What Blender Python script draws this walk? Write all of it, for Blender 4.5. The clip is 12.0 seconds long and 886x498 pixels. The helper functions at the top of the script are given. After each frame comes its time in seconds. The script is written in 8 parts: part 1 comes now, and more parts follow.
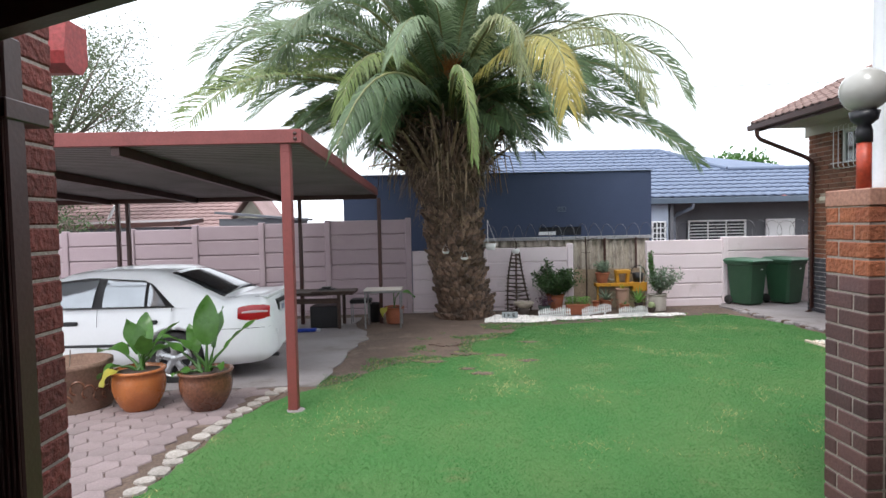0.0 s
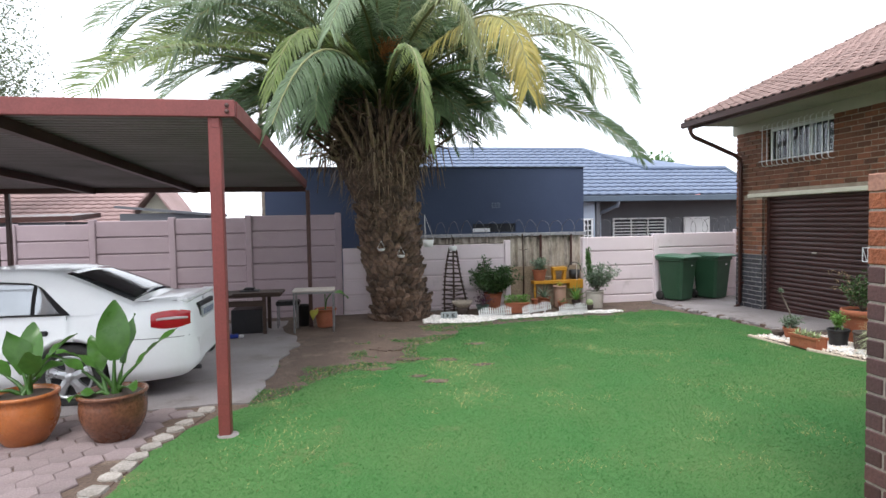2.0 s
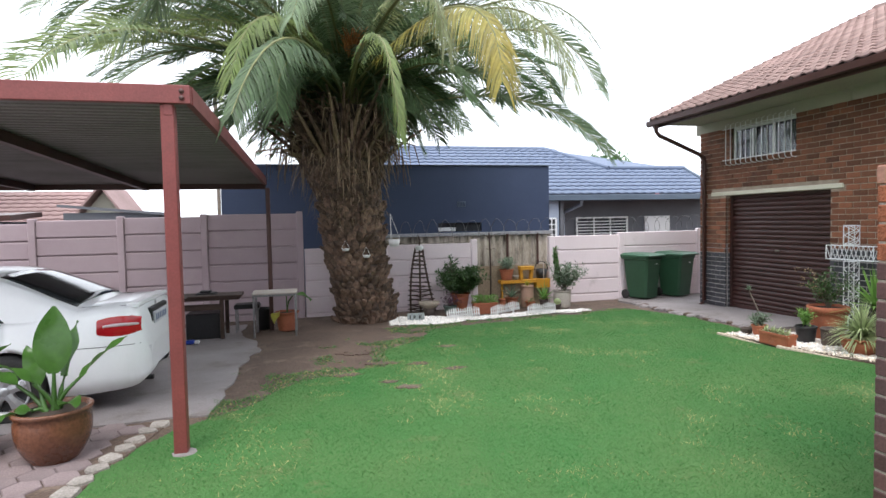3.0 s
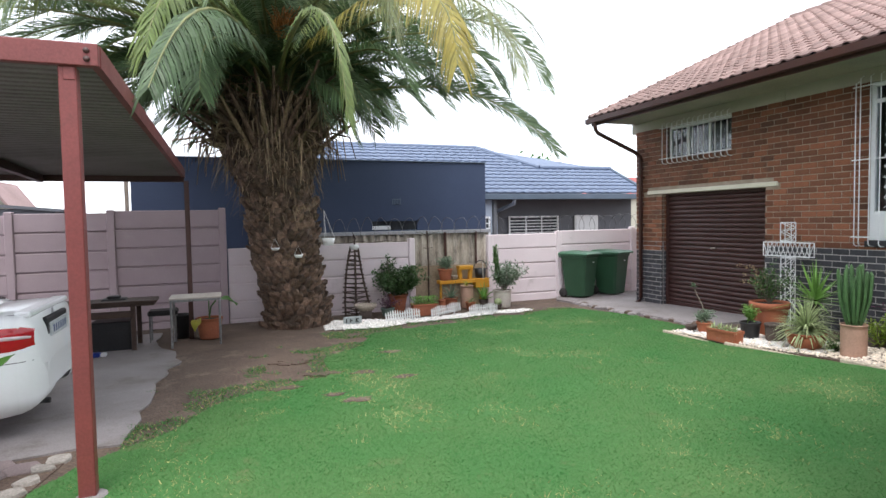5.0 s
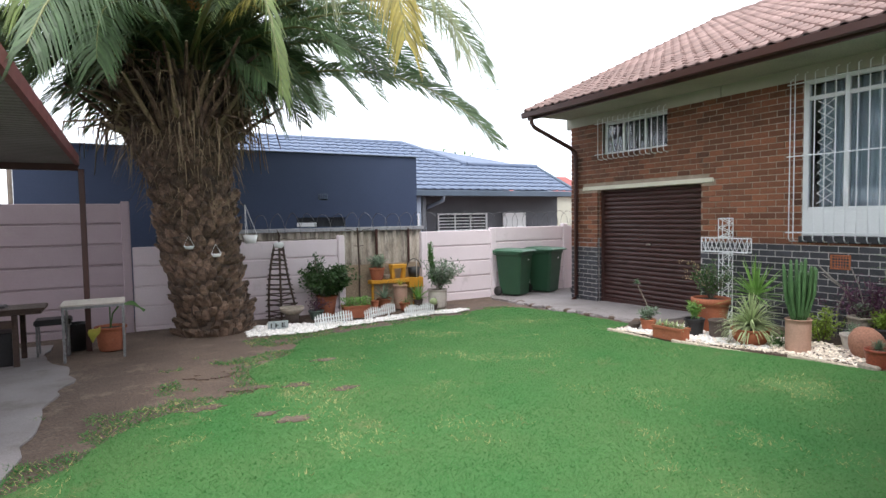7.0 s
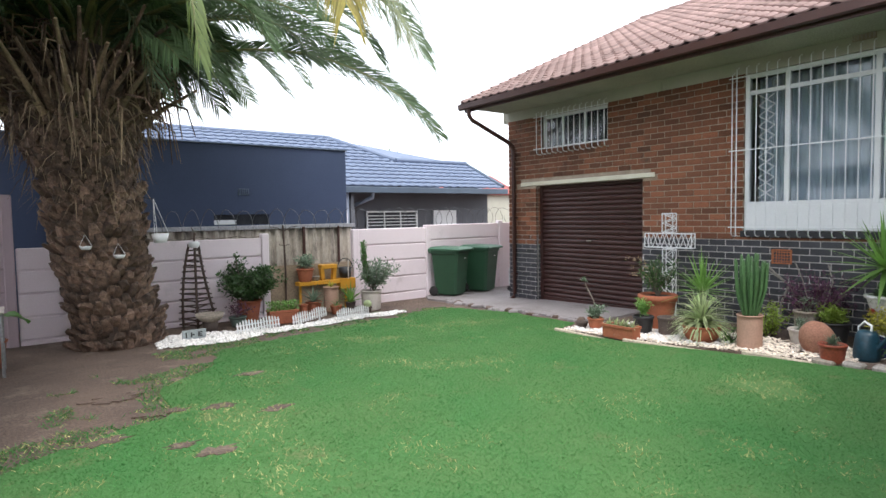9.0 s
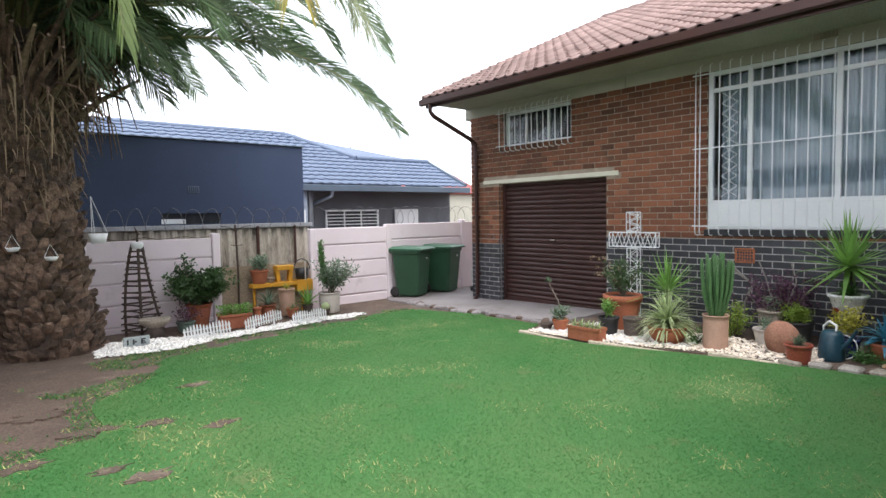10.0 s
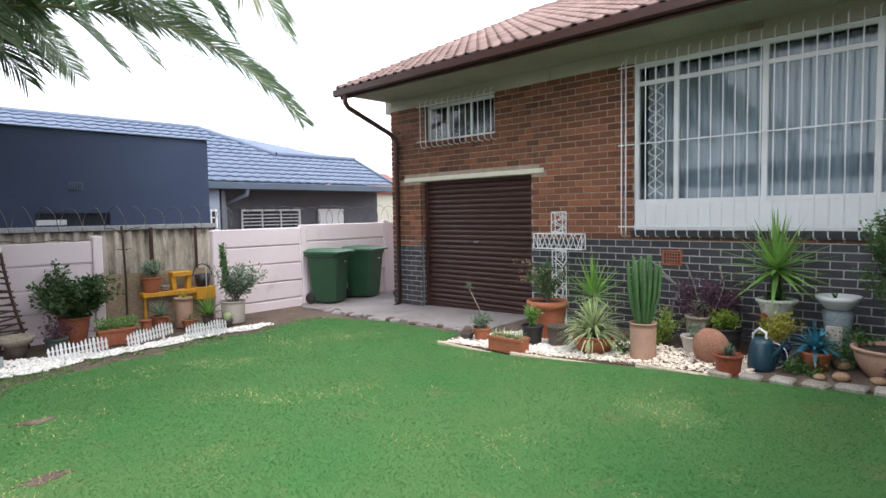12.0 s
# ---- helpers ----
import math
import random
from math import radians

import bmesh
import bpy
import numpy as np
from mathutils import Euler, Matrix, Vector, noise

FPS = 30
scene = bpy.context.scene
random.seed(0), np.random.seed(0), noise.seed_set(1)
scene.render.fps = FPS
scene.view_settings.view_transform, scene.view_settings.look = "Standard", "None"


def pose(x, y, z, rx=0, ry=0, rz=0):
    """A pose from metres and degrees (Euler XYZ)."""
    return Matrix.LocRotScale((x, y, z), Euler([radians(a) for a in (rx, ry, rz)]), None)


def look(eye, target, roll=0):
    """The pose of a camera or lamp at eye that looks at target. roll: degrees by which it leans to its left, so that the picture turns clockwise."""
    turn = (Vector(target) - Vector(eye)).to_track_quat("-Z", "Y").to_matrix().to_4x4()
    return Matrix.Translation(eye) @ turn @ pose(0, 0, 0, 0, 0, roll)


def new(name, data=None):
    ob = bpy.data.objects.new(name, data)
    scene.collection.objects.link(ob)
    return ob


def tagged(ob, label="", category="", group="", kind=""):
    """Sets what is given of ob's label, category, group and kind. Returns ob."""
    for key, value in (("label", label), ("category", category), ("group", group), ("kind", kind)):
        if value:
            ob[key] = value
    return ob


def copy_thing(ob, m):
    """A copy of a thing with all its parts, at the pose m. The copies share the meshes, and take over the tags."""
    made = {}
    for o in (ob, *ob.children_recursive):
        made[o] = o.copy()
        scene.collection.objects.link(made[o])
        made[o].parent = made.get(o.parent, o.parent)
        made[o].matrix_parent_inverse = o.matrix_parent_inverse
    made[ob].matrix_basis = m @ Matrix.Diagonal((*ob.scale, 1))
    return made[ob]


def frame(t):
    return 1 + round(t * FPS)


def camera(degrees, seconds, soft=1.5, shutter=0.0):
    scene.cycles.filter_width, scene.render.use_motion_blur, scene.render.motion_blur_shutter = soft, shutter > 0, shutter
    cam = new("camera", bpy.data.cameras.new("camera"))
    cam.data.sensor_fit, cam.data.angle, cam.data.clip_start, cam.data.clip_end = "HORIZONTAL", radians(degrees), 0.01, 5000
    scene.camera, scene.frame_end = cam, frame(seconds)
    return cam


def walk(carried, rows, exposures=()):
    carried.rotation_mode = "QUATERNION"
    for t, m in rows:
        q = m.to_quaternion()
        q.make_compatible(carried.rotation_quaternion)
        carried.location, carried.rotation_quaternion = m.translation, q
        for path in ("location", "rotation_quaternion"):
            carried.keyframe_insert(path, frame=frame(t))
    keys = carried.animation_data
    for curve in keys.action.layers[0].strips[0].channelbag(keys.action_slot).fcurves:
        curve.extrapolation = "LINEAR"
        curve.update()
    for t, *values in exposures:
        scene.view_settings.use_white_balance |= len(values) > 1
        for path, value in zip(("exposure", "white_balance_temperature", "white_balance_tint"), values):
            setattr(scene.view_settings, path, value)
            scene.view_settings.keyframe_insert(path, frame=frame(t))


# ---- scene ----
cam = camera(74.6, 12.0)
PATH = [
    (0, (-0.372, -0.306, 1.695), (-0.343, 1.692, 1.61), -1.2),
    (0.5, (-0.484, -0.099, 1.67), (-0.399, 1.897, 1.582), -1.1),
    (1, (-0.56, 0.058, 1.664), (-0.4, 2.05, 1.574), -1.1),
    (1.5, (-0.659, 0.23, 1.657), (-0.417, 2.213, 1.564), -1.1),
    (2, (-0.745, 0.397, 1.633), (-0.426, 2.369, 1.539), -1.0),
    (2.5, (-0.796, 0.573, 1.615), (-0.407, 2.532, 1.521), -1.1),
    (3, (-0.824, 0.707, 1.61), (-0.369, 2.653, 1.514), -1.1),
    (5, (-0.97, 1.313, 1.554), (-0.261, 3.181, 1.456), -1.0),
    (5.5, (-0.981, 1.464, 1.534), (-0.214, 3.308, 1.435), -0.9),
    (6, (-0.988, 1.635, 1.54), (-0.162, 3.454, 1.436), -1.0),
    (6.5, (-0.993, 1.798, 1.524), (-0.097, 3.583, 1.418), -1.0),
    (7, (-0.984, 1.963, 1.508), (-0.025, 3.715, 1.401), -0.9),
    (9, (-0.866, 2.608, 1.455), (0.316, 4.218, 1.342), -1.0),
    (9.5, (-0.754, 2.735, 1.445), (0.481, 4.303, 1.33), -1.0),
    (10, (-0.658, 2.84, 1.448), (0.624, 4.37, 1.33), -1.0),
    (10.5, (-0.511, 2.939, 1.444), (0.816, 4.43, 1.324), -1.1),
    (11, (-0.34, 3.035, 1.447), (1.031, 4.485, 1.324), -1.1),
    (11.5, (-0.169, 3.107, 1.463), (1.243, 4.518, 1.337), -1.2),
    (12, (0.046, 3.164, 1.444), (1.485, 4.547, 1.322), -1.0),
]
walk(cam, [(t, look(eye, target, roll)) for t, eye, target, roll in PATH], [(0, 0.72), (5.5, 0.77), (9.5, 0.84), (12, 0.84)])

# ---- light: bright overcast sky ----
world = bpy.data.worlds.new("overcast_sky")
scene.world = world
world.use_nodes = True
wn, wl = world.node_tree.nodes, world.node_tree.links
wn.clear()
w_out = wn.new("ShaderNodeOutputWorld")
w_bg = wn.new("ShaderNodeBackground")
w_sky = wn.new("ShaderNodeTexSky")
w_sky.sky_type = "NISHITA"
w_sky.sun_disc = False
w_sky.sun_elevation = radians(58)
w_sky.sun_rotation = radians(200)
w_sky.dust_density = 3.0
w_bg.inputs["Strength"].default_value = 0.15
w_mix = wn.new("ShaderNodeMix")
w_mix.data_type = "RGBA"
w_mix.inputs[0].default_value = 0.93
w_mix.inputs[7].default_value = (8.85, 9.3, 10.1, 1)
wl.new(w_sky.outputs[0], w_mix.inputs[6])
wl.new(w_mix.outputs[2], w_bg.inputs["Color"])
wl.new(w_bg.outputs[0], w_out.inputs[0])
sun_data = bpy.data.lights.new("sun", "SUN")
sun_data.energy, sun_data.angle, sun_data.color = 1.4, radians(25), (1.0, 0.98, 0.95)
sun = new("sun", sun_data)
sun.matrix_world = look((0, 0, 20), (2.2, 6.0, 8.0))

# ---- mesh tools ----
def G(x, y):
    """Height of the yard, which falls gently away from the porch."""
    return 0.04 - 0.026 * y + 0.004 * x


class M:
    """A mesh being put together from simple solids."""

    def __init__(self):
        self.v, self.f, self.smooth = [], [], []

    def add(self, verts, faces, smooth=False):
        n = len(self.v)
        self.v.extend(tuple(p) for p in verts)
        self.f.extend(tuple(n + i for i in f) for f in faces)
        self.smooth.extend([smooth] * len(faces))
        return self

    def box(self, x0, x1, y0, y1, z0, z1, c=0.004, m=None):
        lo, hi = (min(x0, x1), min(y0, y1), min(z0, z1)), (max(x0, x1), max(y0, y1), max(z0, z1))
        c = min(c, 0.3 * min(hi[i] - lo[i] for i in range(3)))
        mid = Vector([(lo[i] + hi[i]) / 2 for i in range(3)])
        verts, idx = [], {}
        for sx in (0, 1):
            for sy in (0, 1):
                for sz in (0, 1):
                    s = (sx, sy, sz)
                    for a in range(3):
                        p = [0, 0, 0]
                        for k in range(3):
                            e = hi[k] if s[k] else lo[k]
                            p[k] = e if k == a else e + (-c if s[k] else c)
                        idx[s, a] = len(verts)
                        verts.append(Vector(p))
        faces = []
        for a in range(3):
            b, d = [k for k in range(3) if k != a]
            for s in (0, 1):
                ring = []
                for u, w in ((0, 0), (1, 0), (1, 1), (0, 1)):
                    q = [0, 0, 0]
                    q[a], q[b], q[d] = s, u, w
                    ring.append(idx[tuple(q), a])
                faces.append(ring)
            for u in (0, 1):
                for w in (0, 1):
                    q0, q1 = [0, 0, 0], [0, 0, 0]
                    q0[b], q0[d], q1[b], q1[d] = u, w, u, w
                    q1[a] = 1
                    faces.append([idx[tuple(q0), b], idx[tuple(q1), b], idx[tuple(q1), d], idx[tuple(q0), d]])
        for sx in (0, 1):
            for sy in (0, 1):
                for sz in (0, 1):
                    faces.append([idx[(sx, sy, sz), a] for a in range(3)])
        good = []
        for f in faces:
            p = [verts[i] for i in f]
            n = (p[1] - p[0]).cross(p[2] - p[0])
            fc = sum(p, Vector()) / len(p)
            good.append(f if n.dot(fc - mid) > 0 else f[::-1])
        if m is not None:
            verts = [m @ p for p in verts]
        return self.add(verts, good)

    def tube(self, pts, r, seg=8, caps=True, smooth=True):
        pts = [Vector(p) for p in pts]
        rs = r if isinstance(r, (list, tuple)) else [r] * len(pts)
        verts, faces = [], []
        up = Vector((0, 0, 1))
        for i, p in enumerate(pts):
            d = (pts[min(i + 1, len(pts) - 1)] - pts[max(i - 1, 0)]).normalized()
            ref = up if abs(d.dot(up)) < 0.95 else Vector((1, 0, 0))
            a = d.cross(ref).normalized()
            b = a.cross(d)
            for k in range(seg):
                t = 2 * math.pi * k / seg
                verts.append(p + rs[i] * (math.cos(t) * a + math.sin(t) * b))
        for i in range(len(pts) - 1):
            for k in range(seg):
                k2 = (k + 1) % seg
                faces.append((i * seg + k2, i * seg + k, (i + 1) * seg + k, (i + 1) * seg + k2))
        self.add(verts, faces, smooth)
        if caps:
            n = len(pts) - 1
            self.add(verts[:seg], [tuple(range(seg))])
            self.add(verts[n * seg:], [tuple(range(seg))[::-1]])
        return self

    def lathe(self, prof, seg=28, at=(0, 0, 0), smooth=True, squash=1.0):
        verts, faces = [], []
        for r, z in prof:
            for k in range(seg):
                t = 2 * math.pi * k / seg
                verts.append((at[0] + r * math.cos(t), at[1] + squash * r * math.sin(t), at[2] + z))
        for i in range(len(prof) - 1):
            for k in range(seg):
                k2 = (k + 1) % seg
                faces.append((i * seg + k, i * seg + k2, (i + 1) * seg + k2, (i + 1) * seg + k))
        return self.add(verts, faces, smooth)

    def prism(self, outline, z0, z1, top=None):
        """Upright solid over a counter-clockwise outline; z0 and z1 may be functions of x and y."""
        f0 = z0 if callable(z0) else (lambda x, y: z0)
        f1 = z1 if callable(z1) else (lambda x, y: z1)
        n = len(outline)
        verts = [(x, y, f0(x, y)) for x, y in outline] + [(x, y, f1(x, y)) for x, y in outline]
        faces = [tuple(range(n))[::-1], tuple(range(n, 2 * n))]
        faces += [(i, (i + 1) % n, n + (i + 1) % n, n + i) for i in range(n)]
        return self.add(verts, faces)

    def plate(self, ring, thick):
        """Flat polygon with thickness, laid along its normal (downwards)."""
        p = [Vector(q) for q in ring]
        nrm = (p[1] - p[0]).cross(p[2] - p[0]).normalized()
        n = len(p)
        verts = p + [q - nrm * thick for q in p]
        faces = [tuple(range(n)), tuple(range(n, 2 * n))[::-1]]
        faces += [((i + 1) % n, i, n + i, n + (i + 1) % n) for i in range(n)]
        return self.add(verts, faces)

    def moved(self, m):
        self.v = [tuple(m @ Vector(p)) for p in self.v]
        return self

    def mesh(self, name, material):
        me = bpy.data.meshes.new(name)
        me.from_pydata(self.v, [], self.f)
        me.polygons.foreach_set("use_smooth", self.smooth)
        if material:
            me.materials.append(material)
        me.update()
        return me


def thing(name, at=(0, 0, 0), label="", category="", group="", kind="", rz=0.0):
    ob = new(name)
    ob.empty_display_size = 0.1
    ob.matrix_basis = pose(*at, 0, 0, rz)
    return tagged(ob, label, category, group, kind)


def part(name, m, material, parent, label=""):
    me = m.mesh(name, material) if isinstance(m, M) else m
    ob = new(name, me)
    ob.parent = parent
    return tagged(ob, label)


def solid(name, m, material, label="", category="", group="", kind=""):
    return tagged(new(name, m.mesh(name, material)), label, category, group, kind)


# ---- materials ----
def pbr(name, color, color2=None, scale=3.0, fine=60.0, rough=0.7, bump=0.25, metal=0.0, rand=0.0, island=0.0, speck=0.25, bump_dist=0.01,
        stretch=(1, 1, 1), spec=0.5, dirt=None, dirt_at=0.6, sub=0.0):
    """Two-scale procedural surface: broad patches between two colours, fine speckle, relief, and random tone per piece."""
    ma = bpy.data.materials.new(name)
    ma.use_nodes = True
    nt = ma.node_tree
    n, l = nt.nodes, nt.links
    b = n["Principled BSDF"]
    c2 = color2 or tuple(0.78 * c for c in color)
    tc = n.new("ShaderNodeTexCoord")
    mp = n.new("ShaderNodeMapping")
    mp.inputs["Scale"].default_value = stretch
    l.new(tc.outputs["Object"], mp.inputs[0])
    n1 = n.new("ShaderNodeTexNoise")
    n1.inputs["Scale"].default_value, n1.inputs["Detail"].default_value, n1.inputs["Roughness"].default_value = scale, 6, 0.62
    n2 = n.new("ShaderNodeTexNoise")
    n2.inputs["Scale"].default_value, n2.inputs["Detail"].default_value = fine, 4
    l.new(mp.outputs[0], n1.inputs["Vector"])
    l.new(mp.outputs[0], n2.inputs["Vector"])
    ramp = n.new("ShaderNodeMapRange")
    ramp.inputs[1].default_value, ramp.inputs[2].default_value = 0.32, 0.68
    l.new(n1.outputs[0], ramp.inputs[0])
    mix = n.new("ShaderNodeMix")
    mix.data_type = "RGBA"
    mix.inputs[6].default_value, mix.inputs[7].default_value = (*color, 1), (*c2, 1)
    l.new(ramp.outputs[0], mix.inputs[0])
    out = mix.outputs[2]
    if dirt:
        n3 = n.new("ShaderNodeTexNoise")
        n3.inputs["Scale"].default_value, n3.inputs["Detail"].default_value, n3.inputs["Roughness"].default_value = scale * 2.3, 8, 0.7
        l.new(mp.outputs[0], n3.inputs["Vector"])
        r3 = n.new("ShaderNodeMapRange")
        r3.inputs[1].default_value, r3.inputs[2].default_value = dirt_at - 0.06, dirt_at + 0.1
        l.new(n3.outputs[0], r3.inputs[0])
        m3 = n.new("ShaderNodeMix")
        m3.data_type = "RGBA"
        m3.inputs[7].default_value = (*dirt, 1)
        l.new(r3.outputs[0], m3.inputs[0])
        l.new(out, m3.inputs[6])
        out = m3.outputs[2]
    val = n.new("ShaderNodeMapRange")
    val.inputs[1].default_value, val.inputs[2].default_value = 0.3, 0.7
    val.inputs[3].default_value, val.inputs[4].default_value = 1 - speck, 1 + speck
    l.new(n2.outputs[0], val.inputs[0])
    hsv = n.new("ShaderNodeHueSaturation")
    l.new(out, hsv.inputs["Color"])
    vout = val.outputs[0]
    for amount, node, sock in ((rand, "ShaderNodeObjectInfo", "Random"), (island, "ShaderNodeNewGeometry", "Random Per Island")):
        if amount:
            info = n.new(node)
            rr = n.new("ShaderNodeMapRange")
            rr.inputs[3].default_value, rr.inputs[4].default_value = 1 - amount, 1 + amount
            l.new(info.outputs[sock], rr.inputs[0])
            mul = n.new("ShaderNodeMath")
            mul.operation = "MULTIPLY"
            l.new(vout, mul.inputs[0])
            l.new(rr.outputs[0], mul.inputs[1])
            vout = mul.outputs[0]
    l.new(vout, hsv.inputs["Value"])
    l.new(hsv.outputs[0], b.inputs["Base Color"])
    rmap = n.new("ShaderNodeMapRange")
    rmap.inputs[3].default_value, rmap.inputs[4].default_value = max(rough - 0.12, 0.02), min(rough + 0.12, 1)
    l.new(n1.outputs[0], rmap.inputs[0])
    l.new(rmap.outputs[0], b.inputs["Roughness"])
    b.inputs["Metallic"].default_value = metal
    b.inputs["Specular IOR Level"].default_value = spec
    if sub:
        b.inputs["Subsurface Weight"].default_value = sub
        b.inputs["Subsurface Radius"].default_value = (0.01, 0.01, 0.004)
    if bump:
        bp = n.new("ShaderNodeBump")
        bp.inputs["Strength"].default_value, bp.inputs["Distance"].default_value = bump, bump_dist
        l.new(n2.outputs[0], bp.inputs["Height"])
        l.new(bp.outputs[0], b.inputs["Normal"])
    return ma


def glass(name, tint, rough=0.03, clear=0.5):
    ma = bpy.data.materials.new(name)
    ma.use_nodes = True
    n, l = ma.node_tree.nodes, ma.node_tree.links
    b = n["Principled BSDF"]
    b.inputs["Base Color"].default_value = (*tint, 1)
    b.inputs["Roughness"].default_value = rough
    b.inputs["Transmission Weight"].default_value = clear
    b.inputs["IOR"].default_value = 1.45
    return ma


def leafy(name, color, color2, trans=0.35, rough=0.5, island=0.3, rand=0.1):
    """Leaf surface that lets some light through."""
    ma = pbr(name, color, color2, 1.5, 20, rough, 0.0, island=island, rand=rand, speck=0.12)
    n, l = ma.node_tree.nodes, ma.node_tree.links
    b = n["Principled BSDF"]
    tr = n.new("ShaderNodeBsdfTranslucent")
    mx = n.new("ShaderNodeMixShader")
    mx.inputs[0].default_value = trans
    l.new(b.inputs["Base Color"].links[0].from_socket, tr.inputs["Color"])
    l.new(b.outputs[0], mx.inputs[1])
    l.new(tr.outputs[0], mx.inputs[2])
    l.new(mx.outputs[0], n["Material Output"].inputs["Surface"])
    return ma


soil = pbr("bare_soil", (0.13, 0.088, 0.066), (0.085, 0.058, 0.045), 1.3, 45, 0.95, 0.6, speck=0.35, bump_dist=0.02, dirt=(0.19, 0.14, 0.11), dirt_at=0.6)
lawn_base = pbr("lawn_soil_and_thatch", (0.055, 0.16, 0.047), (0.09, 0.17, 0.058), 0.8, 90, 0.95, 0.3, speck=0.15, spec=0.15, bump_dist=0.02, dirt=(0.16, 0.16, 0.075), dirt_at=0.64)
blade_mat = leafy("grass_blades", (0.056, 0.205, 0.057), (0.122, 0.262, 0.09), 0.45, 0.7, 0.2, 0.0)
blade_mat.node_tree.nodes["Principled BSDF"].inputs["Specular IOR Level"].default_value = 0.12
straw_mat = pbr("dry_grass_blades", (0.42, 0.37, 0.17), (0.30, 0.32, 0.12), 2.0, 30, 0.85, 0.0, island=0.3, speck=0.15, spec=0.2)
concrete = pbr("worn_concrete", (0.29, 0.26, 0.26), (0.205, 0.18, 0.18), 0.9, 70, 0.85, 0.3, speck=0.14, dirt=(0.17, 0.145, 0.135), dirt_at=0.6)
paver_mat = pbr("clay_cement_paver", (0.25, 0.195, 0.195), (0.19, 0.145, 0.145), 2.0, 80, 0.9, 0.5, rand=0.14, speck=0.2, dirt=(0.2, 0.16, 0.15), dirt_at=0.62)
kerb_stone = pbr("pale_edging_stone", (0.36, 0.325, 0.295), (0.24, 0.215, 0.19), 6.0, 70, 0.9, 0.4, rand=0.15)
# pink paint of the carport wall, darkened to hold the carport's shade
shaded_pink_paint = pbr("shaded_pink_precast_concrete", (0.43, 0.34, 0.37), (0.375, 0.29, 0.315), 0.7, 60, 0.85, 0.12, rand=0.03, speck=0.04, dirt=(0.42, 0.34, 0.35), dirt_at=0.64)
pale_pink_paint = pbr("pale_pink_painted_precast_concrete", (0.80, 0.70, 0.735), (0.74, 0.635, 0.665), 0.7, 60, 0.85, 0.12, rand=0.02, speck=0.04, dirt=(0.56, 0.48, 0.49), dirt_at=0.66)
brick_face = pbr("brown_face_brick", (0.285, 0.105, 0.052), (0.165, 0.06, 0.034), 0.9, 90, 0.85, 0.5, rand=0.42, island=0.42, speck=0.25, dirt=(0.085, 0.045, 0.03), dirt_at=0.6)
brick_dark = pbr("dark_plinth_brick", (0.055, 0.055, 0.066), (0.036, 0.036, 0.044), 5.0, 90, 0.6, 0.4, rand=0.3, island=0.3, speck=0.2)
brick_orange = pbr("rough_orange_face_brick", (0.36, 0.12, 0.055), (0.27, 0.085, 0.045), 5.0, 40, 0.9, 1.0, rand=0.15, speck=0.25, bump_dist=0.015)
brick_purple = pbr("smooth_purple_brown_brick", (0.095, 0.05, 0.052), (0.14, 0.062, 0.055), 2.0, 60, 0.7, 0.3, rand=0.3, speck=0.15)
brick_red = pbr("rough_red_brick", (0.20, 0.052, 0.04), (0.13, 0.036, 0.03), 5.0, 36, 0.9, 1.0, rand=0.2, speck=0.3, bump_dist=0.02)
mortar = pbr("grey_mortar", (0.42, 0.36, 0.31), (0.33, 0.28, 0.25), 6.0, 90, 0.95, 0.4)
mortar_dark = pbr("brown_mortar", (0.42, 0.335, 0.265), (0.27, 0.21, 0.165), 6.0, 90, 0.95, 0.4)
mortar_grey = pbr("plinth_mortar", (0.50, 0.475, 0.46), (0.40, 0.38, 0.37), 6.0, 90, 0.95, 0.4)
cream = pbr("cream_wall_paint", (0.47, 0.45, 0.37), (0.42, 0.40, 0.33), 1.2, 60, 0.85, 0.1, speck=0.05)
cream_bright = pbr("bright_cream_paint", (0.72, 0.68, 0.56), (0.66, 0.61, 0.5), 3.0, 60, 0.75, 0.1, speck=0.06)
roof_tile = pbr("weathered_pink_clay_tile", (0.29, 0.195, 0.175), (0.225, 0.15, 0.133), 2.0, 60, 0.85, 0.4, rand=0.22, island=0.22, speck=0.2, dirt=(0.24, 0.17, 0.15), dirt_at=0.6)
blue_tile = pbr("blue_grey_roof_tile", (0.145, 0.185, 0.27), (0.12, 0.155, 0.235), 1.0, 30, 0.5, 0.2, speck=0.08)
rust_tile = pbr("dusty_red_roof_tile", (0.36, 0.24, 0.23), (0.28, 0.19, 0.18), 1.0, 30, 0.85, 0.2, speck=0.15)
navy = pbr("navy_wall_paint", (0.040, 0.060, 0.118), (0.033, 0.050, 0.10), 0.5, 40, 0.7, 0.1, speck=0.06)
grey_wall = pbr("grey_wall_paint", (0.13, 0.135, 0.155), (0.11, 0.115, 0.13), 1.0, 40, 0.8, 0.1, speck=0.06)
pale_blue = pbr("pale_blue_grey_paint", (0.30, 0.34, 0.42), (0.26, 0.30, 0.38), 1.0, 40, 0.6, 0.1, speck=0.05)
slate_fascia = pbr("blue_grey_fascia_paint", (0.10, 0.135, 0.185), None, 1.0, 40, 0.5, 0.1, speck=0.05)
steel_red = pbr("red_oxide_painted_steel", (0.215, 0.05, 0.044), (0.165, 0.039, 0.036), 3.0, 60, 0.5, 0.15, speck=0.12, dirt=(0.13, 0.04, 0.03), dirt_at=0.66)
gutter_red = pbr("faded_red_gutter_paint", (0.36, 0.05, 0.05), (0.28, 0.042, 0.042), 3.0, 60, 0.5, 0.15)
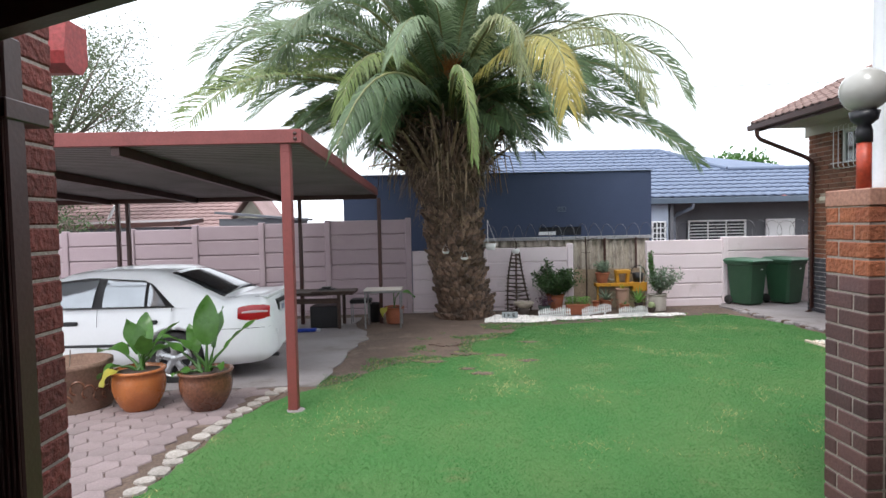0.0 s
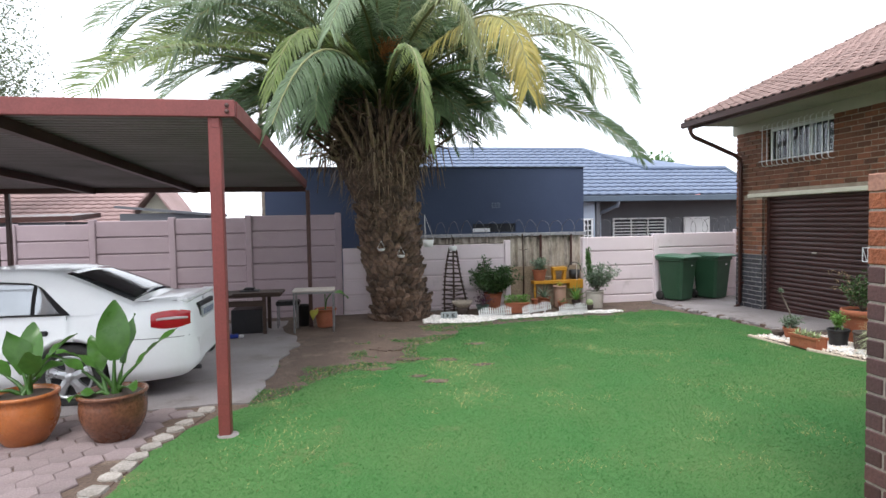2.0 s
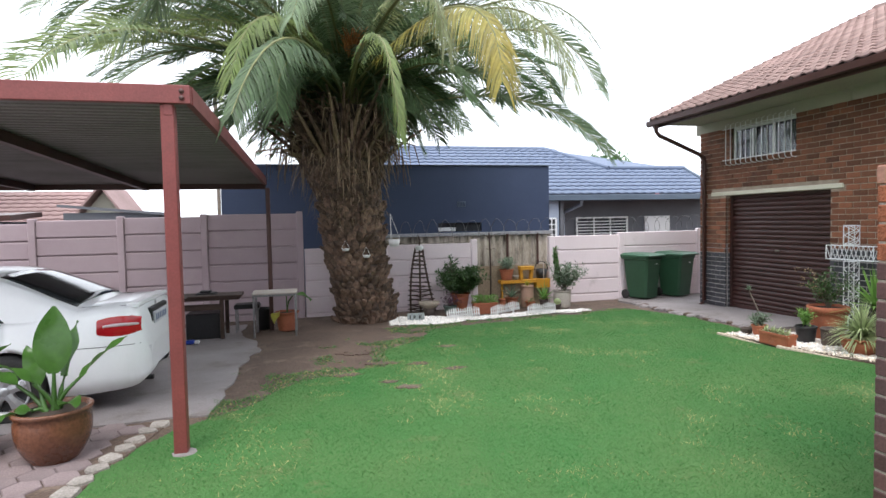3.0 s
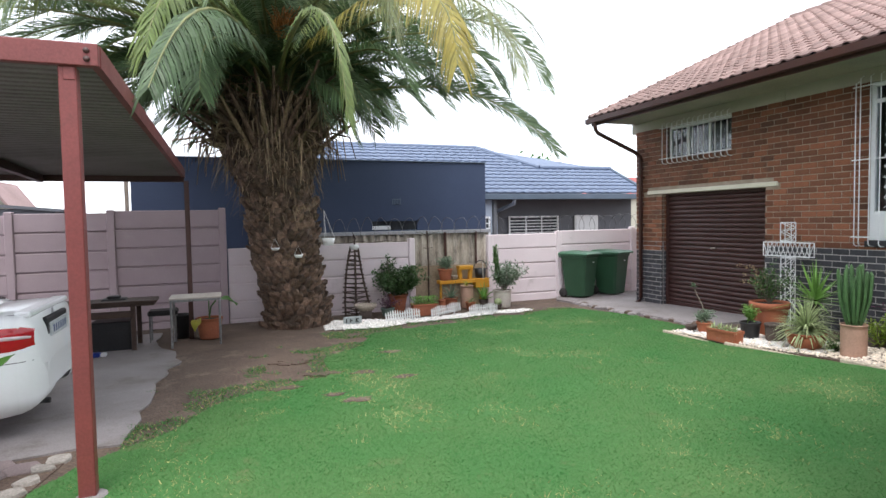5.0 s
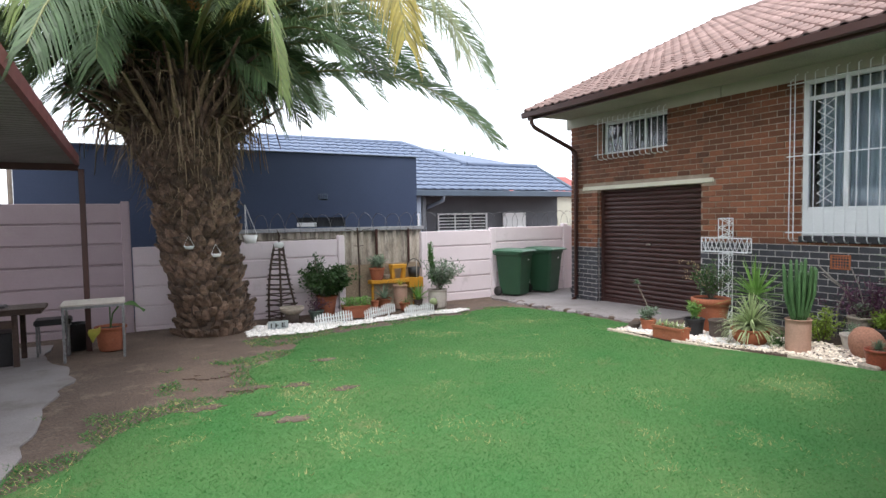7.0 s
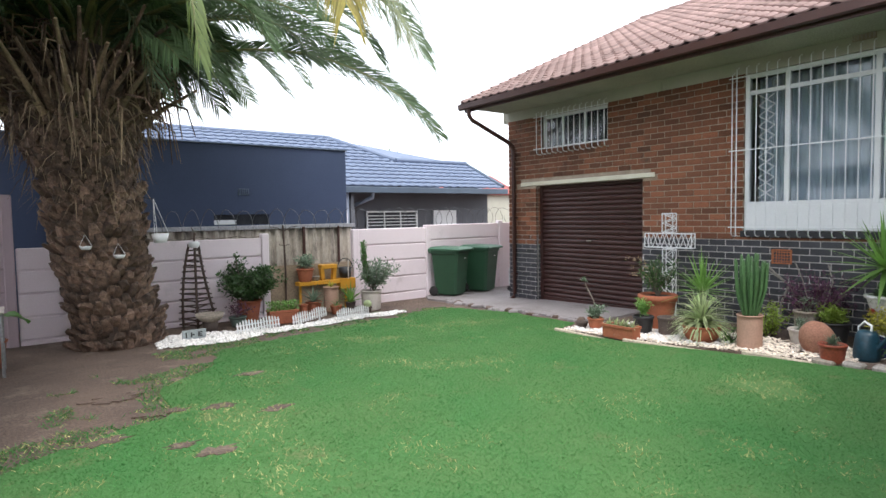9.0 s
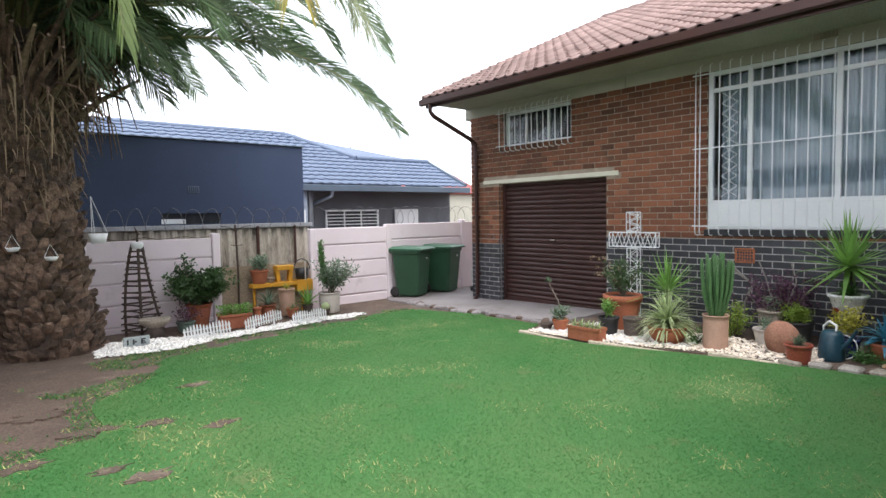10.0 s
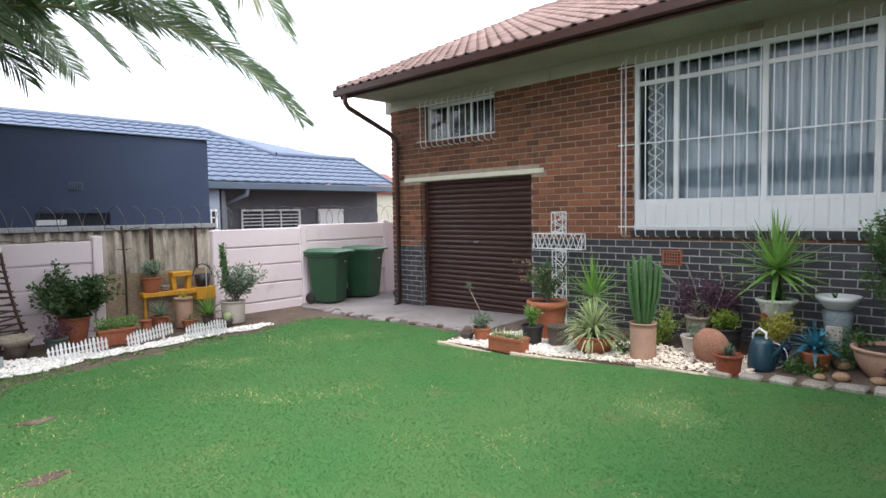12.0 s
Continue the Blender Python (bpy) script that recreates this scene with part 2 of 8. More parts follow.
brown_paint = pbr("dark_brown_gloss_paint", (0.07, 0.026, 0.02), (0.052, 0.02, 0.017), 2.0, 60, 0.4, 0.1, speck=0.1)
maroon_door = pbr("maroon_brown_enamel", (0.052, 0.018, 0.0155), (0.042, 0.0155, 0.0135), 1.5, 60, 0.42, 0.08, speck=0.08)
zinc = pbr("galvanised_roof_sheet", (0.23, 0.215, 0.215), (0.17, 0.16, 0.16), 0.9, 50, 0.55, 0.1, speck=0.1, metal=0.25)
asbestos = pbr("weathered_corrugated_sheet", (0.46, 0.41, 0.35), (0.33, 0.285, 0.235), 2.2, 50, 0.95, 0.3, stretch=(1, 1, 0.25), speck=0.2, dirt=(0.15, 0.125, 0.105), dirt_at=0.56)
white_paint = pbr("white_enamel", (0.78, 0.79, 0.80), (0.72, 0.73, 0.75), 2.0, 60, 0.35, 0.05, speck=0.03)
white_plastic = pbr("white_plastic", (0.80, 0.80, 0.80), None, 3.0, 60, 0.4, 0.0, speck=0.03)
pebble_white = pbr("white_pebbles", (0.80, 0.78, 0.76), (0.66, 0.62, 0.58), 9.0, 40, 0.8, 0.2, island=0.2)
pebble_cream = pbr("cream_pebbles", (0.80, 0.71, 0.61), (0.70, 0.59, 0.48), 9.0, 40, 0.8, 0.2, island=0.25)


# ---- ground ----
def ragged(line, step=0.12, amp=0.05, closed=True, freq=2.2):
    """An outline broken into short steps and pushed in and out by noise."""
    out, n = [], len(line)
    for i in range(n if closed else n - 1):
        a, b = Vector((*line[i], 0)), Vector((*line[(i + 1) % n], 0))
        k = max(1, int((b - a).length / step))
        for j in range(k):
            p = a.lerp(b, j / k)
            out.append((p.x + amp * noise.noise(p * freq), p.y + amp * noise.noise(p * freq + Vector((9, 4, 2)))))
    return out


def inside(x, y, poly):
    hit = False
    j = len(poly) - 1
    for i in range(len(poly)):
        (xi, yi), (xj, yj) = poly[i], poly[j]
        if (yi > y) != (yj > y) and x < (xj - xi) * (y - yi) / (yj - yi) + xi:
            hit = not hit
        j = i
    return hit


gm = M()
gx = [-1500, -300, -60, -15, 15, 60, 300, 1500]
gy = [-1500, -300, -60, -8, 17, 60, 300, 1500]
for x in gx:
    for y in gy:
        gm.v.append((x, y, G(max(-15, min(15, x)), max(-8, min(17, y))) - 0.004))
for i in range(7):
    for j in range(7):
        gm.f.append((i * 8 + j, (i + 1) * 8 + j, (i + 1) * 8 + j + 1, i * 8 + j + 1))
        gm.smooth.append(False)
solid("ground", gm, soil, "bare brown trodden soil of the yard", "ground", kind="structure")

LAWN = ragged([(-2.33, 1.9), (6.2, 1.9), (5.85, 3.2), (5.62, 3.8), (5.48, 4.6), (5.38, 5.7), (5.1, 7.0), (5.06, 8.05), (5.75, 8.45), (5.8, 9.8),
               (5.65, 10.9), (4.9, 11.15), (4.3, 10.85), (3.2, 10.75), (2.1, 10.5), (1.2, 10.3), (0.9, 9.5), (0.2, 8.8), (0.05, 7.75), (-0.95, 7.3), (-1.5, 6.4),
               (-1.95, 5.95), (-2.28, 5.2), (-2.36, 4.2)], 0.1, 0.13)
solid("lawn", M().prism(LAWN, lambda x, y: G(x, y) - 0.01, lambda x, y: G(x, y) + 0.006), lawn_base,
      "thin green lawn with worn straw-coloured patches", "lawn", kind="structure")

SLAB = [(-9.5, 6.32), (-2.25, 6.28), (-1.75, 6.3), (-1.68, 7.3), (-1.72, 8.3), (-1.55, 9.3), (-1.62, 10.2), (-1.95, 10.9), (-2.0, 12.2), (-9.5, 12.4)]
solid("carport_floor", M().prism(ragged(SLAB, 0.12, 0.08, freq=2.6), lambda x, y: G(x, y) - 0.05, lambda x, y: G(x, y) + 0.012), concrete,
      "stained grey concrete slab under the carport", "floor", kind="structure")
APRON = [(5.9, 8.1), (7.25, 8.1), (7.25, 10.5), (8.6, 11.4), (8.6, 12.8), (6.1, 12.75), (5.85, 12.3), (5.92, 11.2), (5.88, 9.8)]
solid("garage_apron", M().prism(ragged(APRON, 0.14, 0.07, freq=3.0), lambda x, y: G(x, y) - 0.05, lambda x, y: G(x, y) + 0.035), concrete,
      "cracked concrete apron before the garage door", "floor", kind="structure")
solid("porch_floor", M().box(-1.68, 6.5, -4.0, 1.8, -0.3, 0.12, 0.01), concrete, "concrete porch floor behind the brick pier", "floor", kind="structure")

patch_rng = random.Random(9)
broken = thing("apron_edging", (5.9, 10, 0), "broken concrete lumps and bricks along the apron's edge", "edging", kind="structure")
for k in range(30):
    y = 8.35 + k * 0.128
    x = 5.88 + 0.04 * math.sin(y * 2.3) + patch_rng.uniform(-0.05, 0.05) + max(0, y - 11.6) * 0.28
    w, l, h = patch_rng.uniform(0.05, 0.10), patch_rng.uniform(0.05, 0.085), patch_rng.uniform(0.03, 0.06)
    m = M().box(-w, w, -l, l, -0.03, h, 0.02)
    m.v = [(a + 0.03 * noise.noise(Vector((a * 9 + k, b * 9, c * 9))), b + 0.03 * noise.noise(Vector((b * 9, a * 9 + k, c * 9))), c + 0.02 * noise.noise(Vector((a * 8, b * 8, k)))) for a, b, c in m.v]
    st = part("lump", m, concrete if k % 4 else soil, broken)
    st.matrix_basis = pose(x - 5.9, y - 10, G(x, y), patch_rng.uniform(-6, 6), patch_rng.uniform(-6, 6), patch_rng.uniform(-30, 30))
BARE = ((0.17, 6.70, 0.10), (0.05, 7.92, 0.14), (0.49, 7.76, 0.10), (0.84, 7.36, 0.09), (0.02, 6.98, 0.08), (1.08, 8.74, 0.10), (-0.2, 8.72, 0.16), (-0.42, 7.45, 0.12))
for px, py, pr in BARE:
    ring = [(px + pr * 1.7 * math.cos(a) * patch_rng.uniform(0.4, 1.15), py + pr * math.sin(a) * patch_rng.uniform(0.4, 1.15)) for a in [2 * math.pi * k / 26 for k in range(26)]]
    solid("bare_patch", M().prism(ring, lambda x, y: G(x, y) - 0.005, lambda x, y: G(x, y) + 0.010), soil, "small bare earth patch in the lawn", "ground", kind="structure")

# hexagonal pavers with pale edging stones
paving = thing("pavement", (-4, 4, 0), "pinkish-grey hexagonal cement pavers beside the lawn", "pavement", kind="structure")


def hex_piece(r, h, c):
    m = M()
    ring = []
    for rr, z in ((r, 0.0), (r, h - c), (r - c, h)):
        ring.append([(rr * math.cos(math.pi / 3 * k), rr * math.sin(math.pi / 3 * k), z) for k in range(6)])
    m.add(sum(ring, []), [tuple(range(12, 18))] + [(a * 6 + k, a * 6 + (k + 1) % 6, a * 6 + 6 + (k + 1) % 6, a * 6 + 6 + k) for a in (0, 1) for k in range(6)])
    return m


def kerb_line(y):
    """Where the edging runs."""
    return -2.42 + 0.02 * (y - 3.5) if y < 4.6 else -2.40 + 0.15 * max(0, (y - 4.6)) ** 1.3


hex_mesh = hex_piece(0.122, 0.05, 0.008).mesh("paver", paver_mat)
rng = random.Random(3)
near_hex, far_hex = [], M()
for i in range(-40, 20):
    for j in range(-30, 40):
        x, y = -4 + i * 0.1875, 4.0 + j * 0.2165 + (0.108 if i % 2 else 0)
        if 1.9 < y < 6.2 and -7.5 < x < kerb_line(y) - 0.14:
            near_hex.append((x, y)) if (y > 3.1 and x > -5.2) else far_hex.add(
                [(x + px, y + py, G(x, y) + pz - 0.03) for px, py, pz in hex_piece(0.122, 0.05, 0.008).v], hex_piece(0.122, 0.05, 0.008).f)
for x, y in near_hex[:300]:
    ob = part("paver", hex_mesh, None, paving)
    ob.matrix_basis = pose(x + 4 + rng.uniform(-.004, .004), y - 4 + rng.uniform(-.004, .004), G(x, y) - 0.03 + rng.uniform(-.004, .004), rng.uniform(-1, 1), rng.uniform(-1, 1), rng.uniform(-2, 2))
if len(near_hex) > 300:
    for x, y in near_hex[300:]:
        far_hex.add([(x + px, y + py, G(x, y) + pz - 0.03) for px, py, pz in hex_piece(0.122, 0.05, 0.008).v], hex_piece(0.122, 0.05, 0.008).f)
rest = part("more_pavers", far_hex.moved(pose(4, -4, 0)), paver_mat, paving)
tagged(rest, kind="stuff")
bed_sand = part("joint_sand", M().prism([(-7.7, 1.8), (-2.35, 1.8), (-2.35, 4.6), (-2.05, 6.2), (-7.7, 6.28)], lambda x, y: G(x, y) - 0.01, lambda x, y: G(x, y) + 0.004).moved(pose(4, -4, 0)), soil, paving)
kerb = thing("edging_stones", (-2.3, 4, 0), "row of pale rounded edging stones between pavers and lawn", "edging", kind="structure")
y = 2.1
while y < 6.15:
    ln = rng.uniform(0.12, 0.2)
    m = M()
    n = 9
    top, low = [], []
    wob = [rng.uniform(0.8, 1.08) for _ in range(n)]
    for k in range(n):
        a = 2 * math.pi * k / n
        top.append((0.082 * wob[k] * math.cos(a), ln * 0.5 * wob[k] * math.sin(a), 0.036 + rng.uniform(-.008, .008)))
        low.append((0.095 * wob[k] * math.cos(a), ln * 0.57 * wob[k] * math.sin(a), -0.02))
    m.add(low + top, [tuple(range(n, 2 * n))] + [(k, (k + 1) % n, n + (k + 1) % n, n + k) for k in range(n)])
    x = kerb_line(y)
    ob = part("edging_stone", m, kerb_stone, kerb)
    slope = math.degrees(math.atan((kerb_line(y + .1) - kerb_line(y - .1)) / .2))
    ob.matrix_basis = pose(x + 2.3 + rng.uniform(-.02, .02), y - 4, G(x, y) - 0.015, rng.uniform(-3, 3), rng.uniform(-3, 3), -slope + rng.uniform(-8, 8))
    y += ln * 1.05 + 0.015


# ---- precast boundary wall ----
WALL_Y = 12.85


def precast(name, label, bays, posts, slab_h=0.335, paint=shaded_pink_paint):
    """Bays: (x0, x1, top). Posts: (x, top). Slabs are slotted between posts."""
    w = thing(name, (bays[0][0], WALL_Y, 0), label, "wall", kind="structure")
    x_at = bays[0][0]
    for x0, x1, top in bays:
        z = top
        while z > G(x0, WALL_Y) - 0.05:
            z2 = max(z - slab_h + 0.022, G(x0, WALL_Y) - 0.2)
            part("slab", M().box(x0 - x_at, x1 - x_at, -0.03, 0.03, z2, z, 0.012), paint, w)
            part("slab_joint", M().box(x0 - x_at, x1 - x_at, 0.012, 0.026, z2 - 0.024, z2 + 0.001, 0.001), paint, w)
            z -= slab_h
    for x, top in posts:
        part("post", M().box(x - 0.065 - x_at, x + 0.065 - x_at, -0.065, 0.065, G(x, WALL_Y) - 0.3, top, 0.014), paint, w)
    return w


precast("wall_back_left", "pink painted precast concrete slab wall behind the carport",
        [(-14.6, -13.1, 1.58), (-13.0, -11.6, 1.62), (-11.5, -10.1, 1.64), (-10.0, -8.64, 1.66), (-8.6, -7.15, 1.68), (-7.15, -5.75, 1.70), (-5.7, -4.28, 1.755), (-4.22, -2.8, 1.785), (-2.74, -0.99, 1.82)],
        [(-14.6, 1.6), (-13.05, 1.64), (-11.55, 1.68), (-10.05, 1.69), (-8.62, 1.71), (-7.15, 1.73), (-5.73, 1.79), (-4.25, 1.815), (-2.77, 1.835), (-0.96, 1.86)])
precast("wall_back_middle", "low pink precast concrete wall behind the palm", [(-0.88, 0.75, 1.10), (0.75, 2.63, 1.125)], [(0.75, 1.10), (2.7, 1.2)], paint=pale_pink_paint)
precast("wall_back_right", "low pale pink precast wall behind the bins", [(4.52, 6.2, 1.225), (6.26, 8.25, 1.275)], [(4.5, 1.225), (6.23, 1.275), (8.3, 1.33), (9.9, 1.33)], paint=pale_pink_paint)
part("slab", M().box(8.36, 9.84, WALL_Y - 0.03, WALL_Y + 0.03, -0.3, 1.28, 0.012), pale_pink_paint, thing("wall_back_end", (8.36, WALL_Y, 0), "end bay of the pale pink precast wall", "wall", kind="structure")).matrix_basis = pose(-8.36, -WALL_Y, 0)

# corrugated fence with its capping rail
fence = thing("corrugated_fence", (2.6, 13.3, 0), "weathered brown-grey corrugated sheet fence with a pale capping rail", "fence", kind="structure")
m = M()
n = 300
for k in range(n + 1):
    x = -2.1 + 4.2 * k / n
    yy = 0.045 * max(-0.8, min(0.8, 1.7 * math.sin(x * 2 * math.pi / 0.185)))
    m.v += [(x, yy, -0.35), (x, yy, 1.3)]
for k in range(n):
    m.f.append((2 * k, 2 * k + 2, 2 * k + 3, 2 * k + 1))
    m.smooth.append(True)
sheet = part("corrugated_sheet", m, asbestos, fence)
sm = sheet.modifiers.new("thickness", "SOLIDIFY")
sm.thickness = 0.008
part("capping_rail", M().box(-2.15, 2.12, -0.07, 0.05, 1.27, 1.345, 0.006), pbr("weathered_capping", (0.36, 0.36, 0.38), (0.28, 0.28, 0.3), 3, 40, 0.8, 0.2), fence)
part("fence_post", M().box(0.98, 1.03, -0.1, -0.05, -0.3, 1.3, 0.005), brown_paint, fence)
part("fence_post", M().box(1.72, 1.76, -0.09, -0.05, -0.3, 1.3, 0.005), brown_paint, fence)

# ---- house with the garage ----
HX, HY = 7.1, 11.2          # wall face and corner
Y_END = -2.0
garage = thing("wall_garage", (HX, HY, 0), "brown face-brick garage wall on a dark brick plinth", "wall", kind="structure")
PLINTH = 1.07
DOOR = (8.135, 10.45, -0.32, 1.99)
WIN_S = (8.80, 10.30, 2.64, 3.26)
WIN_B = (2.0, 6.56, 1.18, 3.27)


def cored(m, y0, y1, z0, z1, holes, x0, x1):
    """Wall between y0 and y1 with rectangular openings cut right through."""
    ys = sorted({y0, y1, *[v for h in holes for v in h[:2] if y0 < v < y1]})
    zs = sorted({z0, z1, *[v for h in holes for v in h[2:] if z0 < v < z1]})
    for a, b in zip(ys, ys[1:]):
        for c, d in zip(zs, zs[1:]):
            if not any(h[0] <= a and b <= h[1] and h[2] <= c and d <= h[3] for h in holes):
                m.box(x0, x1, a, b, c, d, 0)
    return m


part("wall_core", cored(M(), Y_END, HY - 0.02, PLINTH - 0.006, 3.27, [DOOR, WIN_S, WIN_B], HX + 0.004, HX + 0.23).moved(pose(-HX, -HY, 0)), mortar_dark, garage)
part("plinth_core", cored(M(), Y_END, HY - 0.02, -0.4, PLINTH - 0.006, [DOOR], HX + 0.004, HX + 0.23).moved(pose(-HX, -HY, 0)), mortar_grey, garage)
part("north_wall", M().box(HX + 0.03, 16.2, HY - 0.25, HY - 0.012, -0.4, 3.27, 0).moved(pose(-HX, -HY, 0)), mortar_dark, garage)
part("gable_end", M().plate([(HX + 0.03, HY - 0.03, 3.27), (16.2, HY - 0.03, 3.27), (16.2, HY - 0.03, 3.9), (11.63, HY - 0.03, 5.9), (HX + 0.03, HY - 0.03, 3.88)], 0.2).moved(pose(-HX, -HY, 0)), cream, garage)
part("plaster_band", M().box(HX + 0.004, HX + 0.2, Y_END, 7.8, 3.274, 3.9, 0.003).moved(pose(-HX, -HY, 0)), cream, garage, "cream painted plaster band under the eaves")
part("plaster_band", M().box(HX - 0.004, HX + 0.2, 7.806, HY, 3.274, 3.9, 0.003).moved(pose(-HX, -HY, 0)), cream, garage, "cream painted plaster band under the eaves")
inner = M()
inner.box(HX + 0.24, 16.0, 7.0, 7.15, -0.3, 3.4, 0).box(HX + 2.9, HX + 3.0, 7.2, HY - 0.3, -0.3, 3.4, 0).box(HX + 3.6, HX + 3.7, Y_END, 7.0, -0.3, 3.4, 0)
part("inner_wall", inner.moved(pose(-HX, -HY, 0)), cream, garage)
part("inner_floor", M().box(HX + 0.24, 16, Y_END, HY - 0.3, -0.35, 0.02, 0).moved(pose(-HX, -HY, 0)), concrete, garage)
part("south_wall", M().box(HX + 0.24, 16.2, Y_END - 0.2, Y_END, -0.4, 3.9, 0).moved(pose(-HX, -HY, 0)), cream, garage)
part("east_wall", M().box(16.0, 16.2, Y_END, HY - 0.3, -0.4, 3.9, 0).moved(pose(-HX, -HY, 0)), cream, garage)
solid("ceiling", M().box(HX + 0.24, 16, Y_END, HY - 0.3, 3.42, 3.46, 0), cream, "plain pale ceiling inside the house", "ceiling", kind="structure")

# roof: rafters plane, tiles, fascia, gutter
PITCH = math.atan((6.08 - 3.50) / (11.63 - 6.0))
EAVE = Vector((6.02, 0, 3.50))
roof = thing("roof_garage", (6.0, 11.3, 3.5), "weathered pinkish clay tile roof with dark brown eaves", "roof", kind="structure")
slope_len = (11.63 - 6.02) / math.cos(PITCH)
deck = M().plate([(6.04, Y_END, 3.49), (6.04, 11.28, 3.49), (11.63, 11.28, 6.05), (11.63, Y_END, 6.05)][::-1], -0.03)
deck.plate([(16.6, Y_END, 3.78), (16.6, 11.28, 3.78), (11.63, 11.28, 6.05), (11.63, Y_END, 6.05)], -0.03)
part("roof_deck", deck.moved(pose(-6.0, -11.3, -3.5)), brown_paint, roof)
part("soffit", M().box(6.10, HX + 0.02, Y_END, 11.26, 3.46, 3.475, 0).moved(pose(-6.0, -11.3, -3.5)), pbr("cream_soffit", (0.42, 0.40, 0.33), None, 1.2, 50, 0.85, 0.05), roof)
part("barge_board", M().plate([(6.0, 11.27, 3.42), (11.63, 11.27, 6.0), (11.63, 11.27, 6.16), (6.0, 11.27, 3.6)], 0.025).moved(pose(-6.0, -11.3, -3.5)), brown_paint, roof, "dark brown barge board")
part("fascia", M().box(6.04, 6.065, Y_END, 11.26, 3.38, 3.56, 0.003).moved(pose(-6.0, -11.3, -3.5)), brown_paint, roof)
prof = [(0.0, 0.0), (-0.02, -0.09), (-0.06, -0.105), (-0.1, -0.09), (-0.115, -0.01), (-0.125, -0.01), (-0.115, -0.1), (-0.07, -0.118), (-0.01, -0.1), (0.008, 0.0)]
gm = M()
for yy in (Y_END, 11.3):
    gm.v += [(6.035 + a, yy, 3.53 + b) for a, b in prof]
k = len(prof)
gm.f = [(i, (i + 1) % k, k + (i + 1) % k, k + i) for i in range(k)] + [tuple(range(k, 2 * k))]
gm.smooth = [False] * len(gm.f)
gutter = solid("roof_gutter", gm, brown_paint, "dark brown painted eaves gutter along the tile roof", "gutter", kind="structure")
dp = thing("downpipe", (7.03, 11.0, G(7, 11)), "dark brown downpipe with a swan neck at the garage corner", "downpipe", kind="structure")
part("pipe", M().tube([(5.98, 11.05, 3.43), (5.98, 11.05, 3.30), (6.04, 11.04, 3.22), (6.9, 11.0, 2.86), (7.02, 11.0, 2.78), (7.04, 11.0, 2.68), (7.04, 11.0, -0.1), (7.02, 11.0, -0.16), (6.94, 11.0, -0.2)], 0.04, 10).moved(pose(-7.03, -11, -G(7, 11))), brown_paint, dp)
for z in (0.5, 1.6, 2.55):
    part("pipe_bracket", M().box(-0.055, 0.07, -0.055, 0.055, z, z + 0.03, 0.004), brown_paint, dp)


def tile_piece(w=0.205, ln=0.33, lift=0.022):
    """One interlocking tile: x across, y up the slope, two rolls."""
    m = M()
    nx = 8
    for jy, yy in enumerate((0, ln)):
        for k in range(nx + 1):
            u = k / nx
            z = 0.026 * max(0, math.sin(u * 2 * math.pi * 2 / 2 + 0.2)) ** 1.0 + (lift if jy == 0 else 0.0)
            m.v.append((u * w, yy, z + 0.012))
    for k in range(nx + 1):
        m.v.append((m.v[k][0], 0, m.v[k][2] - 0.02))
    for k in range(nx):
        m.f += [(k, k + 1, nx + 2 + k, nx + 1 + k), (2 * nx + 2 + k, 2 * nx + 3 + k, k + 1, k)]
        m.smooth += [True, False]
    return m


tp = tile_piece()
tile_mesh = tp.mesh("roof_tile", roof_tile)
roof_rows, row_h, tile_w = 23, slope_len / 23, 0.205
tilt = Matrix.Rotation(PITCH, 4, "Y").inverted()
loose = M()
count = 0
for c in range(63):
    for r in range(roof_rows):
        yy = 11.30 - (c + 1) * tile_w
        base = Matrix.Translation((6.0 + math.cos(PITCH) * r * row_h, yy + tile_w, 3.535 + math.sin(PITCH) * r * row_h)) @ Matrix.Rotation(-PITCH, 4, "Y") @ Matrix.Rotation(radians(-90), 4, "Z")
        base = base @ Matrix.Translation((0, 0, rng.uniform(-0.003, 0.004)))
        if r < 8 and count < 300:
            ob = part("roof_tile", tile_mesh, None, roof)
            ob.matrix_basis = Matrix.Translation((-6, -11.3, -3.5)) @ base
            count += 1
        else:
            loose.add([base @ Vector(p) for p in tp.v], tp.f, True)
rest = part("more_roof_tiles", loose.moved(pose(-6, -11.3, -3.5)), roof_tile, roof)
tagged(rest, kind="stuff")
ridge = M()
for k in range(34):
    ridge.tube([(11.63, 11.3 - k * 0.38, 6.1), (11.63, 11.3 - (k + 1) * 0.38 - 0.02, 6.085)], [0.12, 0.105], 10)
part("ridge_tiles", ridge.moved(pose(-6, -11.3, -3.5)), roof_tile, roof)
verge = M()
for k in range(23):
    a = EAVE + Vector((math.cos(PITCH) * k * row_h, 11.28, math.sin(PITCH) * k * row_h + 0.06))
    b = EAVE + Vector((math.cos(PITCH) * (k + 1.04) * row_h, 11.28, math.sin(PITCH) * (k + 1.04) * row_h + 0.045))
    verge.tube([a, b], [0.065, 0.055], 8)
part("verge_tiles", verge.moved(pose(-6, -11.3, -3.5)), roof_tile, roof)

# bricks of the garage wall
BH, BL, JT = 0.0755, 0.2245, 0.0135
def brick_mesh(name, ln, ma, dep=0.05, h=BH):
    return M().box(-dep, 0, 0, ln, 0, h, 0.004).mesh(name, ma)


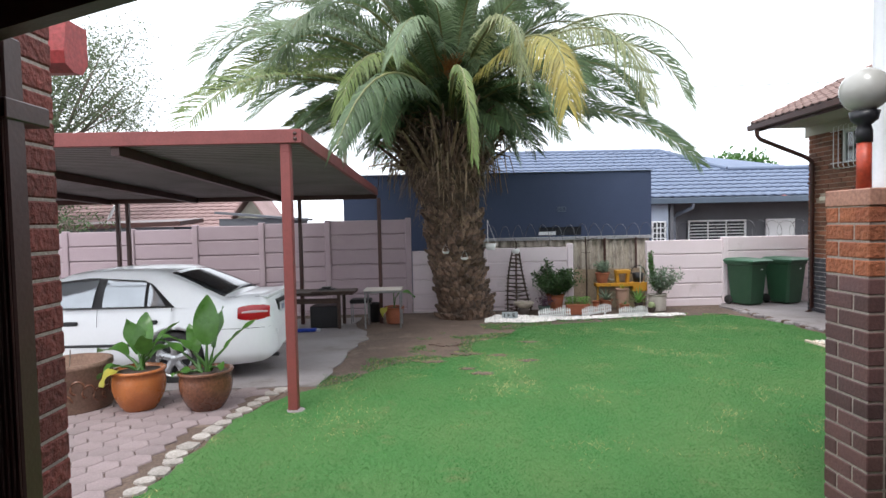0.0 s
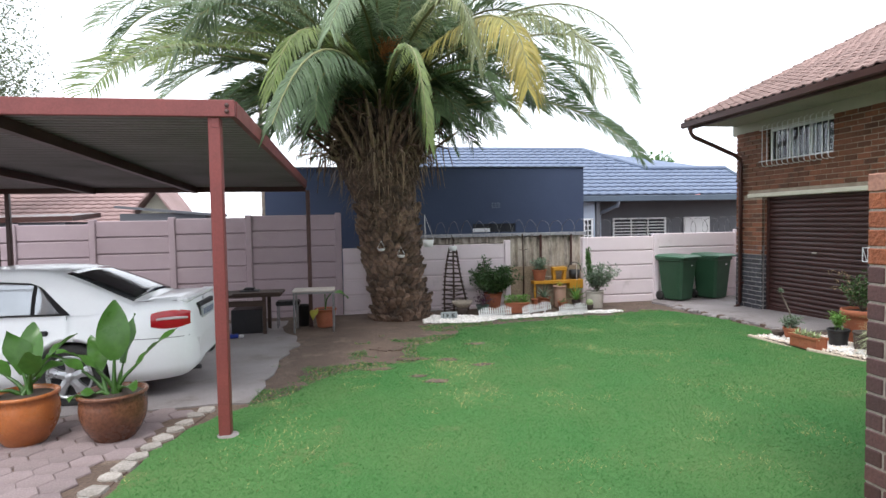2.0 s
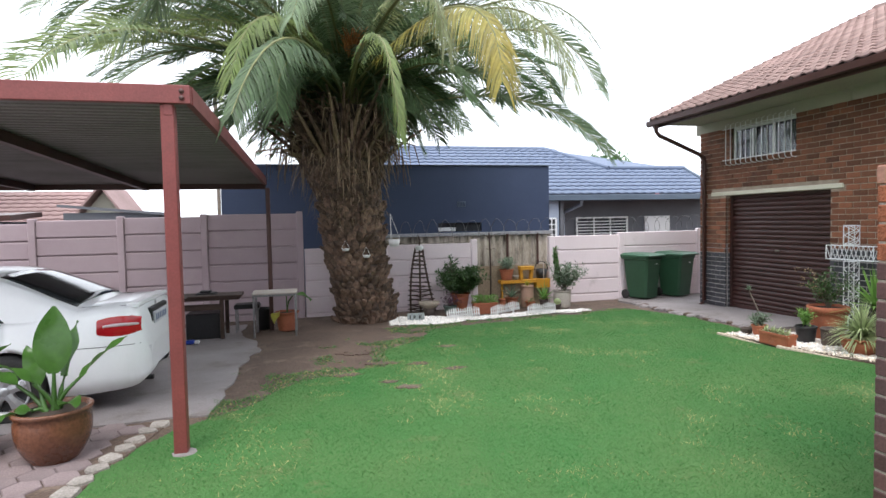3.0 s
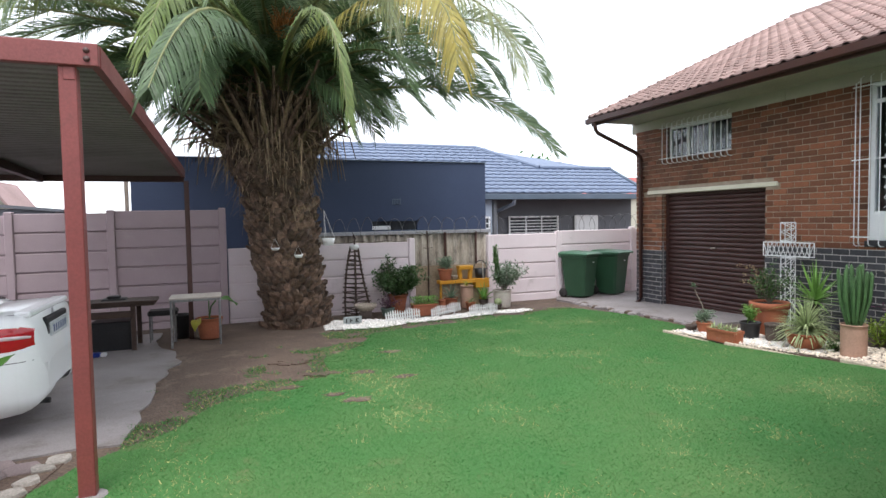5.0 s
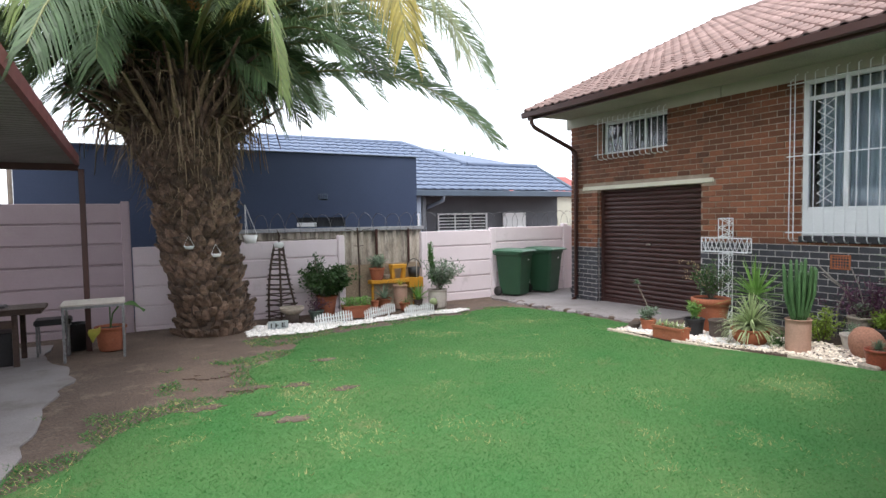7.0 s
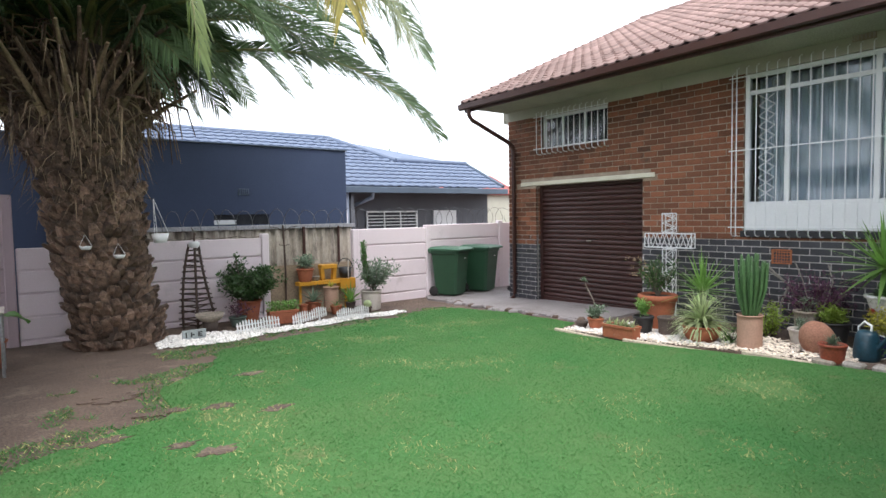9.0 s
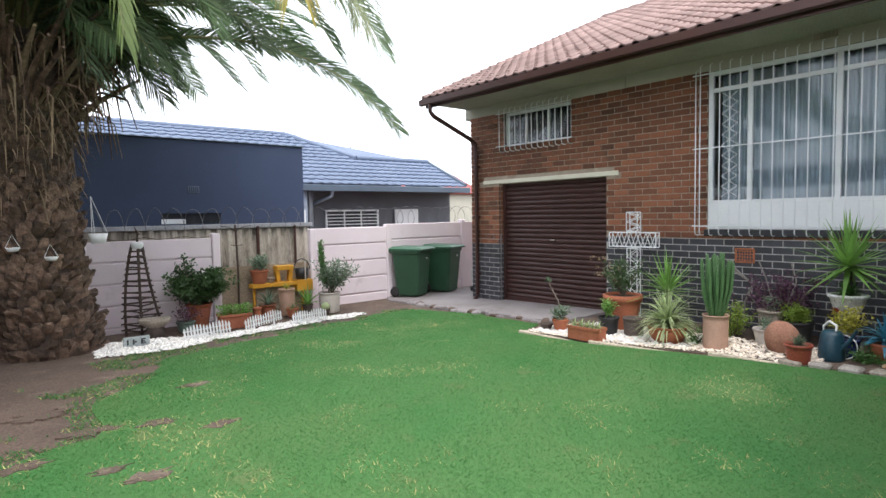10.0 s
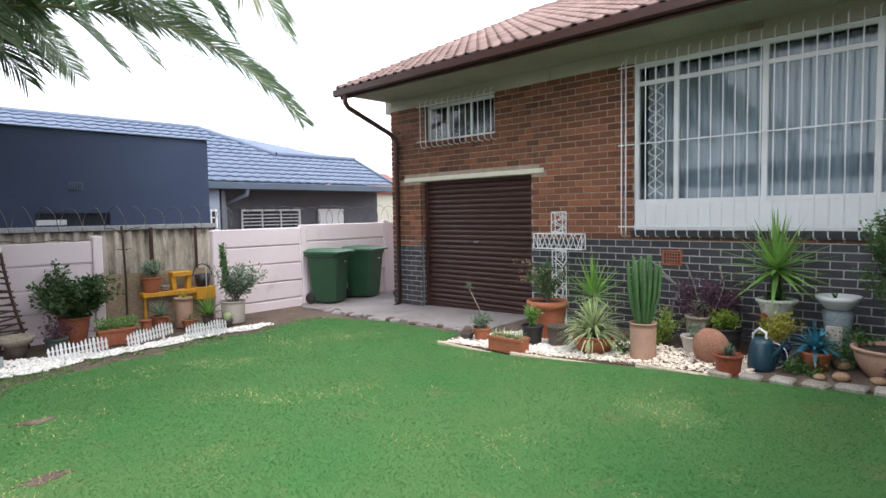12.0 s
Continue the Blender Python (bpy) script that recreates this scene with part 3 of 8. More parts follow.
brick_meshes = {(kind, half): brick_mesh("brick", BL if not half else 0.1075, ma) for kind, ma in (("face", brick_face), ("dark", brick_dark)) for half in (0, 1)}
loose_bricks = {"face": M(), "dark": M()}
count = 0
def in_hole(a, b, z):
    for h in (DOOR, WIN_S, WIN_B):
        if b > h[0] + 0.01 and a < h[1] - 0.01 and z + BH > h[2] + 0.02 and z < h[3] - 0.02:
            return h
    return None


z, row = PLINTH - 16 * (BH + JT), 0
while z < 3.23:
    yy = HY - (0.0 if row % 2 == 0 else -(BL + JT) / 2)
    while yy > Y_END:
        a, b = max(yy - BL, Y_END), min(yy, HY)
        yy -= BL + JT
        spans = [(a, b)]
        for h in (DOOR, WIN_S, WIN_B):
            if z + BH > h[2] + 0.02 and z < h[3] - 0.02:
                spans = [(p, q) for s in spans for p, q in ((s[0], min(s[1], h[0])), (max(s[0], h[1]), s[1])) if q - p > 0.03]
        if 7.91 < (a + b) / 2 < 10.85 and z + BH > 2.0 and z < 2.07:
            spans = []
        for p, q in spans:
            kind = "dark" if z < (PLINTH if q < 9 else PLINTH - 2 * (BH + JT)) - 0.02 else "face"
            out = rng.uniform(-0.002, 0.003)
            if abs(q - p - BL) < 1e-4 and 4.4 < p and z > 0.0 and q < 9.4 and z < 3.2 and count < 300 and (q < 8.2):
                ob = part("brick", brick_meshes[kind, 0], None, garage)
                ob.matrix_basis = pose(0.05 - out - 0.003, p - HY, z)
                ob.matrix_basis = pose(-out - 0.0 + 0.045, p - HY, z)
                count += 1
            else:
                loose_bricks[kind].box(-out - 0.005, 0.045 - out, p - HY, q - HY, z, z + BH, 0.004)
    z += BH + JT
    row += 1
for kind, ma in (("face", brick_face), ("dark", brick_dark)):
    tagged(part("more_bricks", loose_bricks[kind], ma, garage), kind="stuff")
# corner return bricks on the north face
ret = {"face": M(), "dark": M()}
z, row = PLINTH - 16 * (BH + JT), 0
while z < 3.23:
    x = HX + 0.05
    first = 0.06 if row % 2 == 0 else BL - 0.05
    while x < 10.0:
        ret["dark" if z < PLINTH - 2 * (BH + JT) - 0.02 else "face"].box(x - HX, x + first - HX, -0.03, 0.003, z, z + BH, 0.004)
        x += first + JT
        first = BL
    z += BH + JT
    row += 1
for kind, ma in (("face", brick_face), ("dark", brick_dark)):
    tagged(part("corner_bricks", ret[kind], ma, garage), kind="stuff")
jamb = {"face": M(), "dark": M()}
z = PLINTH - 16 * (BH + JT)
while z < 1.95:
    kind = "dark" if z < PLINTH - 2 * (BH + JT) - 0.02 else "face"
    for y0, y1 in ((DOOR[0] - 0.03, DOOR[0] + 0.004), (DOOR[1] - 0.004, DOOR[1] + 0.03)):
        jamb[kind].box(0.05, 0.135, y0 - HY, y1 - HY, z, z + BH, 0.004)
    z += BH + JT
for kind, ma in (("face", brick_face), ("dark", brick_dark)):
    tagged(part("jamb_bricks", jamb[kind], ma, garage), kind="stuff")
part("lintel", M().box(-0.022, 0.12, 7.91 - HY, 10.85 - HY, 2.0, 2.072, 0.006), cream_bright, garage, "cream painted lintel above the garage door")

# roller door
door = thing("door_1", (HX + 0.14, 9.292, 0), "closed maroon-brown ribbed roller garage door", "garage door", kind="structure")
nz = 25
for k in range(nz):
    z0 = -0.1 + k * 2.12 / nz
    mm = M()
    prof = [(0.0, 0.0), (-0.012, 0.006), (-0.024, 0.03), (-0.026, 0.05), (-0.018, 0.07), (-0.004, 0.079), (0.0, 0.085)]
    for yy in (-1.15, 1.15):
        mm.v += [(a, yy, z0 + b) for a, b in prof]
    kk = len(prof)
    mm.f = [(i + 1, i, kk + i, kk + i + 1) for i in range(kk - 1)]
    mm.smooth = [True] * len(mm.f)
    part("door_slat", mm, maroon_door, door)
part("bottom_rail", M().box(-0.03, 0.02, -1.15, 1.15, -0.2, -0.09, 0.006), maroon_door, door)
for s in (-1, 1):
    part("guide_rail", M().box(-0.045, 0.03, s * 1.13 - 0.03, s * 1.13 + 0.03, -0.25, 2.0, 0.004), maroon_door, door)
part("door_handle", M().box(-0.05, -0.02, -0.05, 0.05, 0.96, 0.99, 0.006), pbr("worn_chrome", (0.55, 0.5, 0.45), None, 5, 50, 0.35, 0.0, metal=0.9), door, "small worn chrome handle")
part("stop_block", M().box(0.02, 0.06, -1.17, 1.17, -0.25, 2.0, 0), maroon_door, door)

# windows with burglar bars
pane_mat = glass("window_glass", (0.62, 0.68, 0.71), 0.02, 1.0)
curtain_mat = pbr("grey_net_curtain", (0.80, 0.86, 0.92), (0.60, 0.66, 0.72), 3, 40, 0.9, 0.1, stretch=(1, 8, 0.3), speck=0.1)
# near-black colour that stands in for unlit rooms and openings
dark_room = pbr("unlit_interior", (0.035, 0.038, 0.045), (0.024, 0.027, 0.032), 3, 40, 0.9, 0.1, stretch=(1, 8, 0.3))


def bar_run(parent, ys, z0, z1, x, hook, r=0.0075):
    for yy in ys:
        pts = [(x + 0.06, yy, z1 + 0.0), (x, yy, z1 - 0.03), (x, yy, z0 + 0.05), (x + 0.012, yy, z0 + 0.02), (x + 0.045, yy, z0 + 0.004), (x + hook, yy, z0)]
        part("burglar_bar", M().tube(pts, r, 6), white_paint, parent)


win = thing("window_1", (HX, 0, 0), "wide white-framed window behind white burglar bars and pale curtains", "window", kind="structure")
fr = 0.055
for a, b, c, d in ((WIN_B[0], WIN_B[1], 3.21, 3.27), (WIN_B[0], WIN_B[1], 2.995, 3.05), (WIN_B[0], WIN_B[1], 1.52, 1.575)):
    part("window_frame", M().box(0.03, 0.09, a, b, c, d, 0.006), white_paint, win)
for yy in (6.53, 6.03, 5.06, 4.05, 3.05, 2.03):
    part("window_frame", M().box(0.025, 0.095, yy - 0.032, yy + 0.032, 1.5, 3.27, 0.006), white_paint, win)
part("window_panel", M().box(0.02, 0.1, WIN_B[0], WIN_B[1], 1.19, 1.525, 0.006), white_paint, win, "white painted panel below the glass")
part("window_sill", M().box(-0.03, 0.1, WIN_B[0] - 0.03, WIN_B[1] + 0.03, 1.10, 1.185, 0.006), brick_dark, win)
panes = (6.53, 6.03, 5.06, 4.05, 3.05, 2.03)
for a, b in zip(panes, panes[1:]):
    for c, d in ((1.575, 2.995), (3.05, 3.21)):
        ob = part("pane", M().box(0.055, 0.06, b + 0.03, a - 0.03, c, d, 0), pane_mat, win)
        ob.visible_shadow = False
# pleated curtains
m, m2 = M(), M()
for k in range(460):
    yy = 6.5 - k * 0.0098
    m.v += [(0.3 + 0.03 * math.sin(k * 0.55) + 0.012 * math.sin(k * 1.37), yy, 1.25), (0.3 + 0.03 * math.sin(k * 0.55 + 0.2), yy, 3.24)]
m.f = [(2 * k, 2 * k + 1, 2 * k + 3, 2 * k + 2) for k in range(459)]
m.smooth = [True] * 459
part("curtain", m, curtain_mat, win, "pale grey pleated net curtain")
# diamond lattice in the narrow casement
for k in range(5):
    z0 = 1.62 + k * 0.27
    for s in (-1, 1):
        part("lattice_bar", M().tube([(0.02, 6.28 - s * 0.1, z0), (0.02, 6.28 + s * 0.1, z0 + 0.135)], 0.006, 5), white_paint, win)
        part("lattice_bar", M().tube([(0.02, 6.28 + s * 0.1, z0 + 0.135), (0.02, 6.28 - s * 0.1, z0 + 0.27)], 0.006, 5), white_paint, win)
bar_run(win, [6.60 - k * 0.128 for k in range(36)], 1.11, 3.36, -0.13, 0.16)
bar_run(win, [6.66], 1.11, 3.30, -0.13, 0.16)
for z in (1.235, 2.26, 3.22):
    part("cross_bar", M().tube([(-0.13, 6.70, z), (-0.13, 2.0, z)], 0.009, 6), white_paint, win)

win = thing("window_2", (HX, 0, 0), "small high white-framed garage window behind white burglar bars", "window", kind="structure")
for a, b, c, d in ((8.8, 10.3, 2.64, 2.69), (8.8, 10.3, 3.21, 3.27), (8.8, 8.85, 2.64, 3.27), (10.25, 10.3, 2.64, 3.27), (9.3, 9.34, 2.64, 3.27), (9.8, 9.84, 2.64, 3.27)):
    part("window_frame", M().box(0.05, 0.1, a, b, c, d, 0.005), white_paint, win)
for a, b in ((8.85, 9.3), (9.34, 9.8), (9.84, 10.25)):
    part("pane", M().box(0.07, 0.076, a, b, 2.69, 3.21, 0), pane_mat, win)
# dark sheet in place of the room's own darkness
part("dark_backing", M().box(0.3, 0.31, 8.7, 10.4, 2.5, 3.4, 0), dark_room, win)
bar_run(win, [8.78 + k * 0.128 for k in range(13)], 2.56, 3.34, -0.12, 0.13)
for z in (2.66, 3.24):
    part("cross_bar", M().tube([(-0.12, 8.7, z), (-0.12, 10.4, z)], 0.008, 6), white_paint, win)

# terracotta air bricks
air = thing("air_brick", (HX, 6.06, 0.76), "orange terracotta air brick in the dark plinth", "air vent", kind="structure")
terra = pbr("terracotta", (0.42, 0.14, 0.06), (0.34, 0.11, 0.05), 5, 60, 0.85, 0.3)
part("frame", M().box(-0.012, 0.02, -0.125, 0.125, 0, 0.02, 0.003).box(-0.012, 0.02, -0.125, 0.125, 0.17, 0.19, 0.003).box(-0.012, 0.02, -0.125, -0.1, 0, 0.19, 0.003).box(-0.012, 0.02, 0.1, 0.125, 0, 0.19, 0.003), terra, air)
for k in range(1, 6):
    part("slat", M().box(-0.008, 0.01, -0.1 + k * 0.033 - 0.005, -0.1 + k * 0.033 + 0.005, 0.0, 0.19, 0.002), terra, air)
for k in range(1, 5):
    part("slat", M().box(-0.008, 0.01, -0.1, 0.1, k * 0.038 - 0.005, k * 0.038 + 0.005, 0.002), terra, air)
# dark sheet that paints the shade inside the vent holes
part("hole_shade", M().box(-0.0035, 0.0, -0.11, 0.11, 0.01, 0.18, 0), dark_room, air)
ev = thing("eave_vent", (HX, 5.2, 3.45), "small brown air vent high on the cream wall", "air vent", kind="structure")
part("frame", M().box(-0.014, 0.0, -0.12, 0.12, -0.06, 0.06, 0.003), mortar_dark, ev)
for k in range(6):
    part("slat", M().box(-0.022, -0.012, -0.11 + k * 0.04, -0.085 + k * 0.04, -0.05, 0.05, 0.002), mortar, ev)

# ---- neighbouring buildings ----
def tiled_slope(m, a, b, up, rows, amp=0.03, wave=0.32, n=None):
    """Sheet of tile courses: a-b is the lower edge, up the way to the upper edge; stepped rows with rolled waves."""
    a, b, up = Vector(a), Vector(b), Vector(up)
    ln = (b - a).length
    nrm = (b - a).cross(up).normalized()
    nx = n or int(ln / wave * 4)
    for r in range(rows):
        p0, p1 = a + up * (r / rows), a + up * ((r + 1) / rows)
        base = len(m.v)
        for k in range(nx + 1):
            w = amp * max(0, math.sin(2 * math.pi * k / 4.0 + 0.4))
            s = (b - a) * (k / nx)
            m.v += [tuple(p0 + s + nrm * (w + 0.035)), tuple(p1 + s + nrm * w), tuple(p0 + s + nrm * (w + 0.0))]
        for k in range(nx):
            i = base + 3 * k
            m.f += [(i, i + 3, i + 4, i + 1), (i + 2, i + 5, i + 3, i)]
            m.smooth += [True, False]
    return m


nb = thing("neighbour_house", (5, 18, 0), "navy and grey single-storey house with a blue tile roof", "house")
O = pose(-5, -18, 0)
# navy outbuilding wall
def holed_wall(x0, x1, z0, z1, h, y0, y1):
    """One wall with one rectangular opening right through it."""
    m = M()
    for y in (y0, y1):
        m.v += [(x0, y, z0), (x1, y, z0), (x1, y, z1), (x0, y, z1), (h[0], y, h[2]), (h[1], y, h[2]), (h[1], y, h[3]), (h[0], y, h[3])]
    for k in range(4):
        j = (k + 1) % 4
        m.f += [(k, j, 4 + j, 4 + k), (8 + j, 8 + k, 12 + k, 12 + j), (j, k, 8 + k, 8 + j), (4 + k, 4 + j, 12 + j, 12 + k)]
    m.smooth = [False] * len(m.f)
    return m


bw = holed_wall(-2.66, 5.2, -0.4, 2.95, (2.3, 3.4, 1.35, 1.56), 14.53, 14.78)
part("navy_wall", bw.moved(O), navy, nb, "navy blue painted wall")
part("navy_side", M().box(5.0, 5.2, 14.79, 17.9, -0.4, 2.93, 0).moved(O), navy, nb)
part("navy_side", M().box(-2.66, -2.46, 14.79, 17.9, -0.4, 2.9, 0).moved(O), navy, nb)
part("parapet_coping", M().box(-2.7, 5.23, 14.49, 14.82, 2.955, 2.975, 0.004).moved(O), slate_fascia, nb)
part("flat_roof", M().box(-2.4, 5.0, 14.79, 17.9, 2.6, 2.65, 0).moved(O), grey_wall, nb)
vent = part("vent", M().box(2.79, 3.0, 14.51, 14.535, 1.95, 2.08, 0.003).moved(O), slate_fascia, nb)
for k in range(5):
    part("slat", M().box(2.81 + k * 0.038, 2.83 + k * 0.038, 14.5, 14.515, 1.965, 2.065, 0.001).moved(O), navy, vent)
nwin = part("window", M().box(2.3, 3.4, 14.6, 14.62, 1.35, 1.56, 0).moved(O), dark_room, nb)
part("blind", M().box(2.3, 2.75, 14.585, 14.598, 1.36, 1.45, 0.002).moved(O), white_paint, nwin)
lw = part("window", M().box(-0.45, 0.15, 14.49, 14.528, 1.0, 1.5, 0.004).moved(O), dark_room, nb)
part("frame", M().box(-0.46, 0.16, 14.47, 14.495, 1.23, 1.26, 0.002).moved(O), slate_fascia, lw)
# grey house wall set back under the eaves
part("house_wall", M().box(0.8, 12.9, 18.6, 18.85, -0.4, 2.4, 0).moved(O), grey_wall, nb)
part("porch_return", M().box(6.35, 7.0, 17.9, 18.59, -0.4, 2.3, 0).moved(O), pale_blue, nb)
part("gable_wall", M().plate([(12.9, 18.6, 2.2), (12.9, 21.5, 2.2), (12.9, 20, 3.3)], 0.2).moved(O), pale_blue, nb)
part("side_wall", M().box(12.65, 12.9, 18.86, 24, -0.4, 2.2, 0).moved(O), pale_blue, nb)
for x0, x1, z0, z1, bars in ((7.95, 9.75, 1.0, 1.6, 5), (10.5, 11.35, 1.05, 1.6, 4), (6.5, 6.85, 0.95, 1.6, 3), (13.3, 14.0, 1.1, 1.6, 3)):
    if x0 > 13:
        continue
    w = part("window", M().box(x0, x1, 18.55 if x0 > 7 else 17.86, 18.6 if x0 > 7 else 17.9, z0, z1, 0).moved(O), dark_room, nb)
    yy = 18.5 if x0 > 7 else 17.82
    part("frame", M().box(x0 - 0.05, x0, yy, yy + 0.06, z0, z1, 0.004).box(x1, x1 + 0.05, yy, yy + 0.06, z0, z1, 0.004).box(x0 - 0.05, x1 + 0.05, yy, yy + 0.06, z1, z1 + 0.05, 0.004).box(x0 - 0.05, x1 + 0.05, yy, yy + 0.06, z0 - 0.05, z0, 0.004).moved(O), white_paint, w)
    for k in range(bars):
        zz = z0 + (k + 1) * (z1 - z0) / (bars + 1)
        part("glazing_bar", M().box(x0, x1, yy + 0.01, yy + 0.04, zz - 0.015, zz + 0.015, 0.002).moved(O), white_paint, w)
    for k in range(1, 3):
        xx = x0 + k * (x1 - x0) / 3
        part("glazing_bar", M().box(xx - 0.015, xx + 0.015, yy + 0.005, yy + 0.045, z0, z1, 0.002).moved(O), white_paint, w)
part("louvre_blind", M().box(10.5, 11.35, 18.49, 18.505, 1.05, 1.6, 0.002).moved(O), white_paint, nb)
RS = (4.30 - 2.38) / (22 - 17.9)
for k in range(14):
    dy = k * 4.15 / 14
    part("tile_course", tiled_slope(M(), (0.6, 17.85 + dy, 2.38 + dy * RS), (13.0 if k < 7 else 9.9 - 0.2 * (k - 7), 17.85 + dy, 2.38 + dy * RS), (0, 4.15 / 14, 4.15 / 14 * RS), 1).moved(O), blue_tile, nb)
back = M().plate([(0.6, 22.0, 4.28), (8.3, 22, 4.28), (9.9, 20.0, 3.36), (13, 20.0, 3.36), (13, 23.5, 1.8), (0.6, 26.5, 2.2)][::-1], 0.03)
hipm = M().plate([(8.95, 19.9, 3.30), (9.9, 19.96, 3.33), (8.35, 22.0, 4.27), (8.3, 22.0, 4.27)], 0.04)
part("roof_back", back.moved(O), blue_tile, nb)
part("hip", hipm.moved(O), blue_tile, nb)
part("hip_cap", M().tube([(8.3, 22.0, 4.33), (9.9, 19.97, 3.42)], 0.09, 8).moved(O), blue_tile, nb)
part("ridge_cap", M().tube([(0.6, 22.0, 4.33), (8.3, 22.0, 4.33)], 0.09, 8).moved(O), blue_tile, nb)
part("ridge_cap", M().tube([(9.9, 19.97, 3.42), (13.02, 19.97, 3.42)], 0.09, 8).moved(O), blue_tile, nb)
part("verge_cap", M().tube([(13.0, 17.85, 2.45), (13.0, 19.97, 3.42)], 0.06, 8).moved(O), slate_fascia, nb)
part("fascia_gutter", M().box(5.3, 13.1, 17.72, 17.86, 2.18, 2.36, 0.012).moved(O), slate_fascia, nb)
part("soffit", M().box(5.3, 13.0, 17.88, 18.62, 2.2, 2.22, 0).moved(O), grey_wall, nb)
part("downpipe", M().tube([(7.75, 17.8, 2.2), (7.75, 17.85, 2.05), (7.45, 18.3, 1.85), (7.42, 18.5, 1.75), (7.42, 18.5, 0.3)], 0.06, 8).moved(O), pale_blue, nb)
part("porch_post", M().box(7.05, 7.17, 17.9, 18.02, -0.3, 2.2, 0.01).moved(O), grey_wall, nb)

# low houses beyond the carport
lh = thing("tiled_house", (-13, 21, 0), "low house with a dusty red tile roof behind the wall", "house")
O = pose(13, -21, 0)
for k in range(8):
    part("tile_course", tiled_slope(M(), (-24, 19.6 + k * 0.325, 1.72 + k * 0.131), (-7.5, 19.6 + k * 0.325, 1.72 + k * 0.131), (0, 0.325, 0.131), 1).moved(O), rust_tile, lh)
part("roof_back", M().plate([(-24, 22.2, 2.77), (-6.9, 22.2, 2.77), (-6.9, 25, 1.7), (-24, 25, 1.7)][::-1], 0.05).moved(O), rust_tile, lh)
part("wall", M().box(-23.6, -7.7, 20.0, 24.5, -0.4, 1.9, 0).moved(O), cream, lh)
part("gable", M().plate([(-7.7, 20.8, 1.8), (-6.3, 20.8, 1.8), (-6.95, 20.8, 2.72)], 0.2).moved(O), cream, lh, "cream gable")
gr = M().plate([(-7.75, 20.4, 1.85), (-6.93, 20.4, 2.85), (-6.93, 23, 2.85), (-7.75, 23, 1.85)][::-1], 0.06)
gr.plate([(-6.93, 20.4, 2.85), (-6.2, 20.4, 1.8), (-6.2, 23, 1.8), (-6.93, 23, 2.85)][::-1], 0.06)
part("gable_roof", gr.moved(O), rust_tile, lh)
part("chimney_pipe", M().tube([(-12.0, 20.6, 2.0), (-11.7, 20.6, 2.6)], 0.05, 8).moved(O), white_paint, lh)
sh = thing("flat_shed", (-6, 17.5, 0), "dark grey flat-roofed shed behind the wall", "shed")
part("wall", M().box(-0.9, 1.35, 0.0, 2.0, -0.4, 2.0, 0.01), grey_wall, sh)
part("roof", M().plate([(-1.0, -0.1, 2.22), (1.5, -0.1, 1.98), (1.5, 2.1, 1.98), (-1.0, 2.1, 2.22)], 0.07), grey_wall, sh)
sh = thing("low_roof", (-9, 15.2, 0), "dark brown low lean-to roof edge behind the wall", "shed")
part("roof", M().plate([(-4.2, 0, 1.83), (1.9, 0, 1.92), (1.9, 1.6, 2.02), (-4.2, 1.6, 1.93)], 0.12), brown_paint, sh)
part("wall", M().box(-4.0, 1.7, 0.1, 1.5, -0.4, 1.78, 0), grey_wall, sh)
rh = thing("distant_house", (24, 36, 0), "distant house with a red roof", "house")
part("roof", M().plate([(-4, -1.5, 3.0), (6, -1.5, 3.0), (6, 2, 4.6), (-4, 2, 4.6)], 0.1), pbr("distant_red_tile", (0.33, 0.09, 0.08), None, 1, 20, 0.8, 0.1), rh)
part("wall", M().box(-3.8, 5.8, -1.2, 5, -0.6, 3.0, 0), cream, rh)

# ---- porch: brick pier, column, wall end ----
pier = thing("brick_pier", (1.84, 2.62, 0), "porch pier of dark purple bricks with rough orange bricks above", "pier", kind="structure")
part("mortar_core", M().box(0.006, 0.454, 0.006, 0.324, -0.4, 1.83, 0), mortar, pier)
row = 0
z = 1.755
def ring_course(z, h, ma, off, parent, w=0.46, d=0.33, j=0.012, dep=0.09):
    """One course of bricks round a rectangular pier."""
    xs = [0, 0.106, 0.106 + 0.012 + 0.222] if off else [0, 0.222 + 0.012]
    def run(total, start):
        out, p, k = [], 0.0, 0
        lens = [start] + [0.222] * 4
        while p < total - 0.02:
            q = min(p + lens[k], total)
            if total - q < 0.05:
                q = total
            out.append((p, q))
            p = q + j
            k += 1
        return out
    for p, q in run(d, 0.106 if off else 0.222):
        part("brick", M().box(0, dep, p, q, z, z + h, 0.005), ma, parent)
    for p, q in run(w - dep - j, 0.222 - dep if off else 0.106):
        part("brick", M().box(dep + j + p, dep + j + q, 0, dep, z, z + h, 0.005), ma, parent)
        part("brick", M().box(dep + j + p, dep + j + q, d - dep, d, z, z + h, 0.005), ma, parent)


part("cap_course", M().box(-0.004, 0.464, -0.004, 0.334, 1.745, 1.835, 0.006), pbr("pale_orange_cap_brick", (0.42, 0.22, 0.16), (0.36, 0.18, 0.13), 4, 50, 0.85, 0.3), pier, "smooth pale orange cap course")
z, k = 1.745, 0
while z > -0.25:
    z -= 0.0925
    ring_course(z + 0.006, 0.0805, brick_orange if z > 1.36 else brick_purple, k % 2, pier)
    k += 1
part("loose_brick", M().box(-0.30, -0.06, 0.12, 0.24, -0.05, 0.03, 0.008), brick_orange, pier)
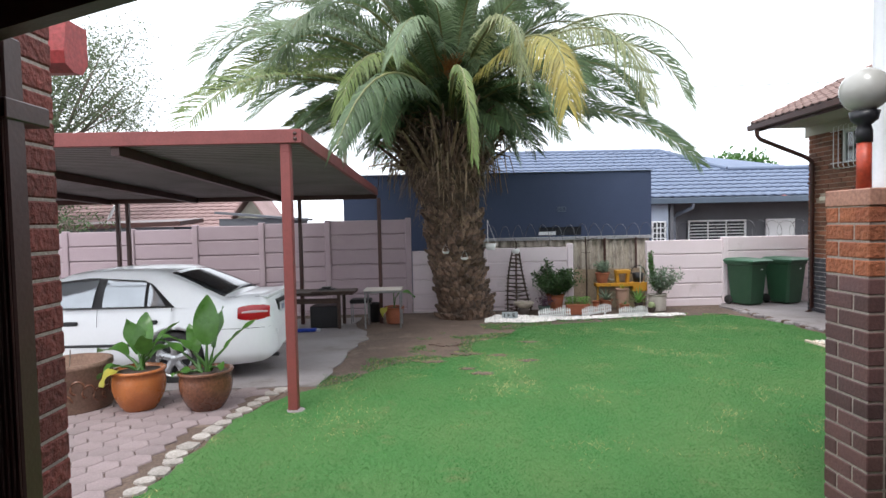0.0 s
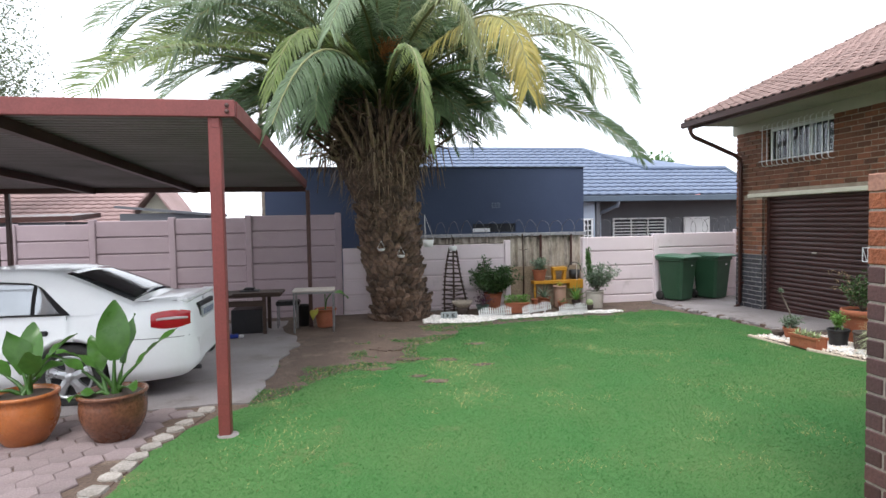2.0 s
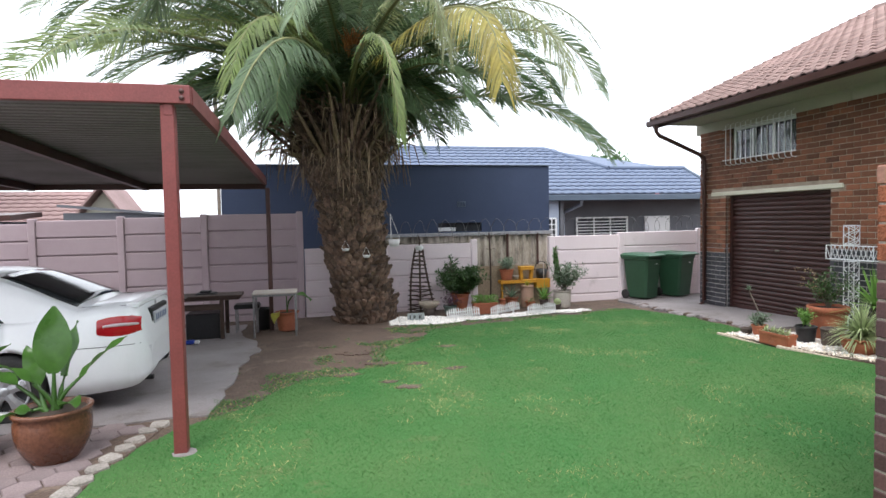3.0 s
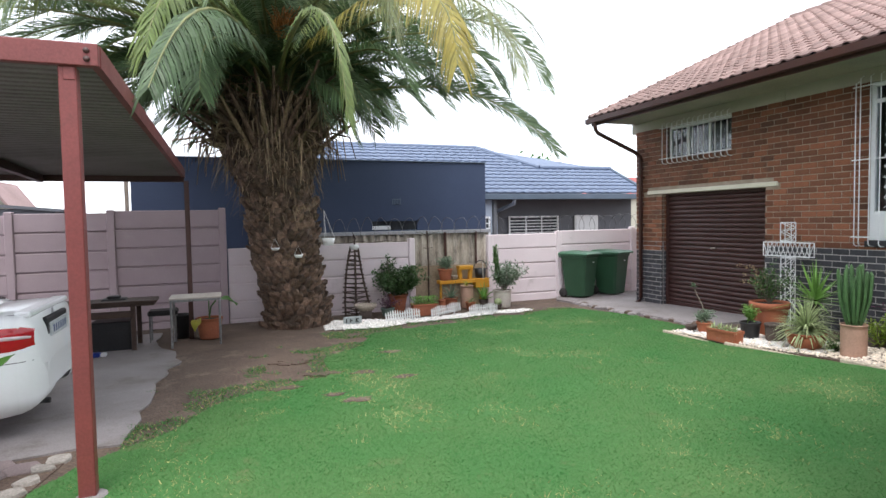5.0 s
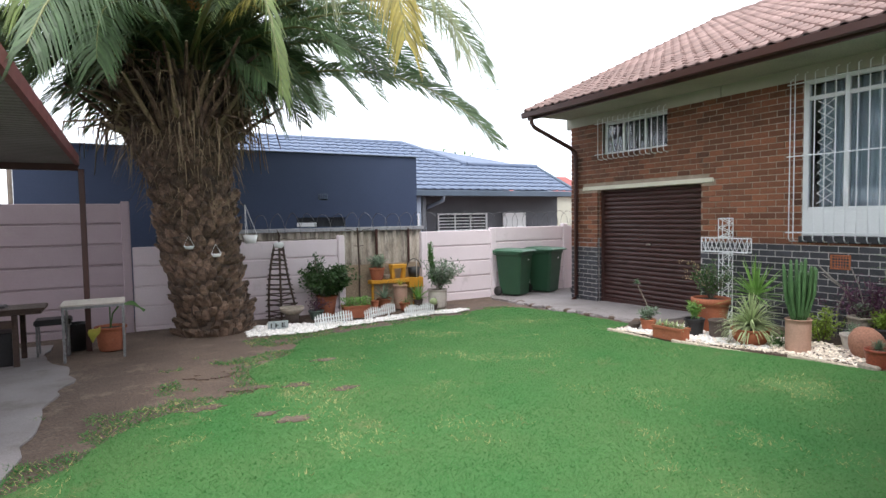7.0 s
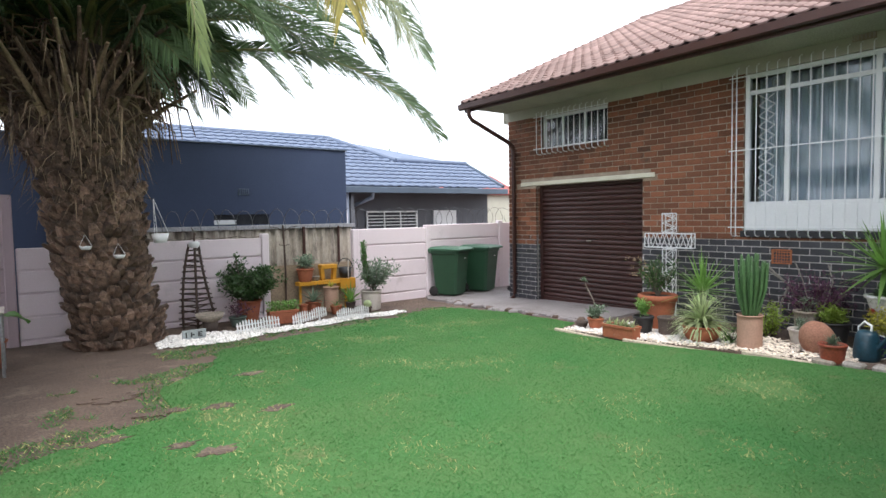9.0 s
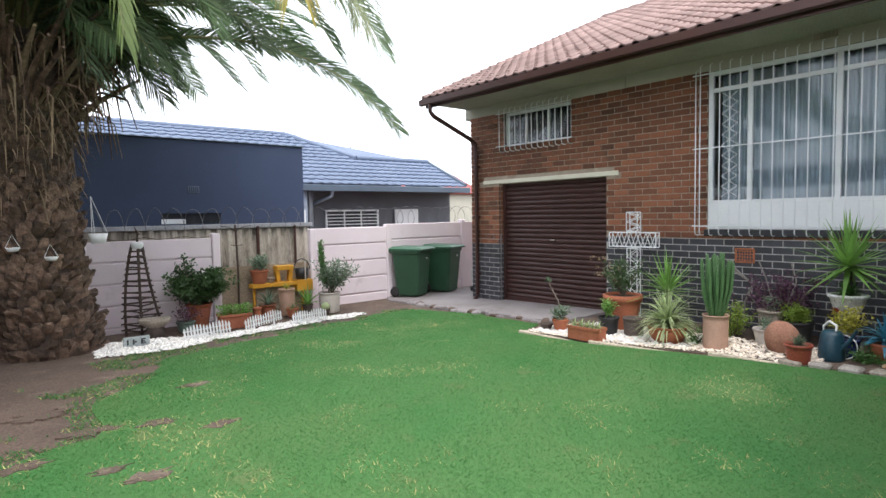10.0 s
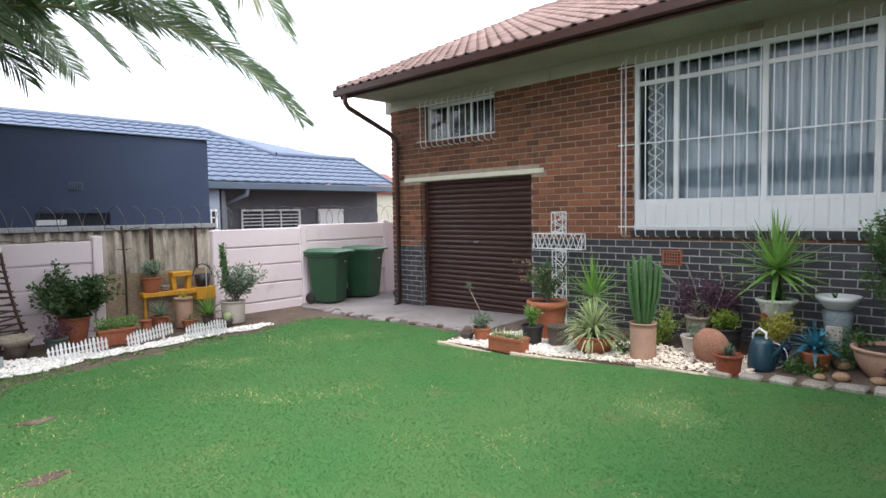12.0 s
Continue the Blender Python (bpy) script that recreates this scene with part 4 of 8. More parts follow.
col = solid("porch_column", M().lathe([(0.105, 0), (0.105, 0.04), (0.09, 0.06), (0.09, 1.41)], 28, (2.15, 2.87, 1.837)), white_paint, "round white porch column on the brick pier", "column", kind="structure")
lamp = thing("globe_lamp", (1.885, 2.72, 1.836), "opal glass globe lamp on a short red pole", "lamp")
part("pole", M().lathe([(0.0, 0), (0.035, 0.0), (0.034, 0.24), (0.0, 0.24)], 16), pbr("orange_red_paint", (0.50, 0.07, 0.035), None, 4, 50, 0.45, 0.05), lamp)
part("holder", M().lathe([(0.0, 0.235), (0.038, 0.24), (0.038, 0.30), (0.03, 0.33), (0.06, 0.355), (0.07, 0.40), (0.0, 0.40)], 20), pbr("black_plastic", (0.02, 0.02, 0.024), None, 4, 50, 0.4, 0.0), lamp)
opal = pbr("opal_glass", (0.46, 0.45, 0.42), (0.40, 0.39, 0.36), 2, 30, 0.12, 0.0, speck=0.03)
part("globe", M().lathe([(0.115 * math.sin(math.pi * k / 24), 0.51 - 0.115 * math.cos(math.pi * k / 24)) for k in range(25)], 32), opal, lamp)

# brick wall end, fluted post and sloping roof edge on the other side of the porch
we = thing("wall_porch", (-1.70, 1.78, 0), "rough red brick wall end of the porch", "wall", kind="structure")
part("mortar_core", M().box(-0.9, -0.006, -0.224, -0.006, -0.3, 2.62, 0), mortar, we)
z, k = -0.2, 0
while z < 2.6:
    first = 0.106 if k % 2 else 0.222
    part("brick", M().box(-first, 0.0, -0.23, -0.0, z, z + 0.08, 0.006), brick_red, we)
    x = -first - 0.012
    while x > -0.85:
        part("brick", M().box(x - 0.222, x, -0.23, -0.0, z, z + 0.08, 0.006), brick_red, we)
        x -= 0.234
    z += 0.0915
    k += 1
# fluted downpipe, gutter end and sloping roof edge on that side of the porch
fp = thing("porch_downpipe", (-1.645, 1.4, 0.1), "fluted dark brown downpipe at the porch wall", "downpipe", kind="structure")
part("pipe", M().box(0.0, 0.07, -0.03, 0.05, -0.3, 2.16, 0.006), brown_paint, fp)
for k in range(4):
    part("flute", M().box(0.006 + k * 0.016, 0.014 + k * 0.016, -0.036, -0.028, -0.3, 2.05, 0.002), brown_paint, fp)
part("bracket", M().box(-0.02, 0.078, -0.04, 0.15, 1.92, 1.98, 0.004), brown_paint, fp)
part("frame_post", M().box(-0.2, -0.008, -0.02, 0.06, -0.3, 2.2, 0.006), brown_paint, fp)
pb = M().plate([(-2.6, 1.36, 1.95), (0.5, 1.36, 2.80), (0.5, 1.36, 3.02), (-2.6, 1.36, 2.17)], -0.06)
solid("porch_roof_edge", pb, brown_paint, "dark brown sloping edge board of the porch roof", "roof edge", kind="structure")
solid("porch_roof", M().plate([(-2.6, -4.0, 2.2), (-2.6, 1.30, 2.2), (0.5, 1.30, 3.05), (0.5, -4.0, 3.05)][::-1], 0.04).plate([(0.5, -4.0, 3.05), (0.5, 1.3, 3.05), (3.6, 1.3, 2.2), (3.6, -4.0, 2.2)][::-1], 0.04), brown_paint,
      "plain dark underside of the porch roof", "roof", kind="structure")
solid("wall_house", M().box(-2.6, 6.5, -4.3, -4.0, -0.3, 3.3, 0).box(-2.8, -2.61, -4.3, 1.5, -0.3, 2.4, 0), brick_red, "plain red brick house wall behind the porch", "wall", kind="structure")
# roof and wall out of view, added to shade the lawn's right side
solid("porch_wing_roof", M().plate([(1.9, -4.0, 3.6), (7.0, -4.0, 3.6), (7.0, 3.1, 3.25), (1.9, 3.1, 3.25)], 0.06), brown_paint, "unseen dark underside of a wide porch roof, added to shade the lawn", "roof", kind="structure")
solid("wall_porch_back", M().box(3.7, 7.06, 0.9, 1.15, -0.3, 3.33, 0), brick_red, "unseen plain red brick wall under the porch roof, added for shade", "wall", kind="structure")
ge = M()
prof = [(-0.10, 0.17), (0.04, 0.17), (0.06, 0.04), (0.055, -0.01), (0.0, -0.035), (-0.06, -0.03), (-0.10, 0.02)]
for xx in (-2.6, -1.84):
    ge.v += [(xx, 2.14 - a, 2.385 + b) for a, b in prof]
k = len(prof)
ge.f = [tuple(range(k)), tuple(range(k, 2 * k))[::-1]] + [((i + 1) % k, i, k + i, k + (i + 1) % k)[::-1] for i in range(k)]
ge.smooth = [False] * len(ge.f)
solid("porch_gutter", ge, gutter_red, "faded red gutter end above the porch wall", "gutter", kind="structure")

# ---- carport ----
cp = thing("carport", (-1.79, 5.38, G(-1.79, 5.38)), "red oxide steel carport with a low corrugated roof", "carport")
CO = pose(1.79, -5.38, -G(-1.79, 5.38))
CZ = lambda y: 2.62 - (y - 5.33) * 0.034
m = M()
ys = []
y = 5.36
while y < 11.4:
    for dy, dz in ((0, 0), (0.045, 0), (0.06, 0.028), (0.085, 0.028), (0.1, 0)):
        ys.append((y + dy, dz))
    y += 0.115
for yy, dz in ys:
    m.v += [(-8.7, yy, CZ(yy) - 0.09 + dz), (-1.66 + 0.02 * (yy - 5.36), yy, CZ(yy) - 0.09 + dz)]
m.f = [(2 * k, 2 * k + 1, 2 * k + 3, 2 * k + 2) for k in range(len(ys) - 1)]
m.smooth = [False] * len(m.f)
rs = part("roof_sheet", m.moved(CO), zinc, cp, "grey ribbed roof sheeting")
mod = rs.modifiers.new("thickness", "SOLIDIFY")
mod.thickness = 0.004
part("front_beam", M().box(-8.75, -1.62, 5.30, 5.355, 2.50, 2.635, 0.006).moved(CO), steel_red, cp)
part("bolt", M().lathe([(0.0, 0.0), (0.018, 0.0), (0.018, 0.012), (0.0, 0.012)], 8).moved(CO @ pose(-1.68, 5.30, 2.59, 90, 0, 0)), brown_paint, cp)
part("bolt", M().lathe([(0.0, 0.0), (0.018, 0.0), (0.018, 0.012), (0.0, 0.012)], 8).moved(CO @ pose(-1.68, 5.30, 2.54, 90, 0, 0)), brown_paint, cp)
sb = M()
pts = []
for yy, x in ((5.36, -1.6145), (11.35, -1.48)):
    pts += [(x - 0.05, yy, CZ(yy) - 0.115), (x, yy, CZ(yy) - 0.115), (x, yy, CZ(yy) + 0.015), (x - 0.05, yy, CZ(yy) + 0.015)]
sb.add(pts, [(3, 2, 1, 0), (4, 5, 6, 7), (0, 1, 5, 4), (1, 2, 6, 5), (2, 3, 7, 6), (3, 0, 4, 7)])
part("side_beam", sb.moved(CO), steel_red, cp)
part("back_beam", M().box(-8.75, -1.5, 11.36, 11.42, 2.23, 2.35, 0.006).moved(CO), brown_paint, cp)
for x in (-3.42, -5.1, -6.8, -8.5):
    rb = M()
    pts = []
    for yy in (5.36, 11.36):
        z = CZ(yy) - 0.1
        pts += [(x - 0.04, yy, z - 0.1), (x + 0.04, yy, z - 0.1), (x + 0.04, yy, z), (x - 0.04, yy, z)]
    rb.add(pts, [(3, 2, 1, 0), (4, 5, 6, 7), (0, 1, 5, 4), (1, 2, 6, 5), (2, 3, 7, 6), (3, 0, 4, 7)])
    part("rafter", rb.moved(CO), brown_paint, cp)
for x, yy, top, w, ma in ((-1.79, 5.38, 2.50, 0.048, steel_red), (-1.47, 11.38, 2.25, 0.035, brown_paint), (-6.66, 11.38, 2.25, 0.035, brown_paint), (-6.46, 11.38, 2.25, 0.035, brown_paint), (-3.05, 11.38, 2.25, 0.035, brown_paint), (-8.6, 5.38, 2.5, 0.048, steel_red)):
    part("post", M().box(x - w, x + w, yy - w, yy + w, G(x, yy) - 0.02, top, 0.006).moved(CO), ma, cp)
part("bracket", M().box(-1.81, -1.75, 5.325, 5.335, 2.42, 2.53, 0.003).moved(CO), steel_red, cp)
part("footing", M().lathe([(0.0, 0.006), (0.085, 0.004), (0.1, -0.02)], 12).moved(CO @ pose(-1.77, 5.36, G(-1.79, 5.36) + 0.01)), concrete, cp)

# ---- white sedan ----
car_white = pbr("white_car_paint", (0.80, 0.81, 0.82), (0.77, 0.78, 0.79), 1.0, 30, 0.18, 0.0, speck=0.01, spec=0.6)
car_glass = pbr("mirror_tinted_car_glass", (0.46, 0.49, 0.52), None, 1.0, 30, 0.05, 0.0, speck=0.0, spec=0.8, metal=0.62)
rear_glass = pbr("dark_car_glass", (0.02, 0.022, 0.024), None, 1.0, 30, 0.05, 0.0, speck=0.0, spec=0.5)
black_trim = pbr("black_trim", (0.018, 0.018, 0.02), None, 3, 40, 0.5, 0.05)
rubber = pbr("tyre_rubber", (0.02, 0.02, 0.021), (0.03, 0.028, 0.027), 6, 60, 0.85, 0.2)
alloy = pbr("silver_alloy", (0.55, 0.56, 0.58), None, 4, 40, 0.3, 0.03, metal=0.7, speck=0.05)
steel_dark = pbr("dark_steel", (0.12, 0.12, 0.125), None, 4, 40, 0.4, 0.05, metal=0.5)
red_lens = pbr("red_lamp_lens", (0.42, 0.012, 0.018), None, 3, 40, 0.12, 0.0, speck=0.05)
clear_lens = pbr("clear_lamp_lens", (0.62, 0.50, 0.50), None, 3, 40, 0.12, 0.0, speck=0.05)
CX, CY = -2.36, 7.46
car = thing("car", (CX, CY, G(-4.4, CY) + 0.012), "white four-door sedan parked under the carport", "car")


def lerp_table(tab, s):
    for a, b in zip(tab, tab[1:]):
        if s <= b[0]:
            u = (s - a[0]) / (b[0] - a[0])
            u = max(0, u)
            return [p + (q - p) * u for p, q in zip(a[1:], b[1:])]
    return tab[-1][1:]


# distance from the rear end, half width, underside, top
BODY = [(0.0, 0.50, 0.37, 0.60), (0.015, 0.58, 0.33, 0.70), (0.04, 0.655, 0.29, 0.86), (0.08, 0.71, 0.26, 0.965), (0.14, 0.75, 0.24, 1.0), (0.25, 0.79, 0.23, 1.012), (0.42, 0.822, 0.22, 1.01),
        (0.7, 0.84, 0.21, 0.985), (1.1, 0.85, 0.2, 0.945), (2.5, 0.85, 0.2, 0.925), (3.2, 0.845, 0.2, 0.93), (3.75, 0.82, 0.2, 0.84), (4.05, 0.76, 0.22, 0.73), (4.2, 0.66, 0.26, 0.62), (4.27, 0.55, 0.3, 0.5)]
WHEELS = (1.15, 3.62)


def body_w(s):
    return lerp_table(BODY, s)[0]


stations = sorted({*[i * 0.05 for i in range(86)], 0.015, 0.04, 0.08, 0.11, 0.14, 0.19, 4.27, *[w + 0.36 * math.cos(math.pi * k / 14) for w in WHEELS for k in range(15)]})
m = M()
for s in stations:
    w, zb, zt = lerp_table(BODY, s)
    for sw in WHEELS:
        d = abs(s - sw)
        if d < 0.36:
            zb = max(zb, 0.30 + math.sqrt(0.36 ** 2 - d * d))
    half = [(w * 0.5, zb), (w - 0.05, zb), (w - 0.012, max(zb + 0.03, 0.36)), (w, max(zb + 0.05, 0.50)), (w - 0.004, max(zb + 0.06, 0.6)), (w - 0.016, max(zb + 0.07, min(0.74, zt - 0.1))), (w - 0.04, zt - 0.07), (w - 0.07, zt - 0.025), (w - 0.12, zt), (w * 0.4, zt + 0.022)]
    m.v += [(-s, -y, z) for y, z in half] + [(-s, y, z) for y, z in half[::-1]]
k = 20
for i in range(len(stations) - 1):
    for j in range(k - 1):
        m.f.append((i * k + j, i * k + j + 1, (i + 1) * k + j + 1, (i + 1) * k + j))
        m.smooth.append(True)
m.f += [tuple(range(k))[::-1], tuple((len(stations) - 1) * k + j for j in range(k))]
m.smooth += [False, False]
body = part("body", m, car_white, car)
part("underbody", M().box(-4.1, -0.25, -0.6, 0.6, 0.2, 0.6, 0.02), black_trim, car)
# roof line: distance from the rear end, height
CAB = [(0.44, 0.985), (0.56, 1.022), (0.9, 1.18), (1.2, 1.305), (1.3, 1.335), (1.45, 1.358), (1.7, 1.372), (2.1, 1.372), (2.45, 1.34), (2.8, 1.21), (3.2, 0.99), (3.35, 0.92)]


def cab_y(f):
    """Half width of the cabin at the part f of its height."""
    return 0.785 - 0.07 * f - 0.12 * f * f


m = M()
cs = [0.44 + i * 0.0291 for i in range(101)]
for s in cs:
    zr = lerp_table(CAB, s)[0]
    z0 = 0.92
    half = [(cab_y(f), z0 + 0.45 * f) for f in (0, 0.25, 0.5, 0.7, 0.82)]
    half = [(y, min(z, zr - 0.012 * (5 - i))) for i, (y, z) in enumerate(half)]
    top_y = half[-1][0]
    half += [(top_y - 0.03, zr - 0.022), (top_y - 0.075, zr - 0.004), (0.42, zr + 0.006), (0.2, zr + 0.016)]
    m.v += [(-s, -y, z) for y, z in half] + [(-s, y, z) for y, z in half[::-1]]
k = 18
for i in range(len(cs) - 1):
    for j in range(k - 1):
        m.f.append((i * k + j, i * k + j + 1, (i + 1) * k + j + 1, (i + 1) * k + j))
        m.smooth.append(True)
part("roof", m, car_white, car)


def side_window(outline, sgn, name, ma, off=0.014, bands=9):
    """Curved pane that follows the cabin side; the outline is convex, in (s, z)."""
    lo, hi = min(z for s, z in outline), max(z for s, z in outline)
    m = M()
    rows = []
    for i in range(bands + 1):
        z = lo + (hi - lo) * (0.002 + 0.996 * i / bands)
        cut = []
        for (s0, z0), (s1, z1) in zip(outline, outline[1:] + outline[:1]):
            if (z0 > z) != (z1 > z):
                cut.append(s0 + (z - z0) / (z1 - z0) * (s1 - s0))
        rows.append((min(cut), max(cut), z))
    for inset in (0.0, 0.012):
        m.v += [(-s, sgn * (cab_y((z - 0.92) / 0.45) + off - inset), z) for a, b, z in rows for s in (a, b)]
    n = 2 * len(rows)
    for i in range(bands):
        f = (2 * i, 2 * i + 1, 2 * i + 3, 2 * i + 2)
        m.f.append(f[::-1] if sgn < 0 else f)
        m.smooth.append(True)
        for e in (0, 1):
            g = (2 * i + e, 2 * i + 2 + e, n + 2 * i + 2 + e, n + 2 * i + e)
            m.f.append(g)
            m.smooth.append(False)
    return part(name, m, ma, car)


def side_strip(s0, s1, z0, z1, sgn, out=0.006, n=10):
    """Thin band that follows the body in plan; z0 and z1 give its lower and upper edge along its length."""
    m = M()
    for i in range(n + 1):
        u = i / n
        s = s0 + (s1 - s0) * u
        lo, hi = (z0(u), z1(u)) if callable(z0) else (z0, z1)
        for z in (lo, lo + (hi - lo) * 0.2, lo + (hi - lo) * 0.8, hi):
            m.v.append((-s, sgn * (body_w(s) - 0.004 - max(0, z - 0.6) * 0.085 + (out if lo < z < hi else -0.012)), z))
    for i in range(n):
        for j in range(3):
            f = (4 * i + j, 4 * i + 4 + j, 4 * i + 5 + j, 4 * i + 1 + j)
            m.f.append(f if sgn < 0 else f[::-1])
            m.smooth.append(True)
    return m


for sgn in (-1, 1):
    side_window([(1.14, 0.925), (3.2, 0.925), (2.84, 1.16), (2.54, 1.262), (2.2, 1.288), (1.62, 1.282), (1.42, 1.20)], sgn, "window_trim", black_trim, 0.008)
    side_window([(1.24, 0.945), (1.46, 0.945), (1.46, 1.215), (1.43, 1.185)], sgn, "window", car_glass)
    side_window([(1.50, 0.945), (2.0, 0.945), (1.98, 1.262), (1.62, 1.258), (1.50, 1.235)], sgn, "window", car_glass)
    side_window([(2.12, 0.945), (3.05, 0.945), (2.80, 1.14), (2.52, 1.24), (2.08, 1.262)], sgn, "window", car_glass)
    for s in (1.42, 2.36):
        part("door_handle", M().box(-s - 0.09, -s + 0.09, sgn * 0.815, sgn * 0.858, 0.735, 0.785, 0.014), black_trim, car)
    part("side_moulding", side_strip(1.56, 3.2, 0.47, 0.515, sgn, 0.012), black_trim, car)
    part("door_gap", side_strip(2.045, 2.051, 0.3, 0.92, sgn, 0.003, 1), black_trim, car)
    part("door_gap", side_strip(3.14, 3.146, 0.3, 0.92, sgn, 0.003, 1), black_trim, car)
    m = M()
    m.tube([(-1.17 - 0.36 * max(0, u - 0.35) ** 1.2, sgn * (0.853 - 0.055 * max(0, 1 - u * 1.6)), 0.92 - 0.55 * u) for u in [i / 10 for i in range(11)]], 0.0035, 4)
    part("door_gap", m, black_trim, car)
    m = M()
    m.tube([(-0.78 - 0.075 * math.cos(a), sgn * 0.832, 0.80 + 0.075 * math.sin(a)) for a in [2 * math.pi * i / 16 for i in range(17)]], 0.003, 4)
    part("fuel_flap", m, steel_dark, car)
    bulge = lambda u: math.sin(math.pi * min(1, 0.12 + 0.8 * u)) ** 0.4
    tl = part("tail_light", side_strip(0.39, 0.045, lambda u: 0.825 - 0.10 * bulge(u), lambda u: 0.85 + 0.09 * bulge(u), sgn, 0.012, 14), red_lens, car, "red tail light with a clear band")
    part("clear_band", side_strip(0.34, 0.06, lambda u: 0.83, lambda u: 0.83 + 0.045 * bulge(u), sgn, 0.017, 12), clear_lens, tl)
    part("bumper_line", side_strip(0.78, 0.05, 0.652, 0.66, sgn, 0.003, 14), black_trim, car)
    for sw in WHEELS:
        wh = part("wheel", M().lathe([(0.19, -0.09), (0.27, -0.10), (0.30, -0.085), (0.312, -0.04), (0.312, 0.04), (0.30, 0.085), (0.27, 0.1), (0.2, 0.09), (0.19, 0.06), (0.19, -0.09)], 40), rubber, car, "black tyre on a silver five-spoke alloy rim")
        wh.matrix_basis = pose(-sw, sgn * 0.74, 0.312, 90 if sgn < 0 else -90, 0, 0)
        part("rim_barrel", M().lathe([(0.218, 0.1), (0.214, 0.107), (0.195, 0.10), (0.19, 0.05), (0.0, 0.045)], 40), alloy, wh)
        for q in range(5):
            sp = M()
            for r_, hw_, zz in ((0.03, 0.045, 0.098), (0.1, 0.036, 0.102), (0.2, 0.062, 0.1)):
                sp.v += [(r_, -hw_, zz - 0.05), (r_, -hw_, zz - 0.01), (r_, 0, zz), (r_, hw_, zz - 0.01), (r_, hw_, zz - 0.05)]
            for i in (0, 1):
                for j in range(4):
                    sp.f.append((5 * i + j, 5 * i + 5 + j, 5 * i + 6 + j, 5 * i + 1 + j))
                    sp.smooth.append(False)
            part("spoke", sp.moved(Matrix.Rotation(radians(q * 72 + 18), 4, "Z")), alloy, wh)
        part("hub_cap", M().lathe([(0.0, 0.108), (0.035, 0.105), (0.05, 0.09), (0.05, 0.05)], 20), alloy, wh)
        part("brake_gap", M().lathe([(0.188, 0.052), (0.06, 0.05)], 24), black_trim, wh)


def screen(name, s0, s1, hw0, hw1, lift):
    """Bowed front or rear glass that follows the roof line between two stations."""
    m = M()
    for inset in (0.0, 0.016):
        for i in range(9):
            u = i / 8
            s = s0 + (s1 - s0) * u
            hw = hw0 + (hw1 - hw0) * u
            for j in range(9):
                v = j / 4 - 1
                m.v.append((-s, v * hw, lerp_table(CAB, s)[0] + lift - inset + 0.016 - 0.026 * v * v))
    for i in range(8):
        for j in range(8):
            a = 9 * i + j
            m.f.append((a, a + 1, a + 10, a + 9) if s1 < s0 else (a, a + 9, a + 10, a + 1))
            m.smooth.append(True)
    edge = [j for j in range(9)] + [9 * i + 8 for i in range(1, 9)] + [72 + j for j in range(7, -1, -1)] + [9 * i for i in range(7, 0, -1)]
    for a, b in zip(edge, edge[1:] + edge[:1]):
        m.f.append((a, b, 81 + b, 81 + a))
        m.smooth.append(False)
    return part(name, m, rear_glass, car)


screen("rear_window", 0.60, 1.26, 0.64, 0.545, 0.010)
screen("windscreen", 2.52, 3.18, 0.56, 0.66, 0.010)
part("boot_gap", M().box(-0.60, -0.10, -0.60, -0.594, 1.012, 1.016, 0.001).box(-0.60, -0.10, 0.594, 0.60, 1.012, 1.016, 0.001), steel_dark, car)
part("boot_spoiler", M().box(-0.20, -0.075, -0.60, 0.60, 0.985, 1.035, 0.016), car_white, car)
part("plate_recess", M().box(-0.09, -0.028, -0.33, 0.33, 0.76, 0.945, 0.012), black_trim, car)
part("number_plate", M().box(-0.06, -0.014, -0.27, 0.27, 0.775, 0.895, 0.004), pbr("plate_white", (0.55, 0.57, 0.6), None, 5, 50, 0.4, 0), car, "pale rear number plate")
plate_ink = pbr("plate_ink", (0.1, 0.13, 0.25), None, 5, 50, 0.5, 0)
for q in range(6):
    part("plate_mark", M().box(-0.03, -0.0125, -0.21 + q * 0.075, -0.165 + q * 0.075, 0.80, 0.865, 0.001), plate_ink, car)
part("badge", M().lathe([(0.0, 0.004), (0.03, 0.004), (0.035, 0.0)], 16).moved(pose(-0.066, 0, 0.968, 90, 0, 90)), alloy, car)
part("exhaust_pipe", M().tube([(-0.4, -0.45, 0.27), (0.0, -0.47, 0.27)], 0.025, 8), black_trim, car)

# ---- wheelie bins ----
bin_green = pbr("green_bin_plastic", (0.022, 0.072, 0.035), (0.018, 0.06, 0.03), 2, 50, 0.5, 0.06, speck=0.08)
bin_lid = pbr("faded_green_lid_plastic", (0.045, 0.14, 0.075), (0.035, 0.11, 0.06), 2, 50, 0.45, 0.06, speck=0.08)


